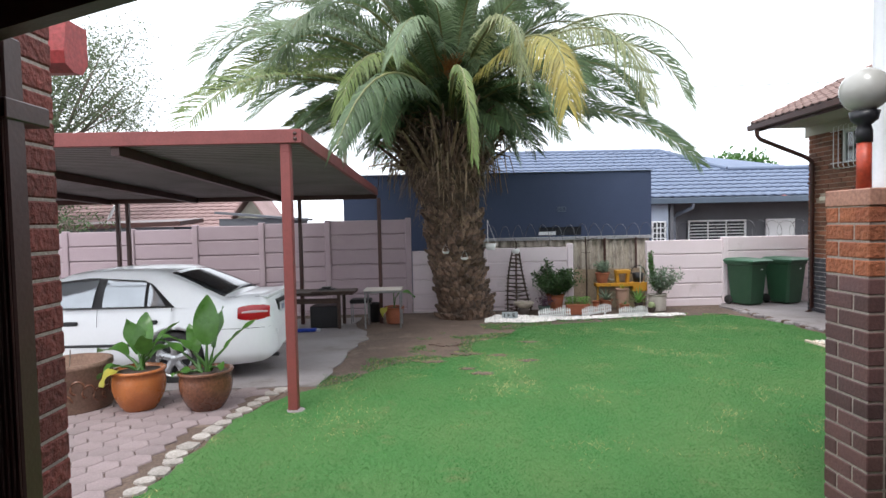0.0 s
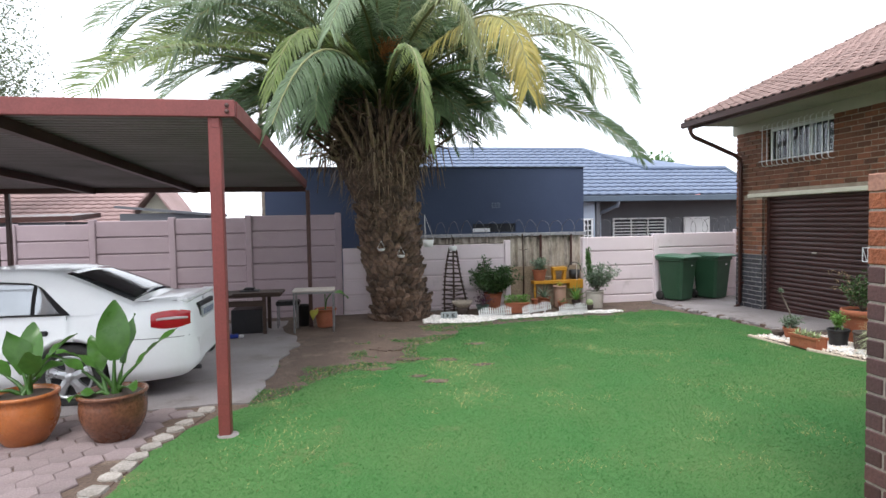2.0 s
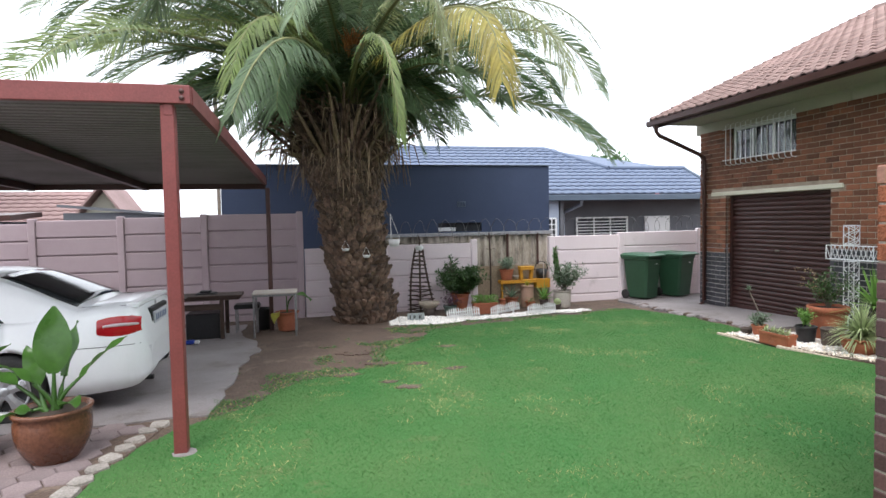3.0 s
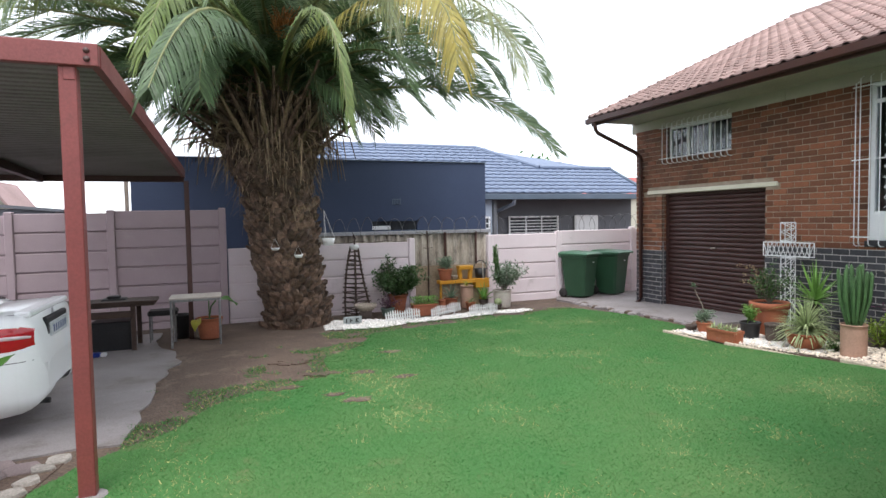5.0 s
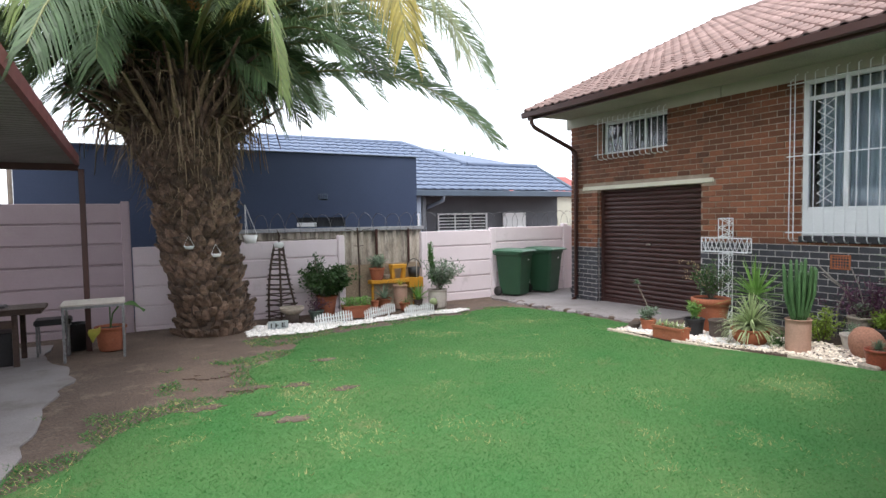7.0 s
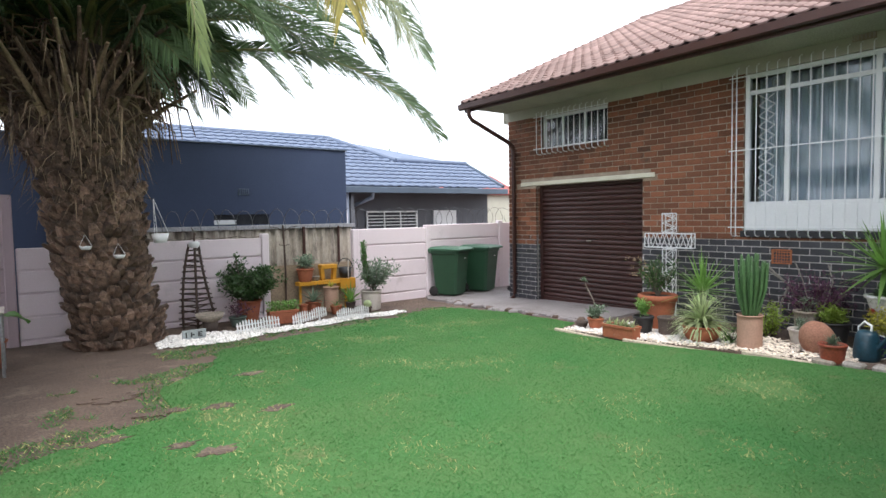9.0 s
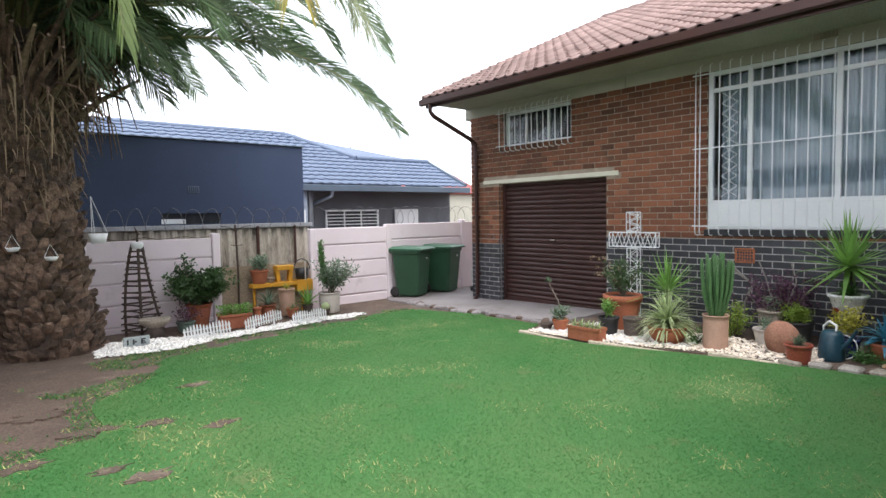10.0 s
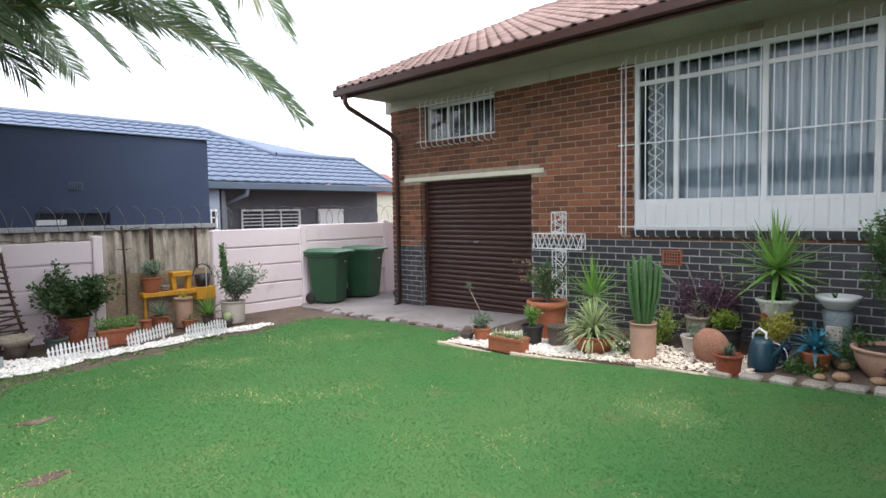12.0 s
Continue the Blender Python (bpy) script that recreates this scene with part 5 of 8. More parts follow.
def wheelie_bin():
    b = thing("wheelie_bin", (0, 0, 0), "dark green plastic wheelie bin with a closed lid by the wall", "bin", "bins by the wall")
    m = M()
    rings = [(0.20, 0.22, 0.03), (0.225, 0.25, 0.06), (0.27, 0.325, 0.88), (0.29, 0.345, 0.90), (0.29, 0.345, 0.955)]
    for hw, hd, z in rings:
        c = 0.045
        m.v += [(x, y, z) for x, y in ((-hw + c, -hd), (hw - c, -hd), (hw, -hd + c), (hw, hd - c), (hw - c, hd), (-hw + c, hd), (-hw, hd - c), (-hw, -hd + c))]
    for i in range(len(rings) - 1):
        for j in range(8):
            m.f.append((i * 8 + j, i * 8 + (j + 1) % 8, i * 8 + 8 + (j + 1) % 8, i * 8 + 8 + j))
    m.f += [tuple(range(8))[::-1], tuple(range(32, 40))]
    m.smooth = [False] * len(m.f)
    part("body", m, bin_green, b)
    lid = M()
    for hw, y0, y1, z0, z1 in ((0.305, -0.40, 0.36, 0.957, 0.957), (0.305, -0.41, 0.36, 0.985, 0.995), (0.25, -0.34, 0.30, 1.02, 1.035)):
        lid.v += [(-hw, y0, z0), (hw, y0, z0), (hw, y1, z1), (-hw, y1, z1)]
    for i in (0, 1):
        for j in range(4):
            lid.f.append((i * 4 + j, i * 4 + (j + 1) % 4, i * 4 + 4 + (j + 1) % 4, i * 4 + 4 + j))
    lid.f += [(3, 2, 1, 0), (8, 9, 10, 11)]
    lid.smooth = [False] * len(lid.f)
    part("lid", lid, bin_lid, b)
    part("handle", M().tube([(-0.22, 0.37, 0.9), (-0.2, 0.42, 0.94), (0.2, 0.42, 0.94), (0.22, 0.37, 0.9)], 0.016, 8), bin_green, b)
    for s in (-1, 1):
        w = part("wheel", M().lathe([(0.0, -0.03), (0.09, -0.03), (0.1, -0.02), (0.1, 0.02), (0.09, 0.03), (0.0, 0.03)], 20), rubber, b)
        w.matrix_basis = pose(s * 0.24, 0.27, 0.1, 0, 90, 0)
    part("axle", M().tube([(-0.24, 0.27, 0.1), (0.24, 0.27, 0.1)], 0.012, 6), black_trim, b)
    part("label_sticker", M().box(0.05, 0.11, -0.318, -0.312, 0.78, 0.81, 0.001), white_paint, b)
    return b


wb = wheelie_bin()
BINS = ((6.52, 12.42, 22), (7.42, 12.5, 20))
wb.matrix_basis = pose(BINS[0][0], BINS[0][1], G(*BINS[0][:2]) + 0.036, 0, 0, BINS[0][2])
b2 = copy_thing(wb, pose(BINS[1][0], BINS[1][1], G(*BINS[1][:2]) + 0.036, 0, 0, BINS[1][2]))

# ---- date palm ----
bark = pbr("palm_bark", (0.085, 0.058, 0.044), (0.042, 0.03, 0.024), 4, 40, 0.95, 0.9, speck=0.4, island=0.3, rand=0.3, bump_dist=0.02)
bark_cut = pbr("cut_leaf_base", (0.22, 0.14, 0.098), (0.055, 0.036, 0.027), 7, 50, 0.95, 0.7, speck=0.4, rand=0.45, island=0.45, bump_dist=0.02)
frond_green = leafy("palm_leaflets", (0.085, 0.15, 0.065), (0.125, 0.19, 0.085), 0.4, 0.45, 0.35, 0.25)
frond_grey = leafy("grey_green_palm_leaflets", (0.16, 0.225, 0.125), (0.215, 0.28, 0.16), 0.4, 0.45, 0.3, 0.2)
frond_lime = leafy("yellow_green_palm_leaflets", (0.17, 0.215, 0.06), (0.125, 0.185, 0.06), 0.4, 0.45, 0.3, 0.15)
# leaf green darkened to carry the shade inside the crown
frond_shaded = leafy("shaded_palm_leaflets", (0.06, 0.10, 0.045), (0.09, 0.135, 0.06), 0.3, 0.5, 0.3, 0.2)
frond_yellow = leafy("yellowing_palm_leaflets", (0.36, 0.28, 0.045), (0.24, 0.24, 0.07), 0.35, 0.5, 0.35, 0.0)
frond_pale = leafy("pale_drooping_palm_leaflets", (0.28, 0.30, 0.14), (0.21, 0.25, 0.115), 0.35, 0.5, 0.3, 0.0)
dead = pbr("dead_palm_leaf", (0.33, 0.245, 0.15), (0.19, 0.13, 0.085), 3, 30, 0.9, 0.2, island=0.4, rand=0.3)
rachis_mat = pbr("palm_stalk", (0.17, 0.17, 0.06), (0.12, 0.13, 0.05), 3, 30, 0.6, 0.1, rand=0.2)
fruit_mat = pbr("orange_fruit_stalks", (0.42, 0.17, 0.05), (0.32, 0.13, 0.05), 6, 40, 0.8, 0.2, island=0.3)

palm = thing("palm_tree", (0.15, 11.9, G(0.15, 11.9)), "thick-trunked date palm with a broad arching crown and dead leaf skirt", "tree")
PO = pose(-0.15, -11.9, -G(0.15, 11.9))
TR = [(-0.45, 0.25, 0.48), (-0.1, 0.25, 0.49), (0.4, 0.17, 0.50), (1.1, 0.07, 0.50), (1.7, 0.02, 0.51), (2.0, -0.02, 0.54), (2.4, -0.08, 0.66), (2.8, -0.14, 0.78), (3.2, -0.08, 0.80), (3.7, 0.0, 0.6), (3.95, 0.0, 0.1)]


def trunk_at(z):
    return lerp_table(TR, z)


m = M()
zs = [-0.4 + k * 0.1 for k in range(44)]
for z in zs:
    cx, r = trunk_at(z)
    for k in range(36):
        a = 2 * math.pi * k / 36
        rr = r + 0.03 * noise.noise(Vector((3 * math.cos(a), 3 * math.sin(a), z * 4)))
        m.v.append((cx + rr * math.cos(a), 11.9 + rr * math.sin(a), z))
for i in range(len(zs) - 1):
    for k in range(36):
        k2 = (k + 1) % 36
        m.f.append((i * 36 + k, i * 36 + k2, i * 36 + 36 + k2, i * 36 + 36 + k))
        m.smooth.append(True)
part("trunk", m.moved(PO), bark, palm)
prng = random.Random(11)


def stub(w, h, d):
    """Cut leaf base: a rough wedge pointing up and out."""
    m = M()
    j = lambda v: v + prng.uniform(-0.014, 0.014)
    m.v = [(j(-w), 0, -h), (j(w), 0, -h), (j(w * 1.1), 0, h * .4), (j(-w * 1.1), 0, h * .4), (j(-w * 0.62), j(d), j(h * 0.1)), (j(w * 0.62), j(d), j(h * 0.1)), (j(w * 0.55), j(d * 1.05), j(h * 1.15)), (j(-w * 0.55), j(d * 1.05), j(h * 1.15)), (j(0), j(d * 1.25), j(h * 0.75))]
    m.f = [(0, 1, 5, 4), (1, 2, 6, 5), (2, 3, 7, 6), (3, 0, 4, 7), (4, 5, 8), (5, 6, 8), (6, 7, 8), (7, 4, 8)]
    m.smooth = [False] * 8
    return m


stub_meshes = [stub(0.062 * s, 0.066 * s, 0.11 * s2).mesh("leaf_base", bark_cut) for s, s2 in ((1, 1), (1.15, 1.2), (0.9, 1.4), (1.05, 0.8), (1.2, 1.0))]
more = M()
count = 0
row = 0
z = -0.28
while z < 3.1:
    cx, r = trunk_at(z)
    nn = int(2 * math.pi * r / 0.135)
    for k in range(nn):
        a = 2 * math.pi * (k + (row % 2) * 0.5 + prng.uniform(-.18, .18)) / nn
        zz = z + prng.uniform(-0.035, 0.035)
        mt = Matrix.Translation((cx + (r - 0.02) * math.cos(a), 11.9 + (r - 0.02) * math.sin(a), zz)) @ Matrix.Rotation(a - math.pi / 2, 4, "Z") @ Matrix.Rotation(radians(prng.uniform(-8, 45)), 4, "X") @ Matrix.Rotation(radians(prng.uniform(-18, 18)), 4, "Y") @ Matrix.Scale(prng.uniform(0.8, 1.25), 4)
        if math.sin(a) < 0.35 and count < 300:
            ob = part("leaf_base", prng.choice(stub_meshes), None, palm)
            ob.matrix_basis = PO @ mt
            count += 1
        else:
            s = stub(0.066, 0.06, 0.06)
            more.add([mt @ Vector(p) for p in s.v], s.f)
    z += 0.105
    row += 1
tagged(part("leaf_base_rest", more.moved(PO), bark_cut, palm), kind="stuff")


def leaflet(m, p, d, ln, w, sag, flat=None):
    """Narrow folded blade from p, bending down; flat names the way across it."""
    d = d.normalized()
    a = flat - d * flat.dot(d) if flat is not None else d.cross(Vector((0, 0, 1)))
    if a.length < 0.05:
        a = Vector((1, 0, 0))
    a = a.normalized() * w
    mid = p + d * ln * 0.5 + Vector((0, 0, -sag * ln * 0.14))
    tip = p + d * ln + Vector((0, 0, -sag * ln * 0.62))
    n = len(m.v)
    m.v += [tuple(p - a * 0.5), tuple(p + a * 0.5), tuple(mid + a), tuple(mid - a), tuple(tip)]
    m.f += [(n, n + 1, n + 2, n + 3), (n + 3, n + 2, n + 4)]
    m.smooth += [False] * 2


def frond(p0, mid, p2, ma, n_leaf=125, width=0.52, sag=0.45, stalk=0.14, lift=0.42, fwd=0.62, roll=None):
    """One arching leaf from p0 through mid to p2, with two combed ranks of leaflets."""
    p0, mid, p2 = Vector(p0), Vector(mid), Vector(p2)
    p1 = mid * 2 - (p0 + p2) * 0.5
    B = lambda t: p0 * (1 - t) ** 2 + p1 * 2 * t * (1 - t) + p2 * t * t
    D = lambda t: ((p1 - p0) * (1 - t) + (p2 - p1) * t).normalized()
    out = Vector((p2.x - p0.x, p2.y - p0.y, 0))
    out = out.normalized() if out.length > 0.1 else Vector((1, 0, 0))
    side = out.cross(Vector((0, 0, 1)))
    roll = prng.uniform(-0.6, 0.6) if roll is None else roll
    leaf = M()
    for k in range(n_leaf):
        t = stalk + (1 - stalk) * (k + 0.5) / n_leaf
        p, d = B(t), D(t)
        turn = Matrix.Rotation(roll, 3, d)
        across = turn @ side
        nrm = across.cross(d).normalized()
        u = (t - stalk) / (1 - stalk)
        ln = width * (0.45 + 0.55 * math.sin(math.pi * min(1, 0.16 + u * 0.66))) * (1.0 if u < 0.88 else 1 - 2.2 * (u - 0.88))
        for s in (-1, 1):
            j = prng.uniform
            dd = across * s * (1 - 0.3 * u) + d * (fwd + 0.45 * u + j(-0.1, 0.1)) + nrm * (lift + j(-0.2, 0.2))
            leaflet(leaf, p, dd, ln * j(0.9, 1.08), 0.0098 + 0.003 * (1 - u), sag * j(0.75, 1.25), d)
    f = part("frond", leaf.moved(PO), ma, palm)
    st = M().tube([B(i / 12) for i in range(13)], [0.034 * (1 - 0.85 * i / 12) for i in range(13)], 5, caps=False)
    part("leaf_stalk", st.moved(PO), rachis_mat, f)


C = Vector((-0.03, 11.85, 3.75))


def root(tip, r=0.3, z=0.0):
    d = Vector((tip[0] - C.x, tip[1] - C.y, 0))
    return C + (d.normalized() * r if d.length > 0.1 else Vector()) + Vector((0, 0, z))


def leaf_to(mid, tip, ma, width=0.56, sag=0.5, z=0.1, **more):
    frond(root(tip, 0.3, z), mid, tip, ma, width=width, sag=sag, **more)


# great leaves towards the carport
leaf_to((-1.88, 9.3, 5.13), (-2.52, 8.5, 4.17), frond_grey, 0.56, 1.2, 0.4, lift=0.1)
leaf_to((-2.76, 10.6, 5.38), (-4.07, 9.3, 4.44), frond_grey, 0.62, 0.6, 0.4)
leaf_to((-3.17, 11.5, 5.54), (-4.42, 10.5, 4.33), frond_green, 0.62, 0.6, 0.4)
leaf_to((-1.93, 9.2, 4.73), (-2.72, 8.0, 3.78), frond_green, 0.52, 1.0, 0.3, lift=0.15)
leaf_to((-2.29, 8.6, 4.0), (-3.0, 6.1, 2.85), frond_lime, 0.58, 0.45, 0.2)
leaf_to((-2.31, 10.5, 4.36), (-4.1, 10.0, 4.1), frond_green, 0.6, 0.5)
leaf_to((-2.0, 10.2, 4.7), (-3.3, 9.0, 3.9), frond_green, 0.6, 0.6, 0.2)
leaf_to((-0.91, 8.4, 3.95), (-1.47, 6.43, 2.63), frond_green, 0.36, 1.5, 0.2, n_leaf=105, lift=0.0, fwd=0.6, roll=-0.3)
leaf_to((-1.11, 9.0, 4.4), (-1.6, 7.6, 3.23), frond_lime, 0.42, 1.2, 0.3, lift=0.1)
leaf_to((-2.61, 12.5, 6.42), (-4.29, 13.0, 6.34), frond_green, 0.6, 0.5, 0.6)
leaf_to((-1.98, 12.0, 4.3), (-3.12, 12.0, 3.9), frond_green, 0.55, 0.5)
leaf_to((-1.44, 11.0, 3.9), (-2.07, 10.5, 3.15), frond_green, 0.5, 0.7)
leaf_to((-1.9, 11.6, 3.95), (-3.0, 11.3, 3.35), frond_green, 0.5, 0.6)
leaf_to((-1.5, 10.0, 4.1), (-2.4, 9.0, 3.35), frond_green, 0.55, 0.7)
leaf_to((-0.9, 9.6, 4.0), (-1.15, 8.6, 3.1), frond_green, 0.5, 0.8)
leaf_to((-2.6, 10.8, 4.9), (-4.2, 10.4, 4.2), frond_lime, 0.6, 0.7, 0.3)
leaf_to((-2.2, 11.2, 5.2), (-3.9, 11.0, 5.0), frond_green, 0.6, 0.6, 0.4)
leaf_to((-1.8, 10.4, 5.2), (-3.2, 9.4, 4.8), frond_grey, 0.58, 0.7, 0.4)
leaf_to((-2.4, 11.8, 4.7), (-4.0, 11.9, 4.2), frond_green, 0.6, 0.7, 0.2)
leaf_to((-1.7, 9.7, 4.5), (-3.1, 8.4, 3.7), frond_lime, 0.55, 0.8, 0.2)
leaf_to((-1.3, 9.8, 5.3), (-2.1, 8.7, 4.9), frond_green, 0.55, 0.8, 0.5)
leaf_to((-1.6, 11.0, 4.0), (-2.9, 10.6, 3.5), frond_green, 0.5, 0.7, 0.0)
leaf_to((-1.7, 11.5, 4.2), (-3.2, 11.4, 3.7), frond_lime, 0.52, 0.6, 0.1)
leaf_to((-1.4, 10.5, 3.9), (-2.5, 9.9, 3.3), frond_green, 0.5, 0.8, 0.0)
leaf_to((-1.9, 12.3, 4.1), (-3.4, 12.6, 3.6), frond_green, 0.52, 0.6, 0.0)
leaf_to((-1.5, 11.2, 4.6), (-2.9, 10.9, 4.2), frond_green, 0.55, 0.7, 0.2)
# upright young leaves
leaf_to((-0.51, 9.5, 5.07), (-0.92, 8.2, 4.16), frond_grey, 0.46, 1.2, 0.6, lift=0.1)
leaf_to((-0.25, 12.0, 6.6), (-0.57, 12.0, 7.95), frond_green, 0.6, 0.3, 0.9)
leaf_to((0.43, 12.5, 5.93), (0.96, 12.8, 7.4), frond_green, 0.55, 0.2, 0.9)
leaf_to((1.1, 12.8, 6.18), (1.87, 13.0, 7.4), frond_green, 0.55, 0.2, 0.8)
leaf_to((1.7, 12.5, 6.0), (2.8, 12.8, 6.85), frond_green, 0.55, 0.3, 0.7)
leaf_to((-1.01, 12.0, 6.2), (-1.4, 12.0, 7.5), frond_green, 0.6, 0.3, 0.8)
leaf_to((-1.57, 11.5, 6.0), (-2.35, 11.0, 6.3), frond_grey, 0.62, 0.5, 0.7)
leaf_to((-0.4, 10.6, 6.0), (-0.8, 9.6, 6.1), frond_green, 0.6, 0.6, 0.8)
leaf_to((0.35, 10.7, 5.9), (0.6, 9.7, 6.0), frond_green, 0.58, 0.6, 0.8)
leaf_to((-0.2, 10.1, 5.3), (-0.35, 8.9, 5.2), frond_grey, 0.58, 0.7, 0.6)
# yellowing and drooping leaves towards the house
leaf_to((0.02, 7.75, 3.85), (0.1, 6.42, 2.45), frond_lime, 0.24, 1.3, 0.2, n_leaf=80, fwd=1.1)
leaf_to((0.68, 9.0, 4.9), (0.87, 7.6, 3.72), frond_pale, 0.42, 1.4, 0.4, lift=0.1)
leaf_to((1.05, 8.2, 4.38), (1.27, 6.72, 3.1), frond_yellow, 0.40, 1.4, 0.3, lift=0.05, n_leaf=140, roll=0.35)
leaf_to((2.09, 9.6, 4.94), (2.86, 8.4, 3.62), frond_pale, 0.6, 1.2, 0.4, lift=0.1)
leaf_to((2.85, 11.0, 5.63), (4.31, 10.16, 4.57), frond_pale, 0.6, 1.1, 0.5, lift=0.1)
leaf_to((2.99, 10.8, 5.05), (3.93, 9.5, 3.68), frond_grey, 0.6, 0.8, 0.4)
leaf_to((2.23, 10.5, 4.64), (3.13, 9.4, 3.55), frond_green, 0.55, 0.7, 0.2)
leaf_to((1.81, 10.8, 4.25), (2.42, 10.0, 3.58), frond_green, 0.5, 0.7)
leaf_to((2.56, 12.5, 5.03), (4.5, 12.5, 4.9), frond_green, 0.6, 0.5, 0.3)
leaf_to((2.3, 11.6, 4.5), (3.6, 11.4, 4.0), frond_green, 0.55, 0.6, 0.2)
leaf_to((1.5, 10.3, 4.7), (2.1, 9.3, 4.0), frond_green, 0.55, 0.7, 0.3)
leaf_to((1.2, 10.2, 4.2), (1.6, 9.4, 3.55), frond_green, 0.5, 0.8, 0.1)
leaf_to((2.46, 10.3, 3.72), (4.09, 9.42, 2.63), frond_green, 0.44, 0.35, -0.35, n_leaf=170, lift=0.3, fwd=0.95, stalk=0.2, roll=0.85)
# the far half of the crown
for k in range(40):
    az = radians(-12 + 204 * k / 39 + prng.uniform(-6, 6))
    reach, top, drop = ((1.5, 3.3, -0.5), (2.6, 2.9, 0.3), (3.8, 2.2, 0.9), (4.2, 1.3, 0.9), (3.0, 0.75, 0.8))[k % 5]
    reach *= prng.uniform(0.9, 1.1)
    d = Vector((math.cos(az), math.sin(az), 0))
    tip = C + d * reach + Vector((0, 0, top - drop))
    leaf_to(C + d * reach * 0.55 + Vector((0, 0, top * 0.92)), tip, prng.choice((frond_green, frond_green, frond_grey)), 0.56, 0.5, 0.1 * (4 - k % 5))
# young leaves filling the upper crown
for k in range(36):
    az = 2 * math.pi * k * 0.618 + 0.4
    d = Vector((math.cos(az), math.sin(az), 0))
    reach, top = ((0.9, 3.6), (1.9, 2.9), (2.7, 2.1))[k % 3]
    reach *= prng.uniform(0.85, 1.15)
    tip = C + d * reach + Vector((0, 0, top + prng.uniform(-0.3, 0.3)))
    leaf_to(C + d * reach * 0.48 + Vector((0, 0, top * 0.72)), tip, prng.choice((frond_green, frond_green, frond_grey)), 0.55, 0.4, 0.5)
# short leaves round the heart, the crown's shade put into their darker green
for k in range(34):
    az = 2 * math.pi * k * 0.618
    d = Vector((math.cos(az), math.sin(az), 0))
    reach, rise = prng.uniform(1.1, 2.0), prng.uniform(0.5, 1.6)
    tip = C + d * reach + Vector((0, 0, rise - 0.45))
    leaf_to(C + d * reach * 0.6 + Vector((0, 0, rise * 0.75)), tip, frond_shaded, 0.5, 0.6, -0.1, n_leaf=70)
# low old leaves under the crown, some in the green darkened for shade
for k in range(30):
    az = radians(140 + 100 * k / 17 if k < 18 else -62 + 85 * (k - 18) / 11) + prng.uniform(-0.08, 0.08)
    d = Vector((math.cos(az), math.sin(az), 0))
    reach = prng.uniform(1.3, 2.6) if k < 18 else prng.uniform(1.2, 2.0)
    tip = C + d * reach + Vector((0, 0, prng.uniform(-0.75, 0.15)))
    leaf_to(C + d * reach * 0.6 + Vector((0, 0, prng.uniform(0.05, 0.45))), tip, prng.choice((frond_shaded, frond_green)), 0.48, 0.8, -0.25, n_leaf=80)
# brown leaf stems rising into the crown
for k in range(70):
    az = 2 * math.pi * k * 0.618
    d = Vector((math.cos(az), math.sin(az), 0))
    z0 = prng.uniform(2.65, 3.45)
    cx, r = trunk_at(z0)
    p = Vector((cx, 11.9, z0)) + d * (r - 0.08)
    o = prng.uniform(0.5, 0.95)
    part("leaf_stem", M().tube([p, p + d * o * 0.45 + Vector((0, 0, 0.36)), p + d * o + Vector((0, 0, prng.uniform(0.5, 0.8)))], [0.055, 0.036, 0.02], 5).moved(PO), dead if k % 4 == 0 else bark_cut, palm)
# dead skirt: stalks and strips that come out and hang
sk = M()
for k in range(420):
    az = prng.uniform(0, 2 * math.pi)
    d = Vector((math.cos(az), math.sin(az), 0))
    z0 = prng.uniform(2.6, 3.75)
    cx, r = trunk_at(z0)
    p = Vector((cx, 11.9, z0)) + d * (r * prng.uniform(0.85, 1.2))
    leaflet(sk, p, d * prng.uniform(0.1, 0.8) + Vector((prng.uniform(-.4, .4), prng.uniform(-.4, .4), prng.uniform(-1.0, 0.1))), prng.uniform(0.2, 0.5), prng.uniform(0.005, 0.013), prng.uniform(0.6, 1.6))
for k in range(520):
    az, z0 = prng.uniform(0, 2 * math.pi), prng.uniform(1.7, 3.0)
    d = Vector((math.cos(az), math.sin(az), 0))
    cx, r = trunk_at(z0)
    p = Vector((cx, 11.9, z0)) + d * (r + 0.03)
    way = d * prng.uniform(0.3, 0.9) + Vector((prng.uniform(-.7, .7), prng.uniform(-.7, .7), prng.uniform(-0.8, 1.0)))
    leaflet(sk, p, way, prng.uniform(0.12, 0.4), prng.uniform(0.004, 0.009), prng.uniform(0.6, 1.8))
tagged(part("dead_leaf_skirt", sk.moved(PO), dead, palm, "dry brown hanging leaf strips"), kind="stuff")
for k in range(230):
    az = 2 * math.pi * k * 0.618 + prng.uniform(-.1, .1)
    d = Vector((math.cos(az), math.sin(az), 0))
    z0 = prng.uniform(2.7, 3.9)
    cx, r = trunk_at(min(z0, 3.5))
    p = Vector((cx, 11.9, z0)) + d * (r - 0.06)
    o, hang = prng.uniform(0.2, 0.75) * (1.25 if d.x < 0 else 0.85), prng.uniform(0.1, 0.75)
    sway = Vector((prng.uniform(-.12, .12), prng.uniform(-.12, .12), 0))
    wd = prng.uniform(0.008, 0.018)
    part("old_stalk", M().tube([p, p + d * o * 0.55 + Vector((0, 0, 0.16)), p + d * o + Vector((0, 0, 0.08)) + sway * 0.4, p + d * (o + 0.05) + sway + Vector((0, 0, 0.08 - hang))], [wd * 1.8, wd * 1.2, wd, wd * 0.4], 5).moved(PO), dead if k % 3 else bark_cut, palm)
ft = M()
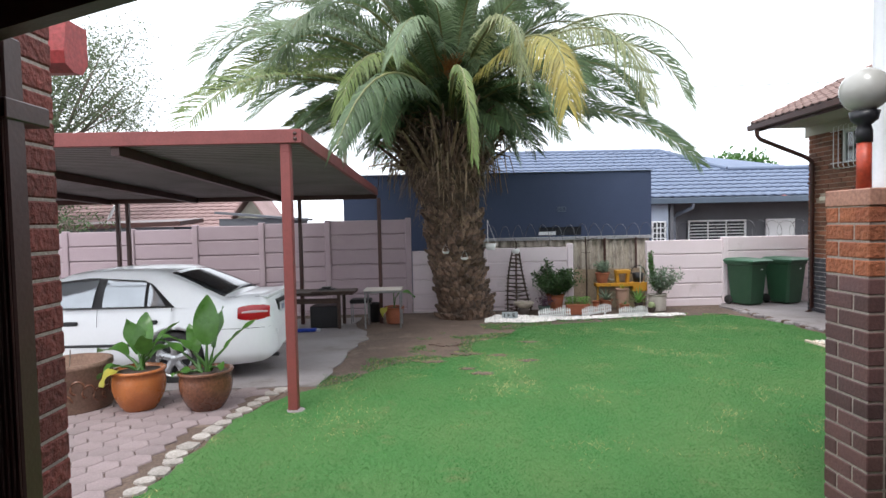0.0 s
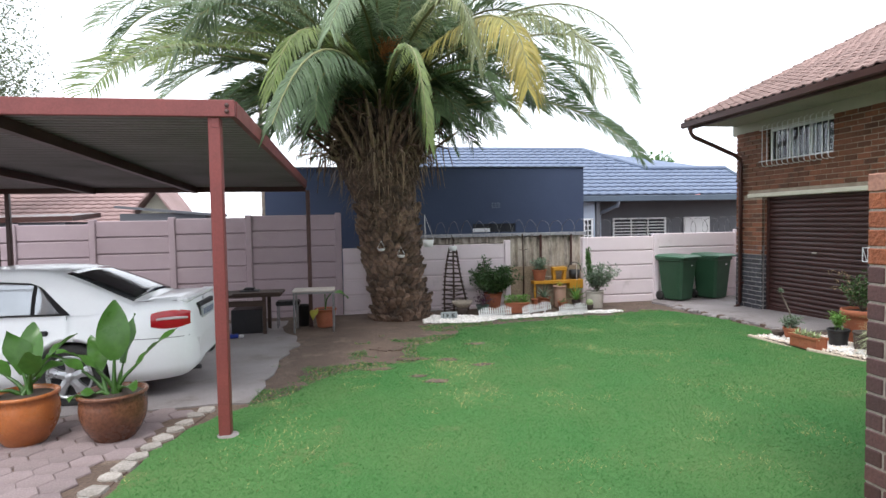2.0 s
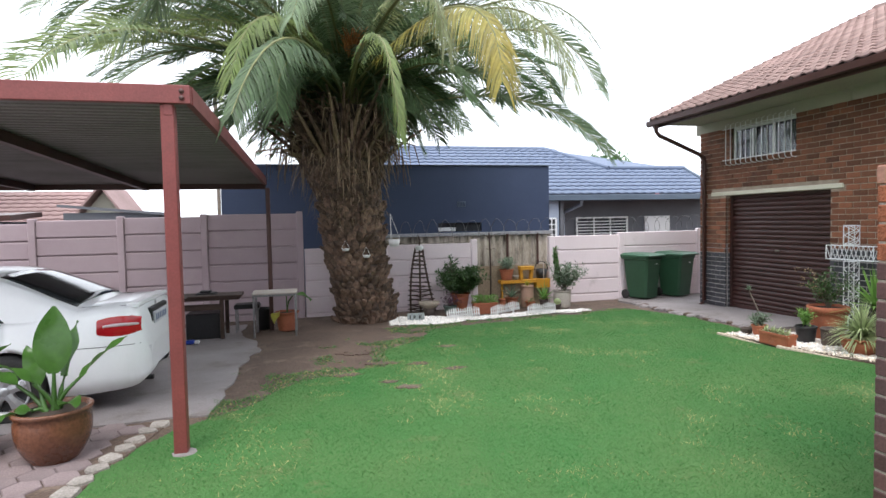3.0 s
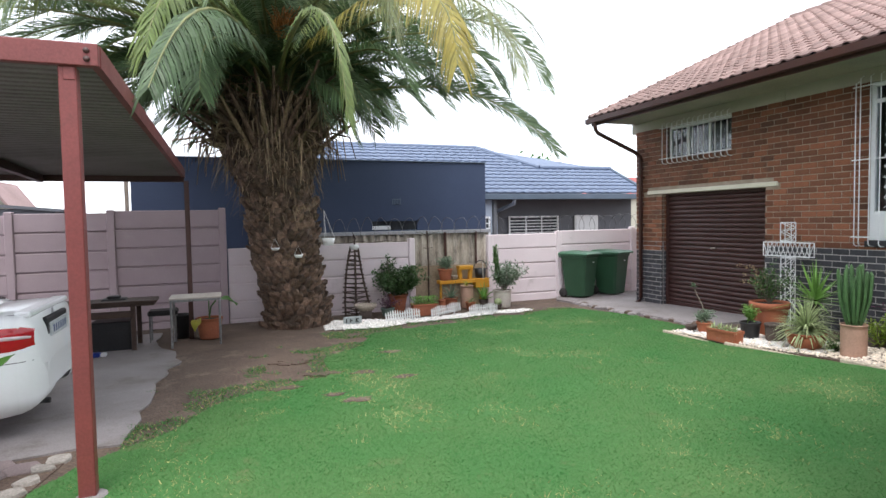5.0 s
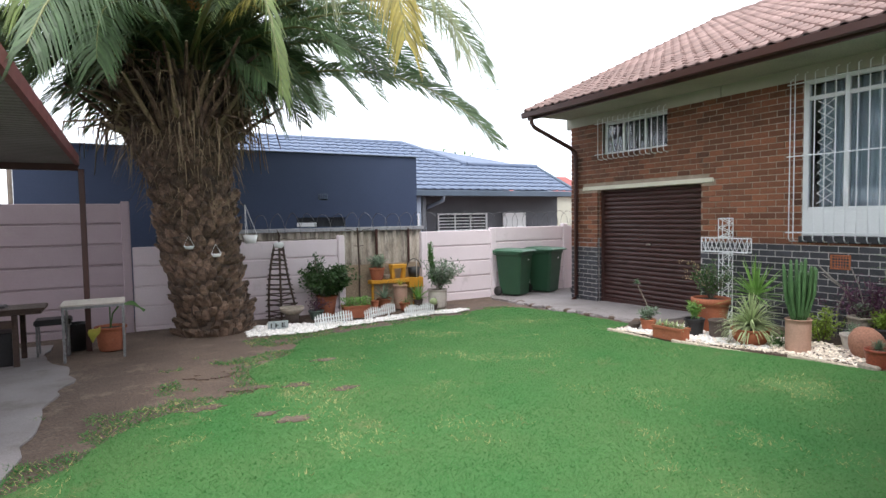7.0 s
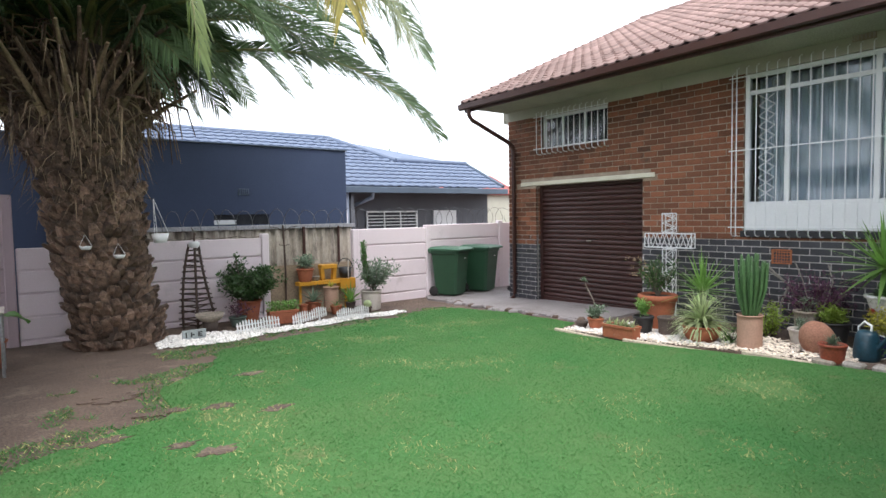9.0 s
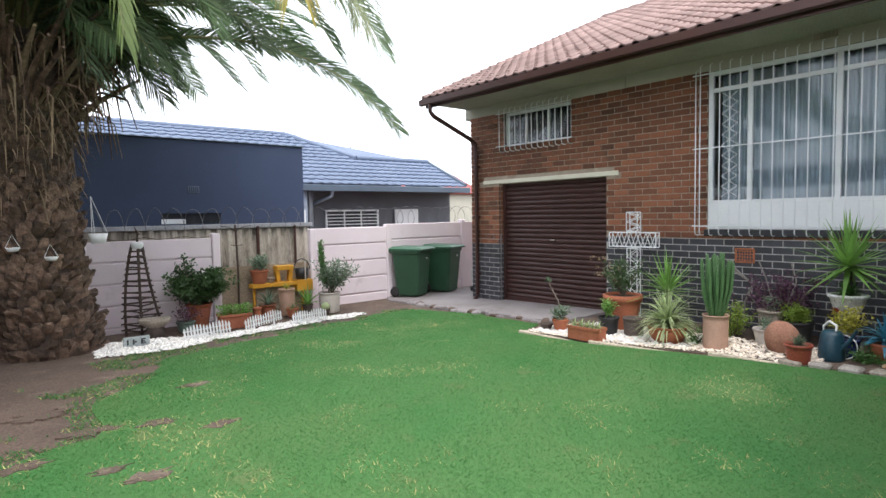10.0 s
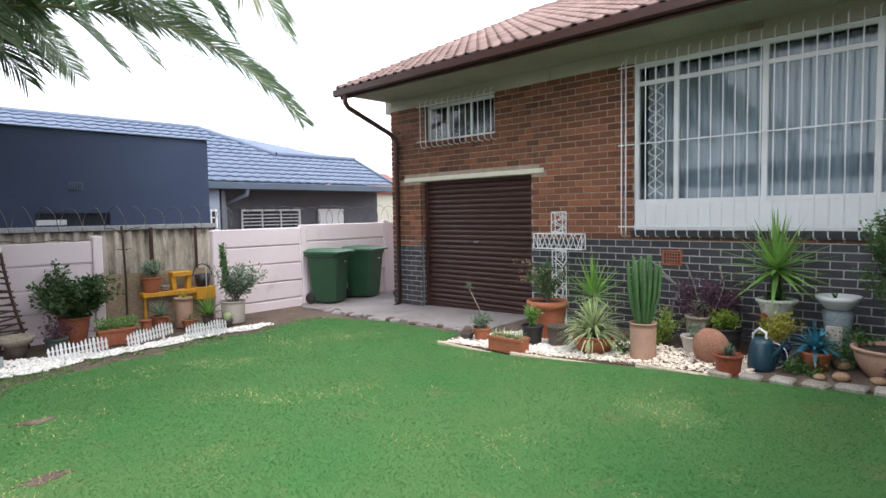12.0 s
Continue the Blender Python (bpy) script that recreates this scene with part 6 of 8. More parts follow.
for k in range(70):
    p = Vector((0.0, 10.75, 4.5)) + Vector((prng.uniform(-.1, .1), prng.uniform(-.1, .1), prng.uniform(-.1, .1)))
    ft.tube([p, p + Vector((prng.uniform(-.25, .25), prng.uniform(-.3, .1), prng.uniform(0.05, 0.35)))], 0.008, 4, caps=False)
tagged(part("fruit_cluster", ft.moved(PO), fruit_mat, palm, "orange fruit stalks"), kind="stuff")
for k, (x, y, z) in enumerate(((0.22, 11.27, 1.02), (-0.15, 11.3, 1.15))):
    hp = thing("hanging_ornament", (x, y, z), "small white ornament hung on the palm trunk", "ornament")
    part("dish", M().lathe([(0.0, -0.05), (0.05, -0.045), (0.075, 0.0), (0.07, 0.0), (0.045, -0.03), (0.0, -0.035)], 16), white_plastic, hp)
    part("string", M().tube([(0.07, 0, 0), (0.0, 0.06, 0.15), (-0.07, 0, 0)], 0.004, 4), white_plastic, hp)
hb = thing("hanging_basket", (0.78, 11.6, 1.22), "white hanging basket pot with wire hangers beside the palm", "plant pot")
part("pot", M().lathe([(0.0, -0.07), (0.085, -0.07), (0.115, 0.06), (0.105, 0.06), (0.08, -0.05), (0.0, -0.05)], 20), white_plastic, hb)
for a in (0, 120, 240):
    part("hanger_wire", M().tube([(0.11 * math.cos(radians(a)), 0.11 * math.sin(radians(a)), 0.06), (-0.05, 0.1, 0.55)], 0.004, 4), white_plastic, hb)
part("hook", M().tube([(-0.05, 0.1, 0.55), (-0.3, 0.25, 0.6)], 0.006, 5), black_trim, hb)

# ---- garden tools: pots, leaves, pebbles ----
terracotta = pbr("terracotta_pot", (0.36, 0.115, 0.055), (0.27, 0.085, 0.045), 4, 50, 0.8, 0.25, speck=0.15, rand=0.12, dirt=(0.3, 0.2, 0.15), dirt_at=0.68)
orange_glaze = pbr("orange_glazed_clay", (0.42, 0.14, 0.04), (0.33, 0.10, 0.035), 3, 50, 0.28, 0.08, speck=0.12)
brown_glaze = pbr("brown_glazed_clay", (0.16, 0.065, 0.035), (0.11, 0.045, 0.028), 3, 40, 0.25, 0.5, speck=0.3)
beige_clay = pbr("beige_clay", (0.44, 0.27, 0.20), (0.38, 0.23, 0.17), 4, 50, 0.8, 0.2, speck=0.1)
pale_clay = pbr("pale_cement_pot", (0.52, 0.47, 0.42), (0.44, 0.39, 0.35), 4, 50, 0.85, 0.25, speck=0.12)
grey_stone = pbr("weathered_stone", (0.33, 0.28, 0.23), (0.23, 0.195, 0.16), 6, 40, 0.95, 0.7, speck=0.3)
brown_clay = pbr("dull_brown_clay", (0.10, 0.075, 0.062), (0.075, 0.055, 0.048), 4, 50, 0.85, 0.3)
potting = pbr("potting_soil", (0.05, 0.035, 0.027), None, 8, 60, 0.95, 0.8)
yellow_paint = pbr("yellow_painted_wood", (0.62, 0.30, 0.02), (0.52, 0.24, 0.02), 4, 50, 0.6, 0.15, speck=0.12)
ply = pbr("brown_board", (0.33, 0.25, 0.175), (0.25, 0.19, 0.13), 2, 50, 0.85, 0.2)
rust = pbr("rusty_iron", (0.075, 0.045, 0.035), (0.05, 0.032, 0.026), 8, 60, 0.85, 0.3)
leaf_green = leafy("green_leaves", (0.06, 0.15, 0.035), (0.09, 0.2, 0.05))
leaf_dark = leafy("dark_green_leaves", (0.045, 0.10, 0.03), (0.07, 0.13, 0.04))
leaf_grey = leafy("grey_green_leaves", (0.15, 0.21, 0.14), (0.20, 0.26, 0.18))
leaf_lime = leafy("lime_green_leaves", (0.26, 0.36, 0.05), (0.20, 0.30, 0.05))
leaf_bright = leafy("bright_green_leaves", (0.20, 0.37, 0.085), (0.14, 0.28, 0.065))
leaf_purple = leafy("purple_leaves", (0.10, 0.035, 0.08), (0.13, 0.045, 0.09))
leaf_big = leafy("broad_glossy_leaves", (0.05, 0.135, 0.024), (0.09, 0.205, 0.04), rough=0.3)
leaf_stripe = leafy("striped_spider_leaves", (0.52, 0.56, 0.34), (0.24, 0.36, 0.13), island=0.5)
leaf_yellow = leafy("yellow_leaves", (0.42, 0.36, 0.05), (0.3, 0.32, 0.05))
cactus_green = pbr("cactus_skin", (0.075, 0.16, 0.055), (0.055, 0.12, 0.045), 4, 40, 0.55, 0.1)
twig_mat = pbr("grey_twigs", (0.20, 0.165, 0.135), (0.13, 0.105, 0.085), 6, 50, 0.9, 0.3)
teal = pbr("teal_painted_leaves", (0.03, 0.16, 0.24), (0.05, 0.22, 0.30), 4, 40, 0.4, 0.05, island=0.3)
navy_plastic = pbr("dark_blue_plastic", (0.012, 0.05, 0.075), None, 3, 40, 0.4, 0.05)
crimson = pbr("red_plastic", (0.42, 0.05, 0.04), None, 3, 40, 0.4, 0.05)
q = random.Random(21)


def pot(name, at, r, h, ma, label, taper=0.72, rim=0.03, bulge=0.0, group="", soil_at=0.03):
    """Round pot with a rolled rim, hollow, filled with soil."""
    t = thing(name, (*at[:2], at[2] if len(at) > 2 else G(*at[:2]) + 0.012), label, "plant pot", group)
    prof = [(0.0, 0.0), (r * taper * 0.96, 0.0), (r * taper, 0.012)]
    for k in range(1, 7):
        u = k / 7
        prof.append((r * (taper + (1 - taper) * u) + bulge * math.sin(math.pi * u), (h - rim) * u))
    prof += [(r * 0.985, h - rim), (r * 1.07, h - rim * 0.9), (r * 1.08, h - 0.006), (r * 1.03, h), (r * 0.95, h - 0.004), (r * 0.9, h - soil_at * 1.6)]
    part("pot", M().lathe(prof, 32), ma, t)
    part("soil", M().lathe([(0.0, h - soil_at + 0.006), (r * 0.5, h - soil_at), (r * 0.93, h - soil_at - 0.004)][::-1], 24), potting, t)
    return t


def blade(m, p, d, ln, w, sag, n=5, fold=0.3):
    """Long tapering strap leaf that arches over."""
    d = d.normalized()
    a = d.cross(Vector((0, 0, 1)))
    a = a.normalized() if a.length > 0.05 else Vector((1, 0, 0))
    base = len(m.v)
    pos = p.copy()
    for i in range(n + 1):
        u = i / n
        ww = w * (0.75 + 0.25 * math.sin(math.pi * min(1, u * 1.6))) * (1 - u ** 2.2) + 0.0006
        m.v += [tuple(pos - a * ww), tuple(pos - Vector((0, 0, ww * fold))), tuple(pos + a * ww)]
        d = (d + Vector((0, 0, -sag / n))).normalized()
        pos = pos + d * (ln / n)
    for i in range(n):
        j = base + 3 * i
        m.f += [(j, j + 1, j + 4, j + 3), (j + 1, j + 2, j + 5, j + 4)]
        m.smooth += [True, True]


def rosette(n, ln, w, sag, lo, hi, c=Vector((0, 0, 0)), rr=q):
    m = M()
    for k in range(n):
        az, el = k * 2.39996 + rr.uniform(-.2, .2), radians(lo + (hi - lo) * ((k + 0.5) / n) + rr.uniform(-6, 6))
        d = Vector((math.cos(az) * math.cos(el), math.sin(az) * math.cos(el), math.sin(el)))
        blade(m, c + d * 0.01, d, ln * rr.uniform(0.8, 1.1), w, sag * rr.uniform(0.7, 1.3))
    return m


def small_leaf(m, p, d, ln, w):
    a = d.cross(Vector((q.uniform(-1, 1), q.uniform(-1, 1), 1))).normalized() * w
    n = len(m.v)
    mid = p + d * ln * 0.45
    m.v += [tuple(p), tuple(mid + a), tuple(p + d * ln), tuple(mid - a)]
    m.f += [(n, n + 1, n + 2), (n, n + 2, n + 3)]
    m.smooth += [False, False]


def shrub_parts(t, stems, ln, ma, leaves=40, ls=0.05, base=Vector((0, 0, 0)), spread=0.7, twigs=True, up=1.0, lw=0.3):
    """Branching stems with small leaves along them."""
    lm, sm = M(), M()
    for k in range(stems):
        az = 2 * math.pi * k / stems + q.uniform(-.5, .5)
        d = Vector((math.cos(az) * spread * q.uniform(0.1, 1), math.sin(az) * spread * q.uniform(0.1, 1), up)).normalized()
        p = base.copy()
        L = ln * q.uniform(0.65, 1.08)
        pts = [p]
        for i in range(6):
            d = (d + Vector((q.uniform(-.22, .22), q.uniform(-.22, .22), q.uniform(-.12, .12)))).normalized()
            p = p + d * L / 6
            pts.append(p)
        if twigs:
            sm.tube(pts, [0.007 * (1 - 0.12 * i) * max(1, ln) for i in range(7)], 4, caps=False)
        for j in range(leaves):
            u = 0.25 + 0.75 * q.random()
            i = min(5, int(u * 6))
            pp = pts[i].lerp(pts[i + 1], u * 6 - i)
            ld = Vector((q.uniform(-1, 1), q.uniform(-1, 1), q.uniform(-0.5, 1))).normalized()
            pp = pp + ld * q.uniform(0, ls * 1.6)
            small_leaf(lm, pp, ld, ls * q.uniform(0.7, 1.3), ls * lw)
    if twigs:
        tagged(part("twig_work", sm, twig_mat, t), kind="stuff")
    tagged(part("foliage", lm, ma, t), kind="stuff")


def pebbles(name, poly, n, ma, label, smin, smax, lift=0.0, seed=4, layers=2):
    r = random.Random(seed)
    xs, ys = [p[0] for p in poly], [p[1] for p in poly]
    base = [(0.5, 0.05, 0), (0.12, 0.5, 0.05), (-0.45, 0.2, 0), (-0.3, -0.42, 0.05), (0.25, -0.45, 0), (0.05, 0.02, 0.42), (0, 0, -0.3)]
    faces = [(0, 1, 5), (1, 2, 5), (2, 3, 5), (3, 4, 5), (4, 0, 5), (1, 0, 6), (2, 1, 6), (3, 2, 6), (4, 3, 6), (0, 4, 6)]
    m = M()
    done = 0
    while done < n:
        x, y = r.uniform(min(xs), max(xs)), r.uniform(min(ys), max(ys))
        if not inside(x, y, poly):
            continue
        s = r.uniform(smin, smax)
        a = r.uniform(0, 6.28)
        ca, sa = math.cos(a), math.sin(a)
        fx, fy, fz = r.uniform(0.75, 1.3), r.uniform(0.7, 1.0), r.uniform(0.5, 0.9)
        z = G(x, y) + lift + r.random() * (layers - 1) * 0.018
        m.add([(x + s * (ca * px * fx - sa * py * fy), y + s * (sa * px * fx + ca * py * fy), z + s * (pz * fz + 0.2) + r.uniform(-.1, .1) * s) for px, py, pz in base], faces)
        done += 1
    return tagged(solid(name, m, ma, label, "pebbles"), kind="stuff")


# ---- bed along the back wall ----
BED_L = ragged([(0.55, 10.95), (1.25, 10.75), (2.1, 10.92), (3.2, 11.12), (4.1, 11.1), (4.68, 11.2), (4.6, 11.5), (3.9, 11.62), (3.2, 11.5), (2.4, 11.35), (1.9, 11.5), (1.2, 11.9), (0.85, 11.9)], 0.15, 0.12)
pebbles("white_pebbles", BED_L, 2700, pebble_white, "bed of bright white pebbles along the back wall", 0.03, 0.07, 0.0, layers=1.4)

ob = thing("garden_obelisk", (1.4, 12.35, G(1.4, 12.35)), "leaning dark twig obelisk trellis by the pink wall", "trellis")
top = Vector((0.02, 0, 1.38))
feet = [Vector((-0.18, 0.1, 0.0)), Vector((-0.02, -0.14, -0.02)), Vector((0.33, 0.06, 0.03))]
mids = [Vector((-0.21, 0.08, 0.75)), Vector((-0.02, -0.12, 0.75)), Vector((0.14, 0.05, 0.7))]
tops = [Vector((-0.07, 0.02, 1.36)), Vector((0.0, -0.03, 1.38)), Vector((0.07, 0.02, 1.36))]
def leg_at(i, u):
    return feet[i] * (1 - u) ** 2 + mids[i] * 2 * u * (1 - u) + tops[i] * u * u
for i in range(3):
    part("leg", M().tube([leg_at(i, k / 8) for k in range(9)], 0.02, 6), rust, ob)
for k in range(14):
    u = 0.06 + k * 0.066
    for i, j in ((0, 1), (1, 2), (2, 0)):
        a, b = leg_at(i, u + q.uniform(-.01, .01)), leg_at(j, u + q.uniform(-.01, .01))
        e = (b - a) * 0.08
        part("rung", M().tube([a - e * 1.6, (a + b) * 0.5 + Vector((0, 0, q.uniform(-.012, .012))), b + e * 1.6], 0.0125, 5), rust, ob)
part("finial", M().tube([(0, 0, 1.36), (0.01, 0, 1.5), (-0.03, 0, 1.62), (0.03, 0, 1.5)], 0.014, 6), rust, ob)
part("tie", M().lathe([(0.06, 1.30), (0.085, 1.33), (0.085, 1.38), (0.05, 1.40)], 12), white_plastic, ob, "pale cord binding")

sd = thing("stone_dish", (1.50, 11.95, G(1.5, 11.95)), "rough stone dish on a dark pot among white pebbles", "bird bath")
part("base", M().lathe([(0.0, 0.0), (0.1, 0.0), (0.12, 0.16), (0.0, 0.16)], 18), brown_clay, sd)
m = M().lathe([(0.0, 0.16), (0.12, 0.16), (0.2, 0.22), (0.215, 0.28), (0.18, 0.27), (0.1, 0.22), (0.0, 0.21)], 22)
m.v = [(x * (1 + 0.1 * noise.noise(Vector((x * 9, y * 9, z * 9)))), y * (1 + 0.1 * noise.noise(Vector((y * 9, x * 9, z)))), z + 0.015 * noise.noise(Vector((x * 12, y * 12, 1)))) for x, y, z in m.v]
part("dish", m, grey_stone, sd)
sg = thing("slate_sign", (1.12, 11.35, G(1.12, 11.35) + 0.02), "small grey plaque with raised marks on the pebbles", "sign")
part("plaque", M().box(-0.16, 0.16, -0.02, 0.02, 0.0, 0.13, 0.006), pbr("plaque_grey", (0.36, 0.40, 0.40), None, 6, 50, 0.8, 0.2), sg)
for x0, x1, z0, z1 in ((-0.12, -0.1, .03, .1), (-0.05, -0.03, .03, .1), (-0.03, 0.0, .055, .075), (0.05, 0.07, .03, .1), (0.07, 0.11, .085, .1), (0.07, 0.1, .055, .07), (0.07, 0.11, .03, .045)):
    part("mark", M().box(x0, x1, -0.025, -0.018, z0, z1, 0.001), black_trim, sg)

t = pot("shrub_pot", (2.27, 12.45), 0.19, 0.36, terracotta, "terracotta pot with a dense dark green jade shrub")
shrub_parts(t, 46, 0.74, leaf_dark, 120, 0.055, Vector((0, 0, 0.32)), 1.15, up=0.75, lw=0.36)
part("tall_shoot", M().tube([(-0.1, 0, 0.5), (-0.18, 0, 0.9), (-0.2, 0, 1.12)], 0.012, 5), twig_mat, t)
m = M()
for k in range(60):
    small_leaf(m, Vector((-0.19 + q.uniform(-.03, .03), q.uniform(-.03, .03), q.uniform(0.75, 1.15))), Vector((q.uniform(-1, 1), q.uniform(-1, 1), 0.6)).normalized(), 0.05, 0.014)
tagged(part("shoot_leaves", m, leaf_dark, t), kind="stuff")
t = pot("shrub_pot", (1.95, 12.05), 0.13, 0.16, pbr("green_glaze", (0.10, 0.14, 0.12), None, 4, 40, 0.4, 0.1), "low dull green pot with trailing reddish leaves")
shrub_parts(t, 10, 0.3, leaf_purple, 26, 0.04, Vector((0, 0, 0.15)), 1.3, up=0.8)

bx = thing("planter_box", (2.60, 11.80, G(2.6, 11.8) + 0.01), "rectangular terracotta planter full of small green leaves", "planter", rz=-6)
def trough(m, l, w, h):
    for a, b, c, d, e, f in ((-l, l, -w, -w + 0.02, 0, h), (-l, l, w - 0.02, w, 0, h), (-l, -l + 0.02, -w + 0.021, w - 0.021, 0, h), (l - 0.02, l, -w + 0.021, w - 0.021, 0, h), (-l + 0.021, l - 0.021, -w + 0.021, w - 0.021, 0, 0.02)):
        m.box(a, b, c, d, e, f, 0.005)
    return m
part("trough", trough(M(), 0.23, 0.11, 0.22), terracotta, bx)
for y in (-0.115, 0.115):
    part("rim", M().box(-0.245, 0.245, y - 0.01, y + 0.01, 0.18, 0.222, 0.005), terracotta, bx)
part("soil", M().box(-0.21, 0.21, -0.09, 0.09, 0.1, 0.19, 0.0), potting, bx)
for k in range(5):
    m = M()
    for j in range(150):
        p = Vector((-0.19 + k * 0.095 + q.uniform(-.07, .07), q.uniform(-.11, .11), 0.19 + q.uniform(0, 0.16)))
        small_leaf(m, p, Vector((q.uniform(-1, 1), q.uniform(-1, 1), q.uniform(0, 1.2))).normalized(), 0.035, 0.012)
    tagged(part("foliage", m, leaf_bright, bx), kind="stuff")


def picket_fence(a, b, tilt):
    a, b = Vector((*a, 0)), Vector((*b, 0))
    ln = (b - a).length
    rz = math.degrees(math.atan2(b.y - a.y, b.x - a.x))
    t = thing("picket_fence", (a.x, a.y, G(a.x, a.y) + 0.01), "short white plastic picket border fence stuck in pebbles", "border fence", "white picket borders", rz=rz)
    t.rotation_euler = (radians(q.uniform(-6, 6)), radians(-tilt), radians(rz))
    n = 15
    for k in range(n):
        x = ln * (k + 0.5) / n
        h = 0.15 + 0.035 * abs(math.sin(math.pi * 2 * k / (n - 1)))
        big = k in (3, 11)
        w = 0.011 if not big else 0.014
        part("picket", M().plate([(x - w, -0.004, -0.05 if big else 0.02), (x + w, -0.004, -0.05 if big else 0.02), (x + w, -0.004, h), (x, -0.004, h + 0.025), (x - w, -0.004, h)], 0.008), white_plastic, t)
    for z in (0.05, 0.115):
        part("rail", M().box(0, ln, 0.004, 0.012, z, z + 0.014, 0.002), white_plastic, t)


picket_fence((1.68, 11.22), (2.32, 11.16), 4)
picket_fence((2.58, 11.32), (3.20, 11.38), 7)
picket_fence((3.30, 11.24), (3.86, 11.16), 3)

solid("leaning_board", M().box(2.78, 4.46, 12.93, 12.955, -0.30, 0.60, 0.004), ply, "brown board filling the gap in the wall", "board")
pl = thing("rusty_pole", (3.08, 12.88, G(3.08, 12.88)), "thin rusty iron pole with wire ends in the bed", "pole")
part("pole", M().tube([(0, 0, -0.1), (0.01, 0, 0.8), (-0.015, 0, 1.62)], 0.017, 6), rust, pl)
for s in (-1, 1):
    part("wire_arm", M().tube([(-0.015, 0, 1.5), (s * 0.12, 0, 1.58), (s * 0.26, 0.0, 1.60)], 0.006, 4), rust, pl)
    part("wire_arm", M().tube([(0, 0, 1.25), (s * 0.1, 0, 1.27)], 0.006, 4), rust, pl)

t = pot("agave_pot", (3.32, 12.2), 0.135, 0.25, terracotta, "terracotta pot with a spiky pale-edged agave")
part("leaves", rosette(30, 0.36, 0.017, 0.5, 5, 75, Vector((0, 0, 0.24))), leaf_grey, t)
t = pot("tall_pot", (3.73, 12.35), 0.135, 0.46, beige_clay, "tall beige cylindrical pot with dry flower stalks", taper=0.95, rim=0.02)
part("leaves", rosette(16, 0.2, 0.012, 0.9, 10, 70, Vector((0, 0, 0.45))), leaf_yellow, t)
t = pot("small_pot", (3.66, 12.0), 0.10, 0.16, terracotta, "small terracotta pot with trailing thin leaves")
part("leaves", rosette(18, 0.24, 0.008, 1.3, 5, 60, Vector((0, 0, 0.15))), leaf_green, t)
t = pot("small_pot", (4.02, 12.15), 0.09, 0.17, brown_clay, "dark small pot with a leafy green plant")
part("leaves", rosette(26, 0.42, 0.02, 1.0, 35, 85, Vector((0, 0, 0.15))), leaf_bright, t)
t = pot("small_pot", (3.05, 12.0), 0.07, 0.24, terracotta, "narrow empty orange clay pot behind the planter")
t = pot("small_pot", (4.15, 11.75), 0.075, 0.1, brown_clay, "tiny dark pot with a round pale cactus")
part("cactus", M().lathe([(0.075 * math.sin(math.pi * k / 10), 0.15 - 0.07 * math.cos(math.pi * k / 10)) for k in range(11)], 14), leaf_stripe, t)

ys = thing("plant_stand", (3.85, 12.72, G(3.85, 12.72)), "yellow painted wooden plant stand with two ledges", "plant stand")
part("top_block", M().box(-0.16, 0.16, -0.09, 0.09, 0.78, 0.86, 0.008), yellow_paint, ys)
for s in (-1, 1):
    part("leg", M().box(-0.035, 0.035, -0.05, 0.05, 0.57, 0.8, 0.005, pose(s * 0.06, 0, 0, 0, s * 5, 0)), yellow_paint, ys)
part("shelf", M().box(-0.158, 0.198, -0.12, 0.08, 0.50, 0.57, 0.006), yellow_paint, ys)
part("shelf_back", M().box(-0.5, 0.4, 0.05, 0.08, 0.0, 0.499, 0.004), ply, ys)
part("front_ledge", M().box(-0.62, -0.16, -0.12, 0.08, 0.50, 0.57, 0.006), yellow_paint, ys)
part("side_box", M().box(0.2, 0.52, -0.12, 0.1, 0.38, 0.58, 0.008), yellow_paint, ys)
part("ledge_leg", M().box(-0.58, -0.54, -0.03, 0.01, 0.0, 0.5, 0.004), yellow_paint, ys)
part("ledge_leg", M().box(0.34, 0.38, -0.03, 0.01, 0.0, 0.38, 0.004), yellow_paint, ys)
t = pot("shelf_pot", (3.40, 12.72, G(3.85, 12.72) + 0.572), 0.15, 0.24, terracotta, "terracotta pot of grey-green succulents on the yellow ledge")
shrub_parts(t, 22, 0.28, leaf_grey, 30, 0.05, Vector((0, 0, 0.22)), 0.9, twigs=False)
t = pot("shelf_pot", (3.60, 12.70, G(3.85, 12.72) + 0.572), 0.07, 0.09, grey_stone, "small grey stone pot on the yellow ledge")
bk = thing("wire_basket", (4.21, 12.72, G(3.85, 12.72) + 0.585), "black round basket with a hoop handle on the yellow box", "basket")
part("basket", M().lathe([(0.0, 0.0), (0.10, 0.0), (0.13, 0.2), (0.12, 0.2), (0.09, 0.02), (0.0, 0.02)], 18), black_trim, bk)
part("hoop", M().tube([(0.16 * math.cos(a), 0, 0.17 + 0.2 * math.sin(a)) for a in [math.pi * k / 14 for k in range(15)]], 0.009, 6), black_trim, bk)
part("handle", M().box(-0.01, 0.01, -0.145, -0.132, -0.02, 0.34, 0.003), pale_clay, bk)

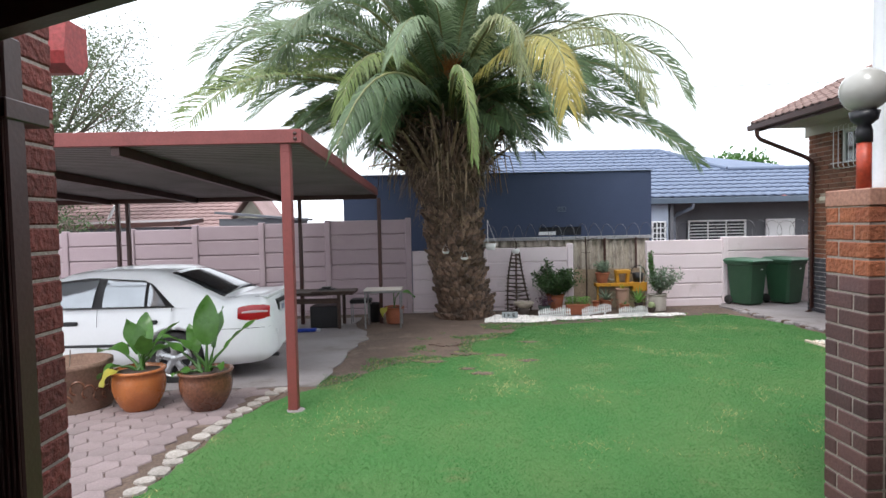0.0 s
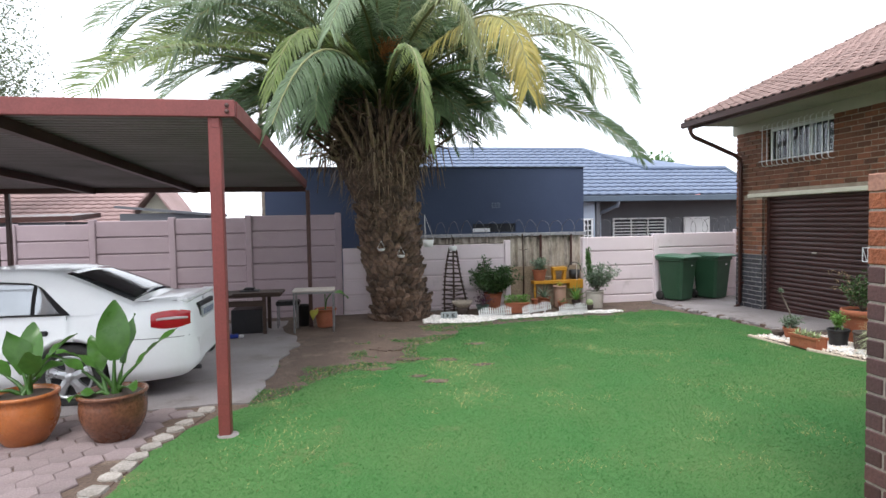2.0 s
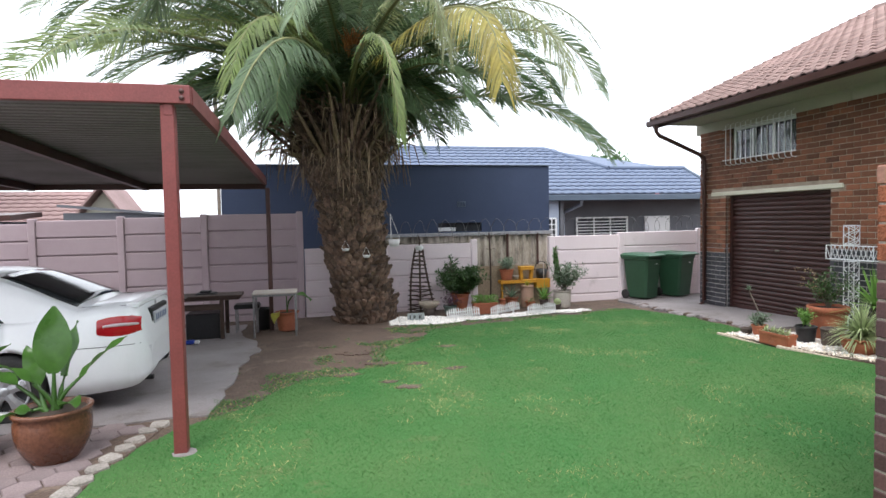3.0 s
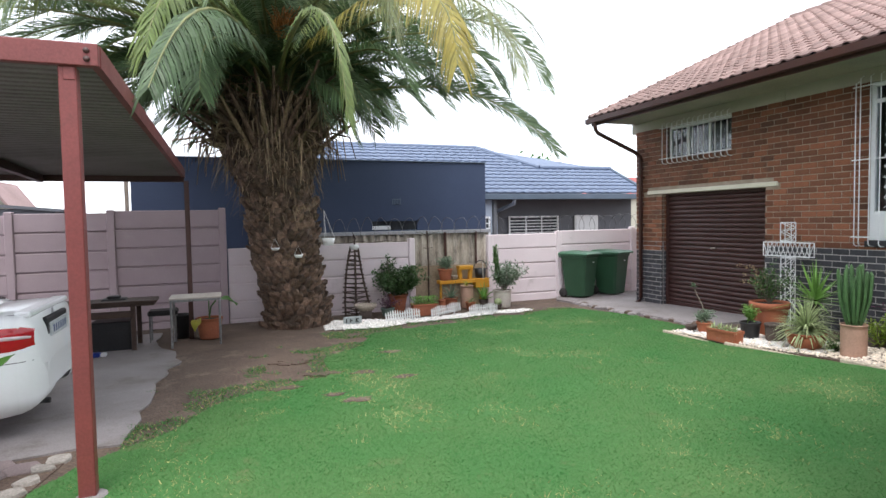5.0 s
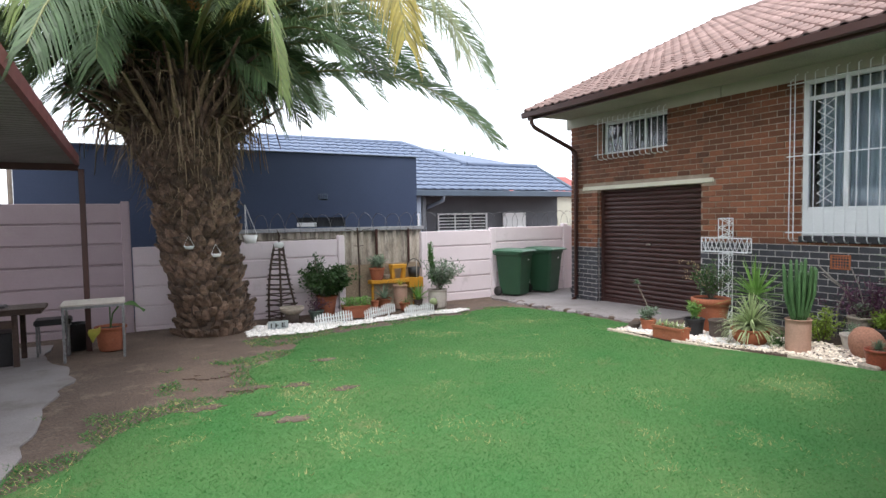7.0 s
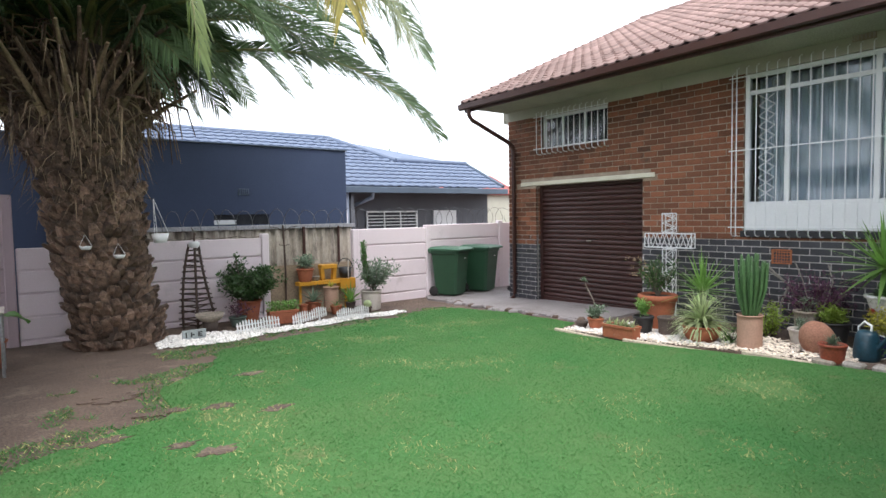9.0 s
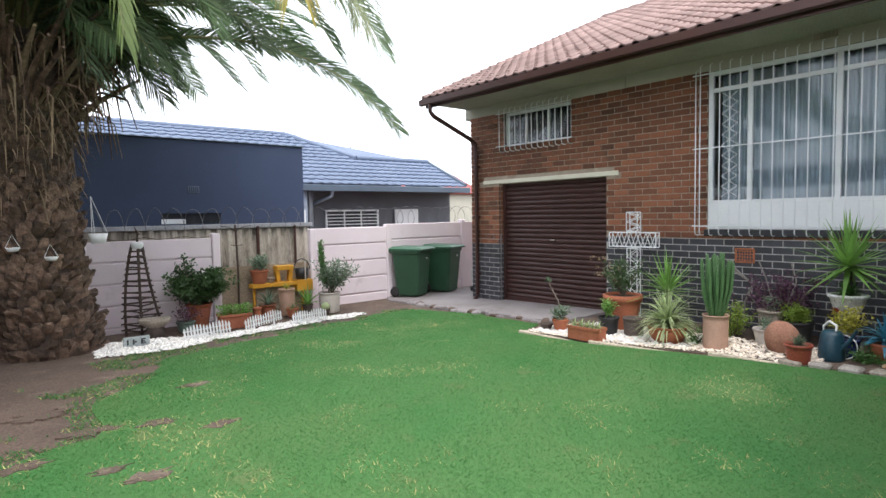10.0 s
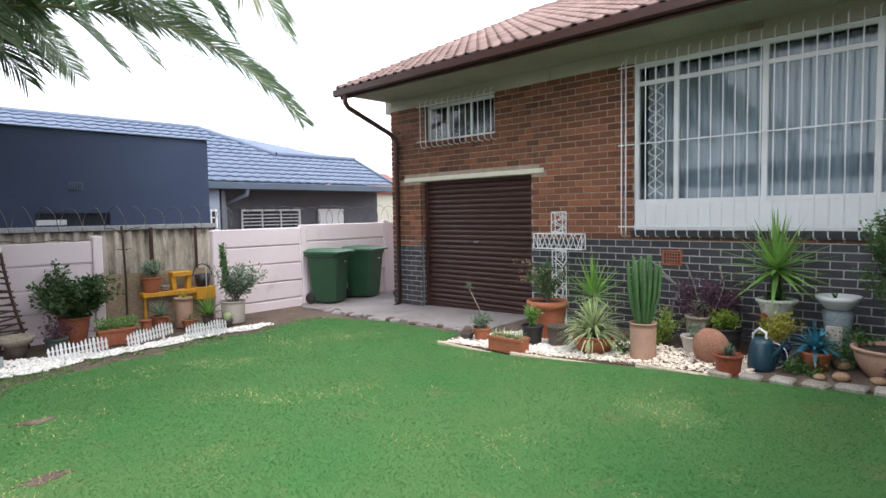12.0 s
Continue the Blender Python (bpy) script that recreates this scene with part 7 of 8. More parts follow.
t = pot("white_pot", (4.37, 12.0), 0.185, 0.36, pale_clay, "pale cement pot with a tall narrow-leaved shrub", taper=0.93, rim=0.02)
shrub_parts(t, 26, 0.62, leaf_grey, 80, 0.06, Vector((0.06, 0, 0.33)), 0.9, lw=0.22)
m, sm = M(), M()
for k in range(5):
    x0, y0 = q.uniform(-.08, .0), q.uniform(-.04, .04)
    sm.tube([(0, 0, 0.34), (x0 - 0.08, y0, 0.8), (x0 - 0.13, y0, 1.28 - k * 0.06)], 0.008, 4)
    for j in range(110):
        u = q.random()
        p = Vector((x0 - 0.05 - 0.08 * u + q.uniform(-.035, .035), y0 + q.uniform(-.035, .035), 0.5 + u * (0.78 - k * 0.06)))
        small_leaf(m, p, Vector((q.uniform(-1, 1), q.uniform(-1, 1), 1.0)).normalized(), 0.06, 0.013)
tagged(part("shoot_foliage", m, leaf_green, t), kind="stuff")
part("shoot_wood", sm, twig_mat, t)

# razor wire coil along the boundary
def coil(name, x0, x1, y, z, r, pitch):
    m = M()
    n = int((x1 - x0) / pitch * 14)
    pts = []
    for k in range(n + 1):
        a = 2 * math.pi * k / 14
        pts.append((x0 + (x1 - x0) * k / n, y + r * math.cos(a), z + r * math.sin(a) * (0.9 + 0.1 * math.sin(k))))
    m.tube(pts, 0.0055, 3, caps=False)
    return solid(name, m, pbr("dull_wire", (0.16, 0.16, 0.17), None, 6, 40, 0.6, 0.0, metal=0.3), "coiled grey razor wire along the top of the wall", "razor wire")
coil("razor_wire", 0.9, 9.0, 13.22, 1.44, 0.21, 0.3)
m = M()
pts = [(1.0 + 0.2 * k, 12.8, 1.18 - 0.05 * abs(math.sin(k * 1.1))) for k in range(9)]
m.tube(pts, 0.005, 4)
solid("garden_wire", m, rust, "loose wire strung along the pink wall", "wire")
oc = thing("overhead_cable", (40, 26, -0.3), "thin overhead cable between two slim poles", "cable")
part("cable", M().tube([(-4.0, 24, 7.2), (2.0, 24, 7.0), (12, 24, 7.2), (26, 25, 7.7), (40, 26, 8.4)], 0.014, 4).moved(pose(-40, -26, 0.3)), black_trim, oc)
part("cable_pole", M().tube([(0, 0, 0), (0, 0, 8.9)], 0.09, 8), twig_mat, oc)
part("cable_pole", M().tube([(-44, -2, 0), (-44, -2, 7.7)], 0.07, 8), twig_mat, oc)
lp = thing("street_lamp", (27, 30, 0.0), "slim grey street lamp far beyond the roofs", "street lamp")
part("pole", M().tube([(0, 0, -0.3), (0, 0, 6.0)], 0.07, 8), grey_wall, lp)
part("arm", M().tube([(0, 0, 6.0), (-0.3, 0, 6.4), (-1.3, 0, 6.7)], 0.05, 6), grey_wall, lp)
part("lamp_head", M().box(-1.9, -1.25, -0.12, 0.12, 6.66, 6.78, 0.03), grey_wall, lp)

# ---- bed below the window ----
BED_R = [(5.10, 8.12), (5.10, 7.0), (5.40, 5.7), (5.50, 4.6), (5.64, 3.8), (5.8, 2.9), (7.06, 2.9), (7.06, 8.0), (6.0, 8.1)]
solid("gravel_bed_soil", M().prism(BED_R, lambda x, y: G(x, y) - 0.03, lambda x, y: G(x, y) + 0.014), soil, "dark soil of the gravel bed by the house", "ground", kind="structure")
pebbles("cream_pebbles", [(5.12, 8.05), (5.12, 7.0), (5.42, 5.7), (5.50, 4.75), (6.3, 4.7), (6.3, 6.2), (6.2, 7.4), (5.8, 8.0)], 5200, pebble_cream, "cream and white pebbles covering the flower bed", 0.02, 0.046, 0.012, 6)
pebbles("white_gravel", [(5.15, 8.0), (5.15, 7.0), (5.45, 6.0), (6.2, 6.0), (6.2, 7.6), (5.7, 7.95)], 1900, pebble_white, "white pebbles covering the flower bed", 0.022, 0.05, 0.02, 7)
ed = thing("bed_edging", (5.5, 4.5, 0), "flat pale stones edging the flower bed", "edging", kind="structure")
for k in range(9):
    y = 4.95 - k * 0.24
    x = 5.50 + 0.18 * max(0, (4.95 - y)) / 1.4
    w, l = q.uniform(0.06, 0.08), q.uniform(0.09, 0.115)
    m = M().box(-w, w, -l, l, -0.03, q.uniform(0.025, 0.042), 0.018)
    m.v = [(a + 0.012 * noise.noise(Vector((a * 9 + k, b * 9, c))), b + 0.012 * noise.noise(Vector((b * 9, a * 9 + k, c))), c) for a, b, c in m.v]
    s = part("edging_stone", m, kerb_stone if k % 3 else grey_stone, ed)
    s.matrix_basis = pose(x - 5.5, y - 4.5, G(x, y) + 0.01, q.uniform(-3, 3), q.uniform(-4, 4), q.uniform(-14, 6))
el = thing("bed_edge_strip", (5.2, 6.5, 0), "thin cream cement edge between lawn and gravel", "edging", kind="structure")
for (x0, y0), (x1, y1) in zip([(5.06, 8.1), (5.07, 7.0), (5.37, 5.7)], [(5.07, 7.0), (5.37, 5.7), (5.46, 4.95)]):
    a = math.atan2(y1 - y0, x1 - x0)
    L = math.hypot(x1 - x0, y1 - y0)
    part("strip", M().box(0, L - 0.01, -0.025, 0.025, -0.03, 0.045, 0.01).moved(pose(x0 - 5.2, y0 - 6.5, G(x0, y0), 0, 1.2, math.degrees(a))), pbr("cream_cement", (0.52, 0.44, 0.34), None, 4, 40, 0.9, 0.3) if "cream_cement" not in bpy.data.materials else bpy.data.materials["cream_cement"], el)

t = pot("succulent_pot", (5.45, 7.72), 0.105, 0.17, terracotta, "small terracotta pot with grey succulents and a leaning stalk")
shrub_parts(t, 14, 0.2, leaf_grey, 28, 0.04, Vector((0, 0, 0.15)), 1.1, twigs=False)
part("stalk", M().tube([(0, 0.0, 0.16), (-0.02, 0.02, 0.4), (-0.04, 0.14, 0.6), (-0.04, 0.17, 0.66)], 0.009, 5), twig_mat, t)
part("head", rosette(22, 0.06, 0.014, 0.2, -10, 80, Vector((-0.04, 0.17, 0.66))), leaf_grey, t)
pot("small_pot", (5.40, 7.92), 0.08, 0.1, brown_clay, "low dark round pot on the gravel edge")
tr = thing("planter_trough", (5.17, 7.10, G(5.17, 7.1) + 0.02), "small rectangular terracotta trough with pale rosettes", "planter", rz=92)
part("trough", trough(M(), 0.22, 0.085, 0.165).box(-0.23, 0.23, -0.095, -0.08, 0.13, 0.168, 0.004).box(-0.23, 0.23, 0.08, 0.095, 0.13, 0.168, 0.004), terracotta, tr)
part("soil", M().box(-0.2, 0.2, -0.065, 0.065, 0.05, 0.15, 0), potting, tr)
for k in range(5):
    part("rosette", rosette(16, 0.10, 0.011, 0.6, 5, 80, Vector((-0.17 + k * 0.085, q.uniform(-.02, .02), 0.15))), leaf_stripe, tr)
t = pot("nursery_pot", (5.60, 7.08), 0.125, 0.24, black_trim, "black plastic nursery pot with a feathery green shoot", taper=0.8)
shrub_parts(t, 12, 0.24, leaf_bright, 60, 0.03, Vector((0, 0, 0.22)), 0.35, twigs=False)
t = pot("terracotta_pot", (6.05, 7.17), 0.235, 0.47, terracotta, "large ribbed terracotta pot with a sparse grey shrub", taper=0.7, rim=0.09)
shrub_parts(t, 20, 0.55, leaf_dark, 44, 0.045, Vector((0, 0, 0.44)), 0.85, lw=0.25)
m = M()
for k in range(12):
    a = Vector((q.uniform(-.2, .0), q.uniform(0.0, .38), q.uniform(0.65, 0.95)))
    for j in range(9):
        small_leaf(m, a + Vector((q.uniform(-.03, .03), q.uniform(-.03, .03), q.uniform(-.03, .03))), Vector((q.uniform(-1, 1), q.uniform(-1, 1), 1)).normalized(), 0.025, 0.01)
tagged(part("dry_blooms", m, dead, t), kind="stuff")
t = pot("brown_pot", (5.72, 6.80), 0.125, 0.24, brown_clay, "plain dark brown clay pot without a plant", taper=0.9)

cr = thing("lattice_cross", (6.66, 7.42, G(6.66, 7.42) + 0.012), "white welded steel lattice cross standing in the bed", "cross")
def lattice(y0, y1, z0, z1, n, along):
    r = 0.008
    for y in (y0, y1):
        part("rod", M().tube([(0, y, z0), (0, y, z1)], r, 5), white_paint, cr)
        part("rod", M().tube([(0.09, y, z0), (0.09, y, z1)], r, 5), white_paint, cr)
    for z in (z0, z1):
        part("rod", M().tube([(0, y0, z), (0, y1, z)], r, 5), white_paint, cr)
        part("rod", M().tube([(0.09, y0, z), (0.09, y1, z)], r, 5), white_paint, cr)
    for k in range(n):
        for x in (0, 0.09):
            if along == "y":
                a, b = y0 + (y1 - y0) * k / n, y0 + (y1 - y0) * (k + 1) / n
                p, s = ((x, a, z0), (x, b, z1)) if k % 2 else ((x, a, z1), (x, b, z0))
            else:
                a, b = z0 + (z1 - z0) * k / n, z0 + (z1 - z0) * (k + 1) / n
                p, s = ((x, y0, a), (x, y1, b)) if k % 2 else ((x, y1, a), (x, y0, b))
            part("brace", M().tube([p, s], 0.006, 4), white_paint, cr)
        part("cross_tie", M().tube([(0, a, z0), (0.09, b, z0)] if along == "y" else [(0, y0, a), (0.09, y0, b)], 0.005, 4), white_paint, cr)
lattice(-0.37, 0.37, 1.06, 1.26, 10, "y")
lattice(-0.085, 0.085, 1.28, 1.55, 4, "z")
lattice(-0.085, 0.075, 0.0, 1.04, 9, "z")

t = pot("yucca_pot", (6.2, 6.62), 0.12, 0.2, brown_clay, "low pot hidden below a bright green yucca")
part("leaves", rosette(62, 0.54, 0.018, 0.3, -5, 86, Vector((0, 0, 0.52))), leaf_bright, t)
part("stem", M().tube([(0, 0, 0.15), (0, 0, 0.56)], 0.04, 8), bark, t)
t = pot("spider_plant_bowl", (5.62, 6.30), 0.205, 0.21, terracotta, "round terracotta bowl overflowing with a striped spider plant", taper=0.6, bulge=0.03)
part("leaves", rosette(260, 0.44, 0.012, 1.35, 8, 88, Vector((0, 0, 0.22))), leaf_stripe, t)
t = pot("cactus_pot", (5.68, 5.77), 0.13, 0.38, beige_clay, "beige cylindrical pot with a clump of upright cactus", taper=0.98, rim=0.012)
for k in range(24):
    a, r = k * 2.4, 0.015 + 0.115 * (k / 24) ** 0.5
    h = q.uniform(0.45, 0.72)
    m = M()
    seg = 10
    bx_, by_ = r * math.cos(a), r * math.sin(a)
    for i, (u, s) in enumerate(((0, 0.6), (0.1, 0.95), (0.5, 1.0), (0.9, 0.95), (0.97, 0.7), (1.0, 0.1))):
        for j in range(seg):
            t_ = 2 * math.pi * j / seg
            rr = 0.021 * s * (1.0 if j % 2 else 0.72)
            m.v.append((bx_ * (1 + 0.35 * u) * (0.5 + 0.5 * min(1, u * 3)) + rr * math.cos(t_), by_ * (1 + 0.35 * u) * (0.5 + 0.5 * min(1, u * 3)) + rr * math.sin(t_), 0.36 + h * u))
    for i in range(5):
        for j in range(seg):
            m.f.append((i * seg + j, i * seg + (j + 1) % seg, (i + 1) * seg + (j + 1) % seg, (i + 1) * seg + j))
            m.smooth.append(False)
    part("cactus_stem", m, cactus_green, t)
t = thing("leafy_shrub", (6.4, 5.9, G(6.4, 5.9)), "loose yellow-green shrub beside the wall", "shrub")
shrub_parts(t, 26, 0.45, leaf_lime, 50, 0.035, Vector((0, 0, 0)), 0.9, up=0.9)
t = thing("leafy_shrub", (5.78, 6.03, G(5.8, 6)), "small low green weed on the gravel", "shrub")
shrub_parts(t, 10, 0.2, leaf_green, 30, 0.03, Vector((0, 0, 0)), 1.2, up=0.7)
t = pot("stacked_pot", (6.2, 5.46), 0.12, 0.19, pale_clay, "pale cement pot standing before another pot", taper=0.7)
shrub_parts(t, 8, 0.12, leaf_grey, 20, 0.03, Vector((0, 0, 0.18)), 0.8, twigs=False)
t = pot("stacked_pot", (6.45, 5.50), 0.13, 0.36, grey_stone, "grey stone pot with small grey leaves", taper=0.8)
shrub_parts(t, 10, 0.2, leaf_grey, 24, 0.03, Vector((0, 0, 0.34)), 0.8)
t = thing("purple_shrub", (6.75, 5.50, G(6.75, 5.5)), "dark purple-leaved shrub with bare grey twigs", "shrub")
shrub_parts(t, 46, 0.78, leaf_purple, 60, 0.05, Vector((0, 0, 0.05)), 0.85, lw=0.22)
part("bare_twig", M().tube([(-0.1, -0.1, 0.4), (-0.12, -0.2, 0.7), (-0.1, -0.14, 0.9)], 0.008, 5), kerb_stone, t)
part("bare_twig", M().tube([(-0.1, 0.05, 0.4), (-0.05, 0.15, 0.7), (-0.1, 0.22, 0.92)], 0.008, 5), kerb_stone, t)
dw = thing("driftwood", (6.8, 5.95, G(6.8, 5.95)), "pale bent dry branch leaning on the plinth", "branch")
part("branch", M().tube([(0, 0, -0.02), (0, -0.02, 0.38), (0.02, -0.1, 0.62), (0.02, 0.05, 0.74), (0.02, 0.22, 0.9)], [0.014, 0.014, 0.016, 0.014, 0.008], 6), kerb_stone, dw)
part("side_branch", M().tube([(0.02, -0.1, 0.62), (0.02, 0.18, 0.80)], [0.012, 0.006], 5), kerb_stone, dw)
part("side_branch", M().tube([(0, -0.01, 0.3), (0.0, 0.22, 0.34)], [0.01, 0.006], 5), kerb_stone, dw)
t = pot("lime_plant_pot", (6.4, 5.22), 0.17, 0.27, black_trim, "dark pot with a dense lime green feathery plant", taper=0.8)
shrub_parts(t, 44, 0.22, leaf_lime, 36, 0.028, Vector((0, 0, 0.24)), 1.2, twigs=False, up=0.9)
cn = thing("clay_dome", (5.95, 5.18, G(5.95, 5.18) + 0.03), "upturned terracotta dome leaning on the pebbles", "garden ornament")
part("dome", M().lathe([(0.165, 0.0), (0.17, 0.02), (0.165, 0.09), (0.14, 0.17), (0.09, 0.235), (0.03, 0.262), (0.0, 0.265)], 26).moved(pose(0, 0, 0.09, -15, -38, 20)), pbr("rusty_clay", (0.34, 0.17, 0.115), (0.26, 0.12, 0.08), 5, 50, 0.85, 0.35), cn)
t = pot("red_pot", (5.56, 4.91), 0.118, 0.19, pbr("red_brown_plastic", (0.26, 0.055, 0.03), None, 4, 40, 0.5, 0.05), "square-looking red-brown pot with a grey round succulent", taper=0.82)
part("leaves", rosette(90, 0.10, 0.008, 0.3, 0, 88, Vector((0, 0, 0.18))), leaf_grey, t)
wc = thing("watering_can", (5.87, 4.72, G(5.87, 4.72) + 0.015), "dark blue plastic watering can with a white handle", "watering can", rz=150)
part("body", M().lathe([(0.0, 0.0), (0.105, 0.0), (0.117, 0.03), (0.115, 0.12), (0.098, 0.25), (0.07, 0.295), (0.0, 0.30)], 24), navy_plastic, wc)
part("handle", M().tube([(0.0, 0.05, 0.285), (0.0, 0.05, 0.35), (0, -0.03, 0.38), (0, -0.10, 0.32), (0, -0.108, 0.18)], 0.012, 8), white_plastic, wc)
part("spout", M().tube([(0.0, 0.08, 0.1), (-0.03, 0.17, 0.22), (-0.05, 0.23, 0.33)], [0.022, 0.018, 0.015], 8), navy_plastic, wc)
t = pot("blue_pot", (6.1, 4.66), 0.12, 0.2, pbr("indigo_glaze", (0.03, 0.04, 0.13), None, 4, 40, 0.25, 0.05), "indigo glazed pot with an orange-tipped yellow-green plant")
shrub_parts(t, 20, 0.34, leaf_yellow, 34, 0.035, Vector((0, 0, 0.18)), 0.7, twigs=False)
part("hoop", M().tube([(-0.1, 0.12 * math.cos(a), 0.12 + 0.12 * math.sin(a)) for a in [math.pi * k / 10 for k in range(21)]], 0.006, 5), white_plastic, t)
t = thing("red_flower", (6.35, 4.82, G(6.35, 4.82)), "red flower head on a green stalk", "flower")
part("stalk", M().tube([(0, 0, 0), (0, 0, 0.42)], 0.008, 5), leaf_green, t)
part("bloom", rosette(22, 0.07, 0.02, 0.4, -10, 80, Vector((0, 0, 0.42))), crimson, t)
cast_white = pbr("weathered_white_cement", (0.62, 0.62, 0.60), (0.48, 0.48, 0.46), 5, 50, 0.8, 0.3, dirt=(0.3, 0.3, 0.27), dirt_at=0.62)
ur = thing("pedestal_urn", (6.45, 4.75, G(6.45, 4.75) + 0.014), "white pedestal bowl planted with a tall spiky yucca", "planter")
part("pedestal", M().lathe([(0.0, 0.0), (0.14, 0.0), (0.14, 0.04), (0.07, 0.09), (0.06, 0.3), (0.09, 0.38), (0.0, 0.38)], 24), grey_stone, ur)
part("bowl", M().lathe([(0.0, 0.375), (0.085, 0.375), (0.135, 0.45), (0.16, 0.54), (0.185, 0.56), (0.19, 0.585), (0.165, 0.59), (0.14, 0.56), (0.0, 0.55)], 28), cast_white, ur)
part("trunk", M().tube([(0, 0, 0.55), (0.0, 0.0, 0.86)], 0.035, 8), bark, ur)
part("leaves", rosette(78, 0.57, 0.027, 0.22, -35, 86, Vector((0, 0, 0.88))), leaf_bright, ur)
part("underplanting", rosette(70, 0.2, 0.018, 1.0, 10, 80, Vector((0, 0, 0.56))), leaf_green, ur)
tl = thing("teal_leaf_ornament", (6.1, 4.34, G(6.1, 4.34) + 0.014), "teal painted leafy ornament in a clay pot", "garden ornament")
part("pot", M().lathe([(0.0, 0.0), (0.09, 0.0), (0.13, 0.16), (0.14, 0.18), (0.12, 0.18), (0.0, 0.15)], 20), terracotta, tl)
part("leaves", rosette(46, 0.26, 0.028, 1.1, 10, 88, Vector((0, 0, 0.2))), teal, tl)
bb = thing("bird_bath", (6.72, 4.28, G(6.72, 4.28) - 0.045), "grey bird bath with a white shallow bowl", "bird bath")
part("column", M().lathe([(0.0, 0.0), (0.17, 0.0), (0.16, 0.05), (0.09, 0.1), (0.105, 0.32), (0.14, 0.52), (0.0, 0.54)], 24), pbr("blue_grey_cement", (0.22, 0.26, 0.29), None, 4, 40, 0.8, 0.3), bb)
part("bowl", M().lathe([(0.0, 0.54), (0.11, 0.545), (0.17, 0.62), (0.19, 0.635), (0.198, 0.672), (0.17, 0.668), (0.12, 0.63), (0.0, 0.61)], 28), white_paint, bb)
part("plaque", M().box(-0.19, -0.165, -0.07, 0.07, 0.12, 0.4, 0.006), pale_clay, bb)
part("sprig", rosette(8, 0.12, 0.008, 0.5, 30, 85, Vector((0, 0.03, 0.63))), leaf_green, bb)
t = thing("hedge_shrub", (6.6, 3.62, G(6.6, 3.62)), "tall narrow clipped green shrub by the house wall", "shrub")
shrub_parts(t, 130, 1.36, leaf_green, 190, 0.036, Vector((0, 0, 0.0)), 0.12, up=1.0, lw=0.36)
t = thing("leafy_shrub", (6.35, 4.12, G(6.35, 4.12)), "low green leafy plants under the bird bath", "shrub")
shrub_parts(t, 24, 0.42, leaf_green, 46, 0.04, Vector((0, 0, 0)), 1.1, up=0.8)
t = thing("leafy_shrub", (5.95, 4.42, G(5.95, 4.42)), "low green ground cover behind the edging stones", "shrub")
shrub_parts(t, 22, 0.22, leaf_green, 30, 0.03, Vector((0, 0, 0)), 1.6, up=0.6, twigs=False)
t = pot("clay_bowl", (6.2, 3.82), 0.26, 0.26, beige_clay, "wide pinkish clay bowl at the foot of the shrub", taper=0.6, bulge=0.02)
for k, (x, y, s) in enumerate(((6.35, 4.35, 0.1), (6.3, 4.16, 0.085), (5.85, 4.1, 0.07), (5.9, 3.85, 0.06), (5.8, 4.25, 0.05))):
    m = M().lathe([(s * math.sin(math.pi * i / 8), s * 0.6 * (1 - math.cos(math.pi * i / 8))) for i in range(9)], 12)
    m.v = [(a * (1 + 0.3 * noise.noise(Vector((a * 14 + k, b * 14, c * 14)))), b * (1 + 0.3 * noise.noise(Vector((b * 14, a * 14 + k, c * 14)))), c) for a, b, c in m.v]
    rk = solid("rock", m, pbr("tan_rock", (0.34, 0.22, 0.13), (0.26, 0.17, 0.1), 8, 40, 0.9, 0.6) if k == 0 else bpy.data.materials["tan_rock"], "rounded tan garden rock in the bed", "rock", "rocks in the bed")
    rk.matrix_basis = pose(x, y, G(x, y) + 0.005)
ht = thing("hose_tray", (6.02, 3.62, G(6, 3.6) + 0.02), "dark metal tray lying at the bed's edge", "tray")
part("tray", M().box(-0.1, 0.1, -0.2, 0.2, 0.06, 0.08, 0.006).box(-0.1, 0.1, -0.2, 0.2, 0.10, 0.115, 0.006), black_trim, ht)
part("foot", M().box(-0.08, 0.08, -0.18, 0.18, 0.0, 0.062, 0.004), black_trim, ht)

# ---- pots by the car, benches under the carport ----
def big_leaf(m, p, d, ln, w, curl):
    """Broad oval leaf with a midrib fold."""
    d = d.normalized()
    a = d.cross(Vector((0, 0, 1))).normalized()
    base = len(m.v)
    n = 8
    pos = p.copy()
    for i in range(n + 1):
        u = i / n
        ww = w * math.sin(math.pi * (0.04 + 0.94 * u) ** 0.85) + 0.003
        up = a.cross(d).normalized()
        wav = 0.02 * math.sin(u * 9 + p.x * 40)
        m.v += [tuple(pos - a * ww + up * (ww * 0.28 + wav)), tuple(pos), tuple(pos + a * ww + up * (ww * 0.28 - wav))]
        d = (d + Vector((0, 0, -curl / n))).normalized()
        pos = pos + d * ln / n
    for i in range(n):
        j = base + 3 * i
        m.f += [(j, j + 1, j + 4, j + 3), (j + 1, j + 2, j + 5, j + 4)]
        m.smooth += [True, True]


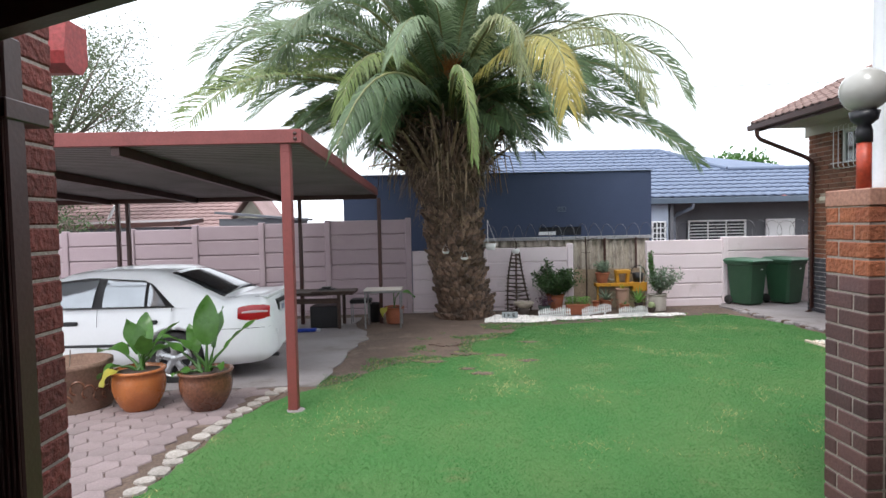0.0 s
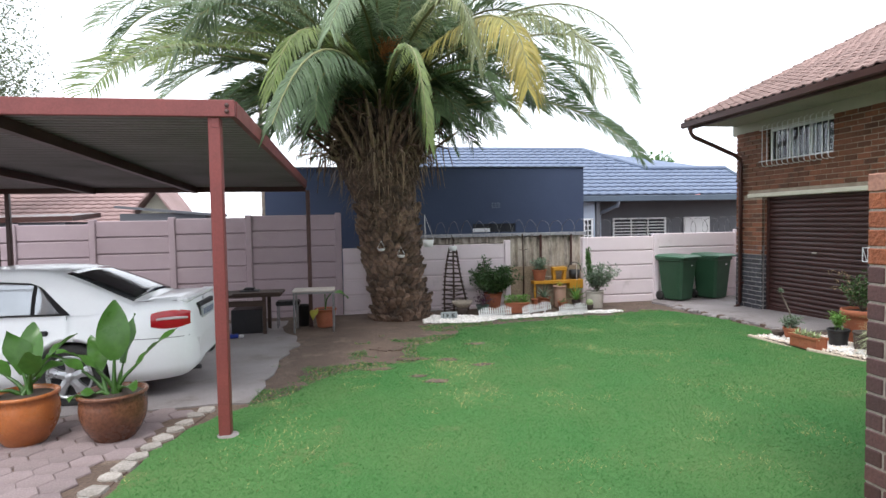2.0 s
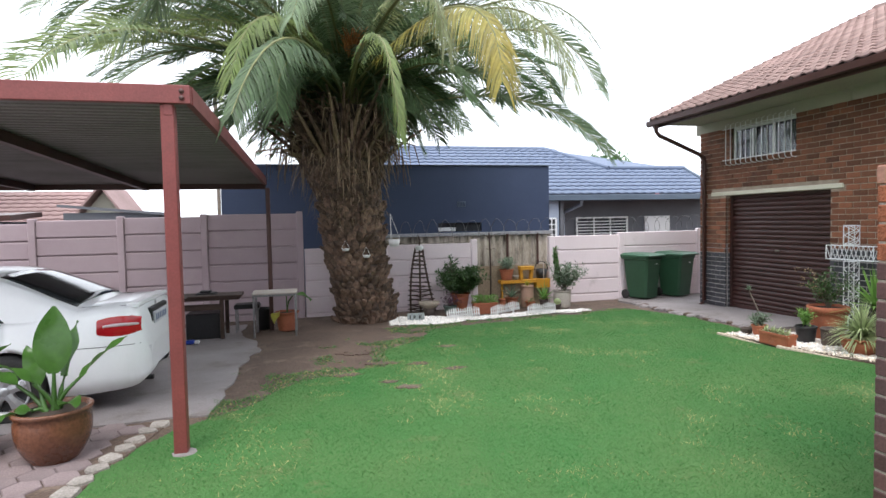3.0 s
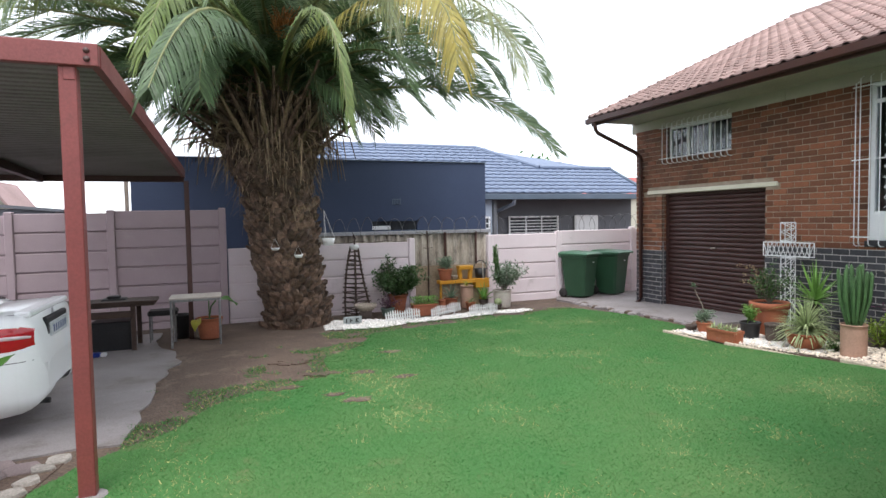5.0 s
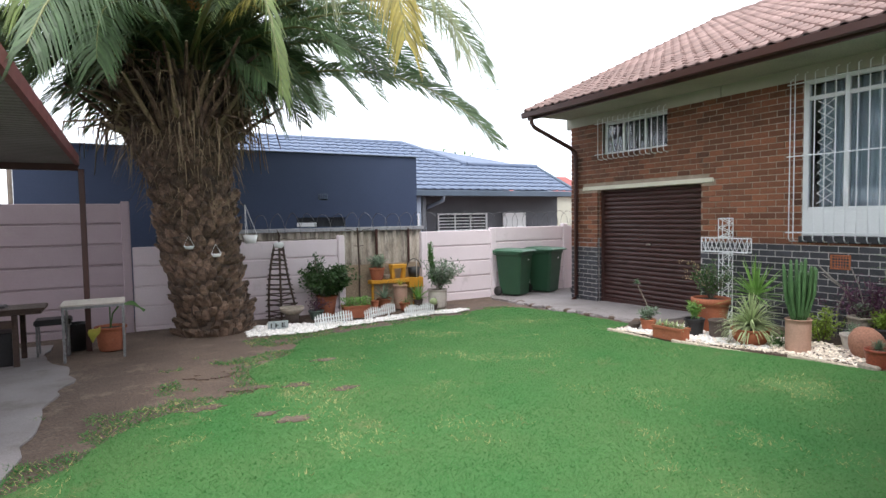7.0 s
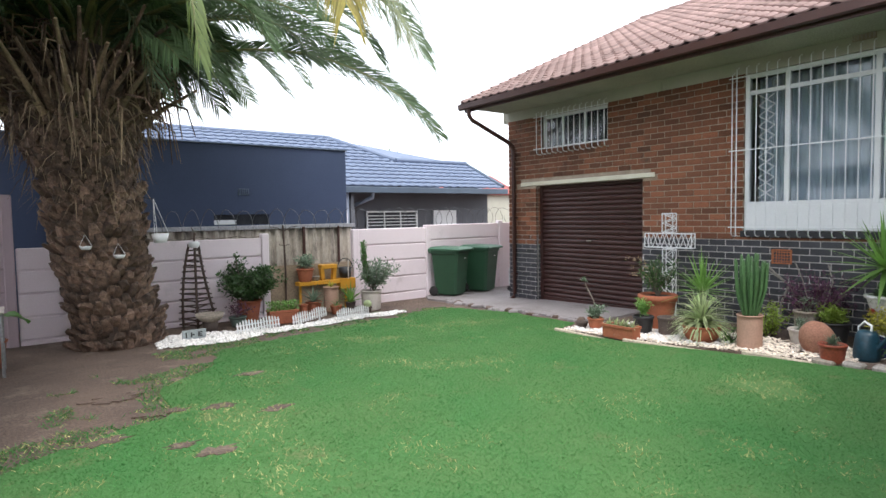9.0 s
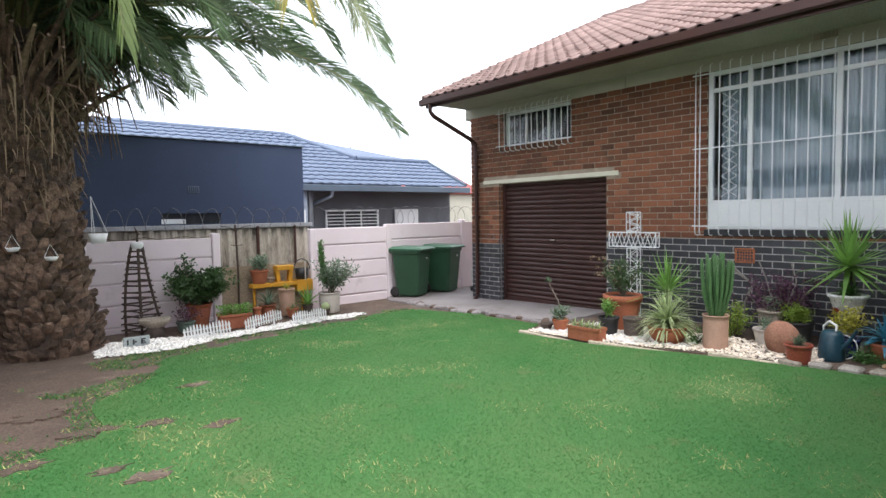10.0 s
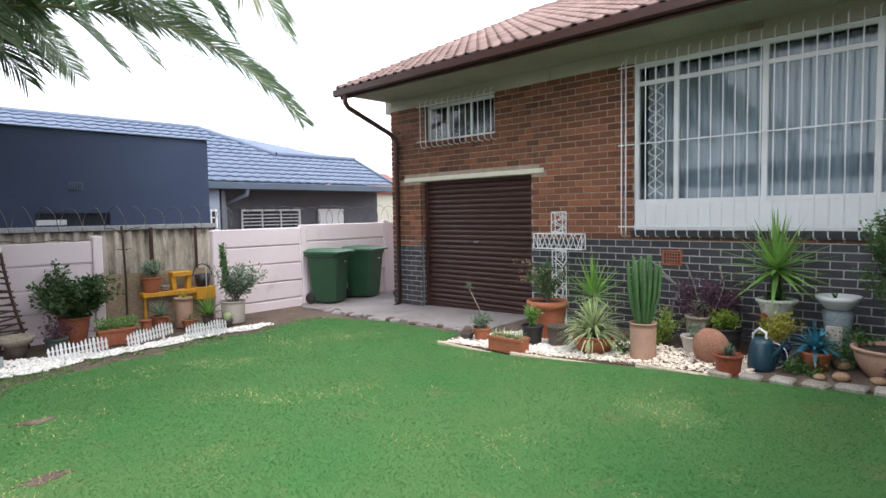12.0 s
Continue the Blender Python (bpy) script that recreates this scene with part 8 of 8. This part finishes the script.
def banana_pot(at, r, h, ma, label, leaves, bulge):
    t = pot("glazed_pot", at, r, h, ma, label, taper=0.62, bulge=bulge, rim=0.035)
    for az, el, st, ln, w, curl in leaves:
        az, el = radians(az), radians(el)
        d = Vector((math.cos(az) * math.cos(el), math.sin(az) * math.cos(el), math.sin(el)))
        b = Vector((q.uniform(-.04, .04), q.uniform(-.04, .04), h - 0.03))
        p = b + d * st
        f = part("leaf_stalk", M().tube([b, b + d * st * 0.5 + Vector((0, 0, 0.02)), p], [0.022, 0.016, 0.011], 6), leaf_big, t)
        m = M()
        big_leaf(m, p - d * 0.01, d, ln, w, curl)
        part("leaf", m, leaf_big, f)
    return t


banana_pot((-3.38, 5.55), 0.235, 0.42, orange_glaze, "shiny orange glazed pot with young broad-leaved plants",
           [(100, 68, 0.2, 0.42, 0.10, 0.3), (165, 40, 0.22, 0.38, 0.12, 1.2), (20, 55, 0.25, 0.38, 0.08, 0.5), (200, 20, 0.16, 0.26, 0.09, 1.6), (-60, 62, 0.2, 0.28, 0.08, 0.6), (150, 70, 0.18, 0.4, 0.11, 0.5), (60, 40, 0.18, 0.3, 0.07, 0.9)], 0.05)
yl = M()
big_leaf(yl, Vector((-0.1, -0.2, 0.43)), Vector((-0.4, -0.6, 0.25)), 0.22, 0.07, 2.0)
t2 = thing("fallen_leaf", (-3.38, 5.55, G(-3.38, 5.55) + 0.02), "yellowed drooping leaf over the pot rim", "leaf")
part("leaf", yl, leaf_yellow, t2)
banana_pot((-2.69, 5.50), 0.245, 0.40, brown_glaze, "shiny dark brown glazed pot with tall broad leaves",
           [(95, 82, 0.28, 0.5, 0.13, 0.25), (160, 38, 0.3, 0.38, 0.055, 0.7), (15, 50, 0.3, 0.42, 0.06, 0.4), (60, 74, 0.25, 0.42, 0.075, 0.3), (-50, 30, 0.12, 0.22, 0.07, 0.9), (190, 55, 0.26, 0.34, 0.06, 0.9), (200, 12, 0.1, 0.2, 0.08, 0.6), (130, 60, 0.22, 0.35, 0.07, 0.6)], 0.045)
ps = thing("carved_planter", (-4.10, 5.66, G(-4.10, 5.66) + 0.015), "brown clay drum planter carved with swirling relief", "planter")
part("drum", M().lathe([(0.0, 0.0), (0.33, 0.0), (0.345, 0.03), (0.345, 0.43), (0.36, 0.44), (0.36, 0.49), (0.32, 0.49), (0.31, 0.4), (0.0, 0.38)], 36), pbr("brown_planter_clay", (0.21, 0.125, 0.09), (0.15, 0.09, 0.065), 4, 50, 0.85, 0.4), ps)
for k in range(16):
    a0 = math.radians(200 + k * 17 + q.uniform(-4, 4))
    z0 = q.uniform(0.12, 0.3)
    pts = []
    for i in range(9):
        t_ = i / 8 * 4.4
        rr = 0.075 * (1 - 0.10 * t_)
        aa = a0 + rr * math.cos(t_) / 0.345
        pts.append((0.347 * math.cos(aa), 0.347 * math.sin(aa), z0 + 1.2 * rr * math.sin(t_)))
    part("relief", M().tube(pts, 0.012, 5), beige_clay if False else brown_glaze, ps)
part("twig", M().tube([(0.02, -0.1, 0.38), (0.05, -0.12, 0.62)], 0.006, 4), twig_mat, ps)

steel_leg = pbr("dull_steel_tube", (0.30, 0.30, 0.31), None, 4, 40, 0.4, 0.05, metal=0.6)
tb = thing("small_table", (-1.37, 10.85, G(-1.37, 10.85)), "small pale-topped table with thin steel legs", "table")
part("tabletop", M().box(-0.36, 0.36, -0.28, 0.28, 0.71, 0.735, 0.006), pale_clay, tb)
part("apron", M().box(-0.34, 0.34, -0.265, -0.245, 0.675, 0.709, 0.004), steel_leg, tb)
for x in (-0.33, 0.33):
    for y in (-0.25, 0.25):
        part("leg", M().tube([(x, y, 0), (x, y, 0.708)], 0.016, 8), steel_leg, tb)
wbn = thing("work_bench", (-2.5, 11.0, G(-2.5, 11)), "low dark wooden bench cluttered with odds and ends", "bench")
dark_wood = pbr("dark_old_wood", (0.07, 0.042, 0.032), (0.045, 0.028, 0.022), 4, 50, 0.8, 0.3, stretch=(0.3, 4, 4))
part("benchtop", M().box(-0.75, 0.58, -0.4, 0.35, 0.66, 0.71, 0.008), dark_wood, wbn)
part("loose_plank", M().box(-0.2, 0.62, -0.44, -0.2, 0.712, 0.74, 0.004), dark_wood, wbn)
for x in (-0.68, 0.3):
    for y in (-0.34, 0.28):
        part("leg", M().box(x - 0.03, x + 0.03, y - 0.03, y + 0.03, 0, 0.66, 0.004), dark_wood, wbn)
part("brace", M().box(-0.66, 0.3, -0.37, -0.345, 0.5, 0.6, 0.004), dark_wood, wbn)
cb = thing("cardboard_box", (-2.55, 10.95, G(-2.5, 11) + 0.012), "dark storage crate under the bench", "box")
part("box", M().box(-0.22, 0.3, -0.2, 0.25, 0.0, 0.42, 0.01), black_trim, cb)
cl = solid("folded_cloth", M().box(-2.62, -2.3, 10.75, 11.0, G(-2.5, 11) + 0.712, G(-2.5, 11) + 0.765, 0.02).box(-2.55, -2.38, 10.8, 10.95, G(-2.5, 11) + 0.766, G(-2.5, 11) + 0.80, 0.014), black_trim, "dark folded cloth lying on the bench", "cloth")
st = thing("low_stool", (-1.88, 11.35, G(-1.88, 11.35)), "low dark stool between bench and table", "stool")
part("seat", M().box(-0.2, 0.22, -0.16, 0.16, 0.42, 0.5, 0.02), black_trim, st)
for x in (-0.17, 0.19):
    for y in (-0.13, 0.13):
        part("leg", M().tube([(x, y, 0), (x, y, 0.42)], 0.014, 6), steel_leg, st)
bkt = solid("bucket", M().lathe([(0.0, 0.0), (0.11, 0.0), (0.15, 0.36), (0.155, 0.38), (0.14, 0.38), (0.1, 0.03), (0.0, 0.03)], 22, (-1.62, 11.55, G(-1.6, 11.5))), black_trim, "black plastic bucket by the wall", "bucket")
tp_ = thing("blue_tool", (-2.7, 10.35, G(-2.7, 10.35) + 0.014), "blue plastic tool case lying on the concrete", "tool case")
part("case", M().box(-0.3, 0.12, -0.06, 0.06, 0, 0.06, 0.015), pbr("blue_plastic", (0.02, 0.05, 0.32), None, 4, 40, 0.4, 0.05), tp_)
part("end_cap", M().box(0.125, 0.2, -0.04, 0.04, 0.0, 0.05, 0.012), white_plastic, tp_)
t = pot("clay_pot", (-1.2, 11.2), 0.19, 0.33, terracotta, "terracotta pot with a leaning broad-leaved plant by the table", taper=0.8)
m = M()
big_leaf(m, Vector((0.12, -0.05, 0.62)), Vector((0.9, -0.3, 0.12)), 0.34, 0.10, 0.8)
big_leaf(m, Vector((0.0, -0.05, 0.6)), Vector((-0.3, -0.3, 0.6)), 0.24, 0.05, 1.0)
part("leaf", m, leaf_big, t)
part("stem", M().tube([(0, 0, 0.3), (0.03, -0.02, 0.5), (0.12, -0.05, 0.62)], 0.012, 5), leaf_big, t)
part("stem", M().tube([(0, 0, 0.3), (0.0, -0.05, 0.6)], 0.01, 5), leaf_big, t)
m = M()
big_leaf(m, Vector((-0.14, -0.16, 0.34)), Vector((-0.3, -0.6, 0.1)), 0.24, 0.07, 2.4)
part("yellow_leaf", m, leaf_yellow, t, "yellowed hanging leaf")
gb = thing("striped_bag", (7.9, 12.0, G(7.9, 12) + 0.036), "red and white striped bundle behind the downpipe", "bag")
part("bag", M().box(-0.08, 0.08, -0.05, 0.05, 0.1, 0.5, 0.03), white_plastic, gb)
part("base", M().box(-0.1, 0.1, -0.06, 0.06, 0.0, 0.1, 0.02), black_trim, gb)
for k in range(2):
    part("stripe", M().box(-0.05 + k * 0.07, -0.02 + k * 0.07, -0.056, -0.048, 0.14, 0.46, 0.002), crimson, gb)

# ---- trees beyond the walls ----
def tree(name, at, h, r, label, seed, n_leaf=5200, ls=0.13, ma=leaf_dark, flat=1.0, lean=(0, 0)):
    r_ = random.Random(seed)
    t = thing(name, (*at, G(max(-15, min(15, at[0])), 17)), label, "tree")
    tm, lm = M(), M()
    tm.tube([(0, 0, -0.3), (lean[0] * 0.3, lean[1] * 0.3, h * 0.3), (lean[0], lean[1], h * 0.55)], [h * 0.035, h * 0.028, h * 0.018], 9)
    ends = []
    for k in range(26):
        az, u = k * 2.4, 0.3 + 0.7 * r_.random()
        p0 = Vector((lean[0] * u, lean[1] * u, h * (0.28 + 0.27 * u)))
        el = radians(r_.uniform(5, 75))
        L = r * r_.uniform(0.5, 1.05)
        p1 = p0 + Vector((math.cos(az) * math.cos(el) * L, math.sin(az) * math.cos(el) * L, math.sin(el) * L * flat * 1.15))
        mid = p0.lerp(p1, 0.5) + Vector((r_.uniform(-.2, .2), r_.uniform(-.2, .2), 0.2))
        tm.tube([p0, mid, p1], [h * 0.012, h * 0.008, h * 0.003], 5, caps=False)
        ends += [p1, mid.lerp(p1, 0.5)]
        for j in range(2):
            p2 = p1 + Vector((r_.uniform(-1, 1), r_.uniform(-1, 1), r_.uniform(-.4, 1))) * r * 0.3
            tm.tube([mid, p2], [h * 0.004, h * 0.002], 4, caps=False)
            ends.append(p2)
    for k in range(n_leaf):
        c = r_.choice(ends)
        s = r * 0.19
        p = c + Vector([r_.gauss(0, 0.5) * s for _ in range(3)])
        d = Vector((r_.uniform(-1, 1), r_.uniform(-1, 1), r_.uniform(-0.7, 0.9))).normalized()
        a = d.cross(Vector((r_.uniform(-1, 1), r_.uniform(-1, 1), 1))).normalized() * ls * 0.3
        n = len(lm.v)
        mid = p + d * ls * 0.5
        lm.v += [tuple(p), tuple(mid + a), tuple(p + d * ls * r_.uniform(0.8, 1.3)), tuple(mid - a)]
        lm.f += [(n, n + 1, n + 2), (n, n + 2, n + 3)]
        lm.smooth += [False, False]
    part("trunk", tm, twig_mat, t)
    tagged(part("crown", lm, ma, t), kind="stuff")


tree("garden_tree", (-12.6, 17.6), 7.2, 3.9, "open grey-green broadleaf tree behind the carport", 5, 46000, 0.085, leafy("olive_tree_leaves", (0.085, 0.12, 0.06), (0.13, 0.165, 0.09)))
tree("garden_tree", (-9.4, 14.2), 3.0, 1.0, "thin young tree behind the pink wall", 6, 700, 0.08, leaf_dark, lean=(0.2, 0))
tree("distant_tree", (24.5, 47), 7.0, 3.2, "rounded green tree far behind the roofs", 7, 4200, 0.4, leaf_green)

# ---- grass blades and other stuff on the ground ----
def grass(name, n, box, ma, label, hmin, hmax, keep, w=0.0030, seed=5, poly=None):
    r = np.random.RandomState(seed)
    x = r.uniform(box[0], box[1], n)
    y = box[2] + (box[3] - box[2]) * r.uniform(0, 1, n) ** 1.25
    ok = np.array([keep(a, b) for a, b in zip(x, y)])
    x, y = x[ok], y[ok]
    n = len(x)
    z = 0.04 - 0.026 * y + 0.004 * x
    a = r.uniform(0, 2 * np.pi, n)
    h = r.uniform(hmin, hmax, n)
    ww = w * r.uniform(0.7, 1.5, n) * (1 + 0.10 * np.maximum(0, y - 3))
    lean, la = r.uniform(0.8, 2.3, n) * h, r.uniform(0, 2 * np.pi, n)
    v = np.empty((n, 3, 3))
    v[:, 0] = np.stack([x - ww * np.cos(a), y - ww * np.sin(a), z], 1)
    v[:, 1] = np.stack([x + ww * np.cos(a), y + ww * np.sin(a), z], 1)
    v[:, 2] = np.stack([x + lean * np.cos(la), y + lean * np.sin(la), z + h], 1)
    me = bpy.data.meshes.new(name)
    me.vertices.add(3 * n)
    me.vertices.foreach_set("co", v.ravel())
    me.loops.add(3 * n)
    me.loops.foreach_set("vertex_index", np.arange(3 * n, dtype=np.int32))
    me.polygons.add(n)
    me.polygons.foreach_set("loop_start", np.arange(0, 3 * n, 3, dtype=np.int32))
    me.polygons.foreach_set("loop_total", np.full(n, 3, dtype=np.int32))
    me.materials.append(ma)
    me.update()
    me.validate()
    return tagged(new(name, me), label, "grass", kind="stuff")


lawn_rows = {}
def lawn_span(y):
    """Where the lawn begins and ends along one line across it."""
    key = round(y * 20)
    if key not in lawn_rows:
        yy, xs = key / 20 + 0.0013, []
        for (x0, y0), (x1, y1) in zip(LAWN, LAWN[1:] + LAWN[:1]):
            if (y0 > yy) != (y1 > yy):
                xs.append(x0 + (yy - y0) / (y1 - y0) * (x1 - x0))
        lawn_rows[key] = sorted(xs)
    return lawn_rows[key]


# x, y, radius and strength of the dry spots
STRAW = ((2.26, 4.78, 0.22, 0.9), (1.9, 4.42, 0.16, 0.7), (2.8, 4.3, 0.2, 0.6), (3.42, 4.24, 0.12, 0.9), (2.87, 4.54, 0.1, 0.6), (0.86, 5.25, 0.1, 0.7), (2.29, 5.06, 0.1, 0.6), (0.7, 8.1, 0.7, 0.35), (-0.5, 6.9, 0.5, 0.3), (4.3, 5.0, 0.3, 0.4))


def worn(x, y):
    v = noise.noise(Vector((x * 1.1, y * 1.1, 3.0))) + 0.5 * noise.noise(Vector((x * 3.7, y * 3.7, 7.0)))
    for a, b, c in BARE:
        v += 1.5 * math.exp(-((x - a) ** 2 / 2.2 + (y - b) ** 2) / (0.9 * c * c))
    for a, b, c, k in STRAW:
        v += k * math.exp(-((x - a) ** 2 + (y - b) ** 2) / (c * c))
    return v


def on_lawn(x, y):
    s = lawn_span(y)
    return sum(1 for q in s if q < x) % 2 == 1


grs = random.Random(2)
grass("lawn_grass", 620000, (-2.5, 6.2, 2.2, 11.4), blade_mat, "short bright green lawn grass", 0.007, 0.02, lambda x, y: on_lawn(x, y) and worn(x, y) < 0.6 + grs.uniform(-0.3, 0.3))
grass("dry_grass", 110000, (-2.5, 6.2, 2.2, 11.4), straw_mat, "dry straw-coloured grass in worn patches", 0.01, 0.03, lambda x, y: on_lawn(x, y) and worn(x, y) > 0.26 + grs.uniform(-0.12, 0.4), seed=8)
EDGE = [(-1.5, 6.4), (-0.95, 7.3), (-0.4, 7.5), (0.05, 7.75), (0.15, 8.3), (0.2, 8.8), (0.55, 9.15), (0.9, 9.5), (1.2, 10.3), (1.7, 10.4), (2.4, 10.55), (3.2, 10.75), (4.3, 10.9), (5.2, 11.1)]


def frayed(x, y):
    """Tufts that thin out away from the lawn's worn edge."""
    if on_lawn(x, y) or x < -1.75:
        return False
    d = min((x - a) ** 2 + (y - b) ** 2 for a, b in EDGE) ** 0.5
    v = noise.noise(Vector((x * 2.3, y * 2.3, 1))) + 0.5 * noise.noise(Vector((x * 6, y * 6, 4)))
    return v > -0.35 + 1.0 * d + grs.uniform(-0.1, 0.1)


grass("stray_grass", 90000, (-2.0, 5.5, 5.8, 11.6), blade_mat, "stray grass tufts on the bare soil", 0.012, 0.035, frayed, seed=9)
grass("dry_fringe", 30000, (-2.0, 5.5, 5.8, 11.6), straw_mat, "dry grass fringe at the lawn's worn edge", 0.01, 0.025, frayed, seed=19)
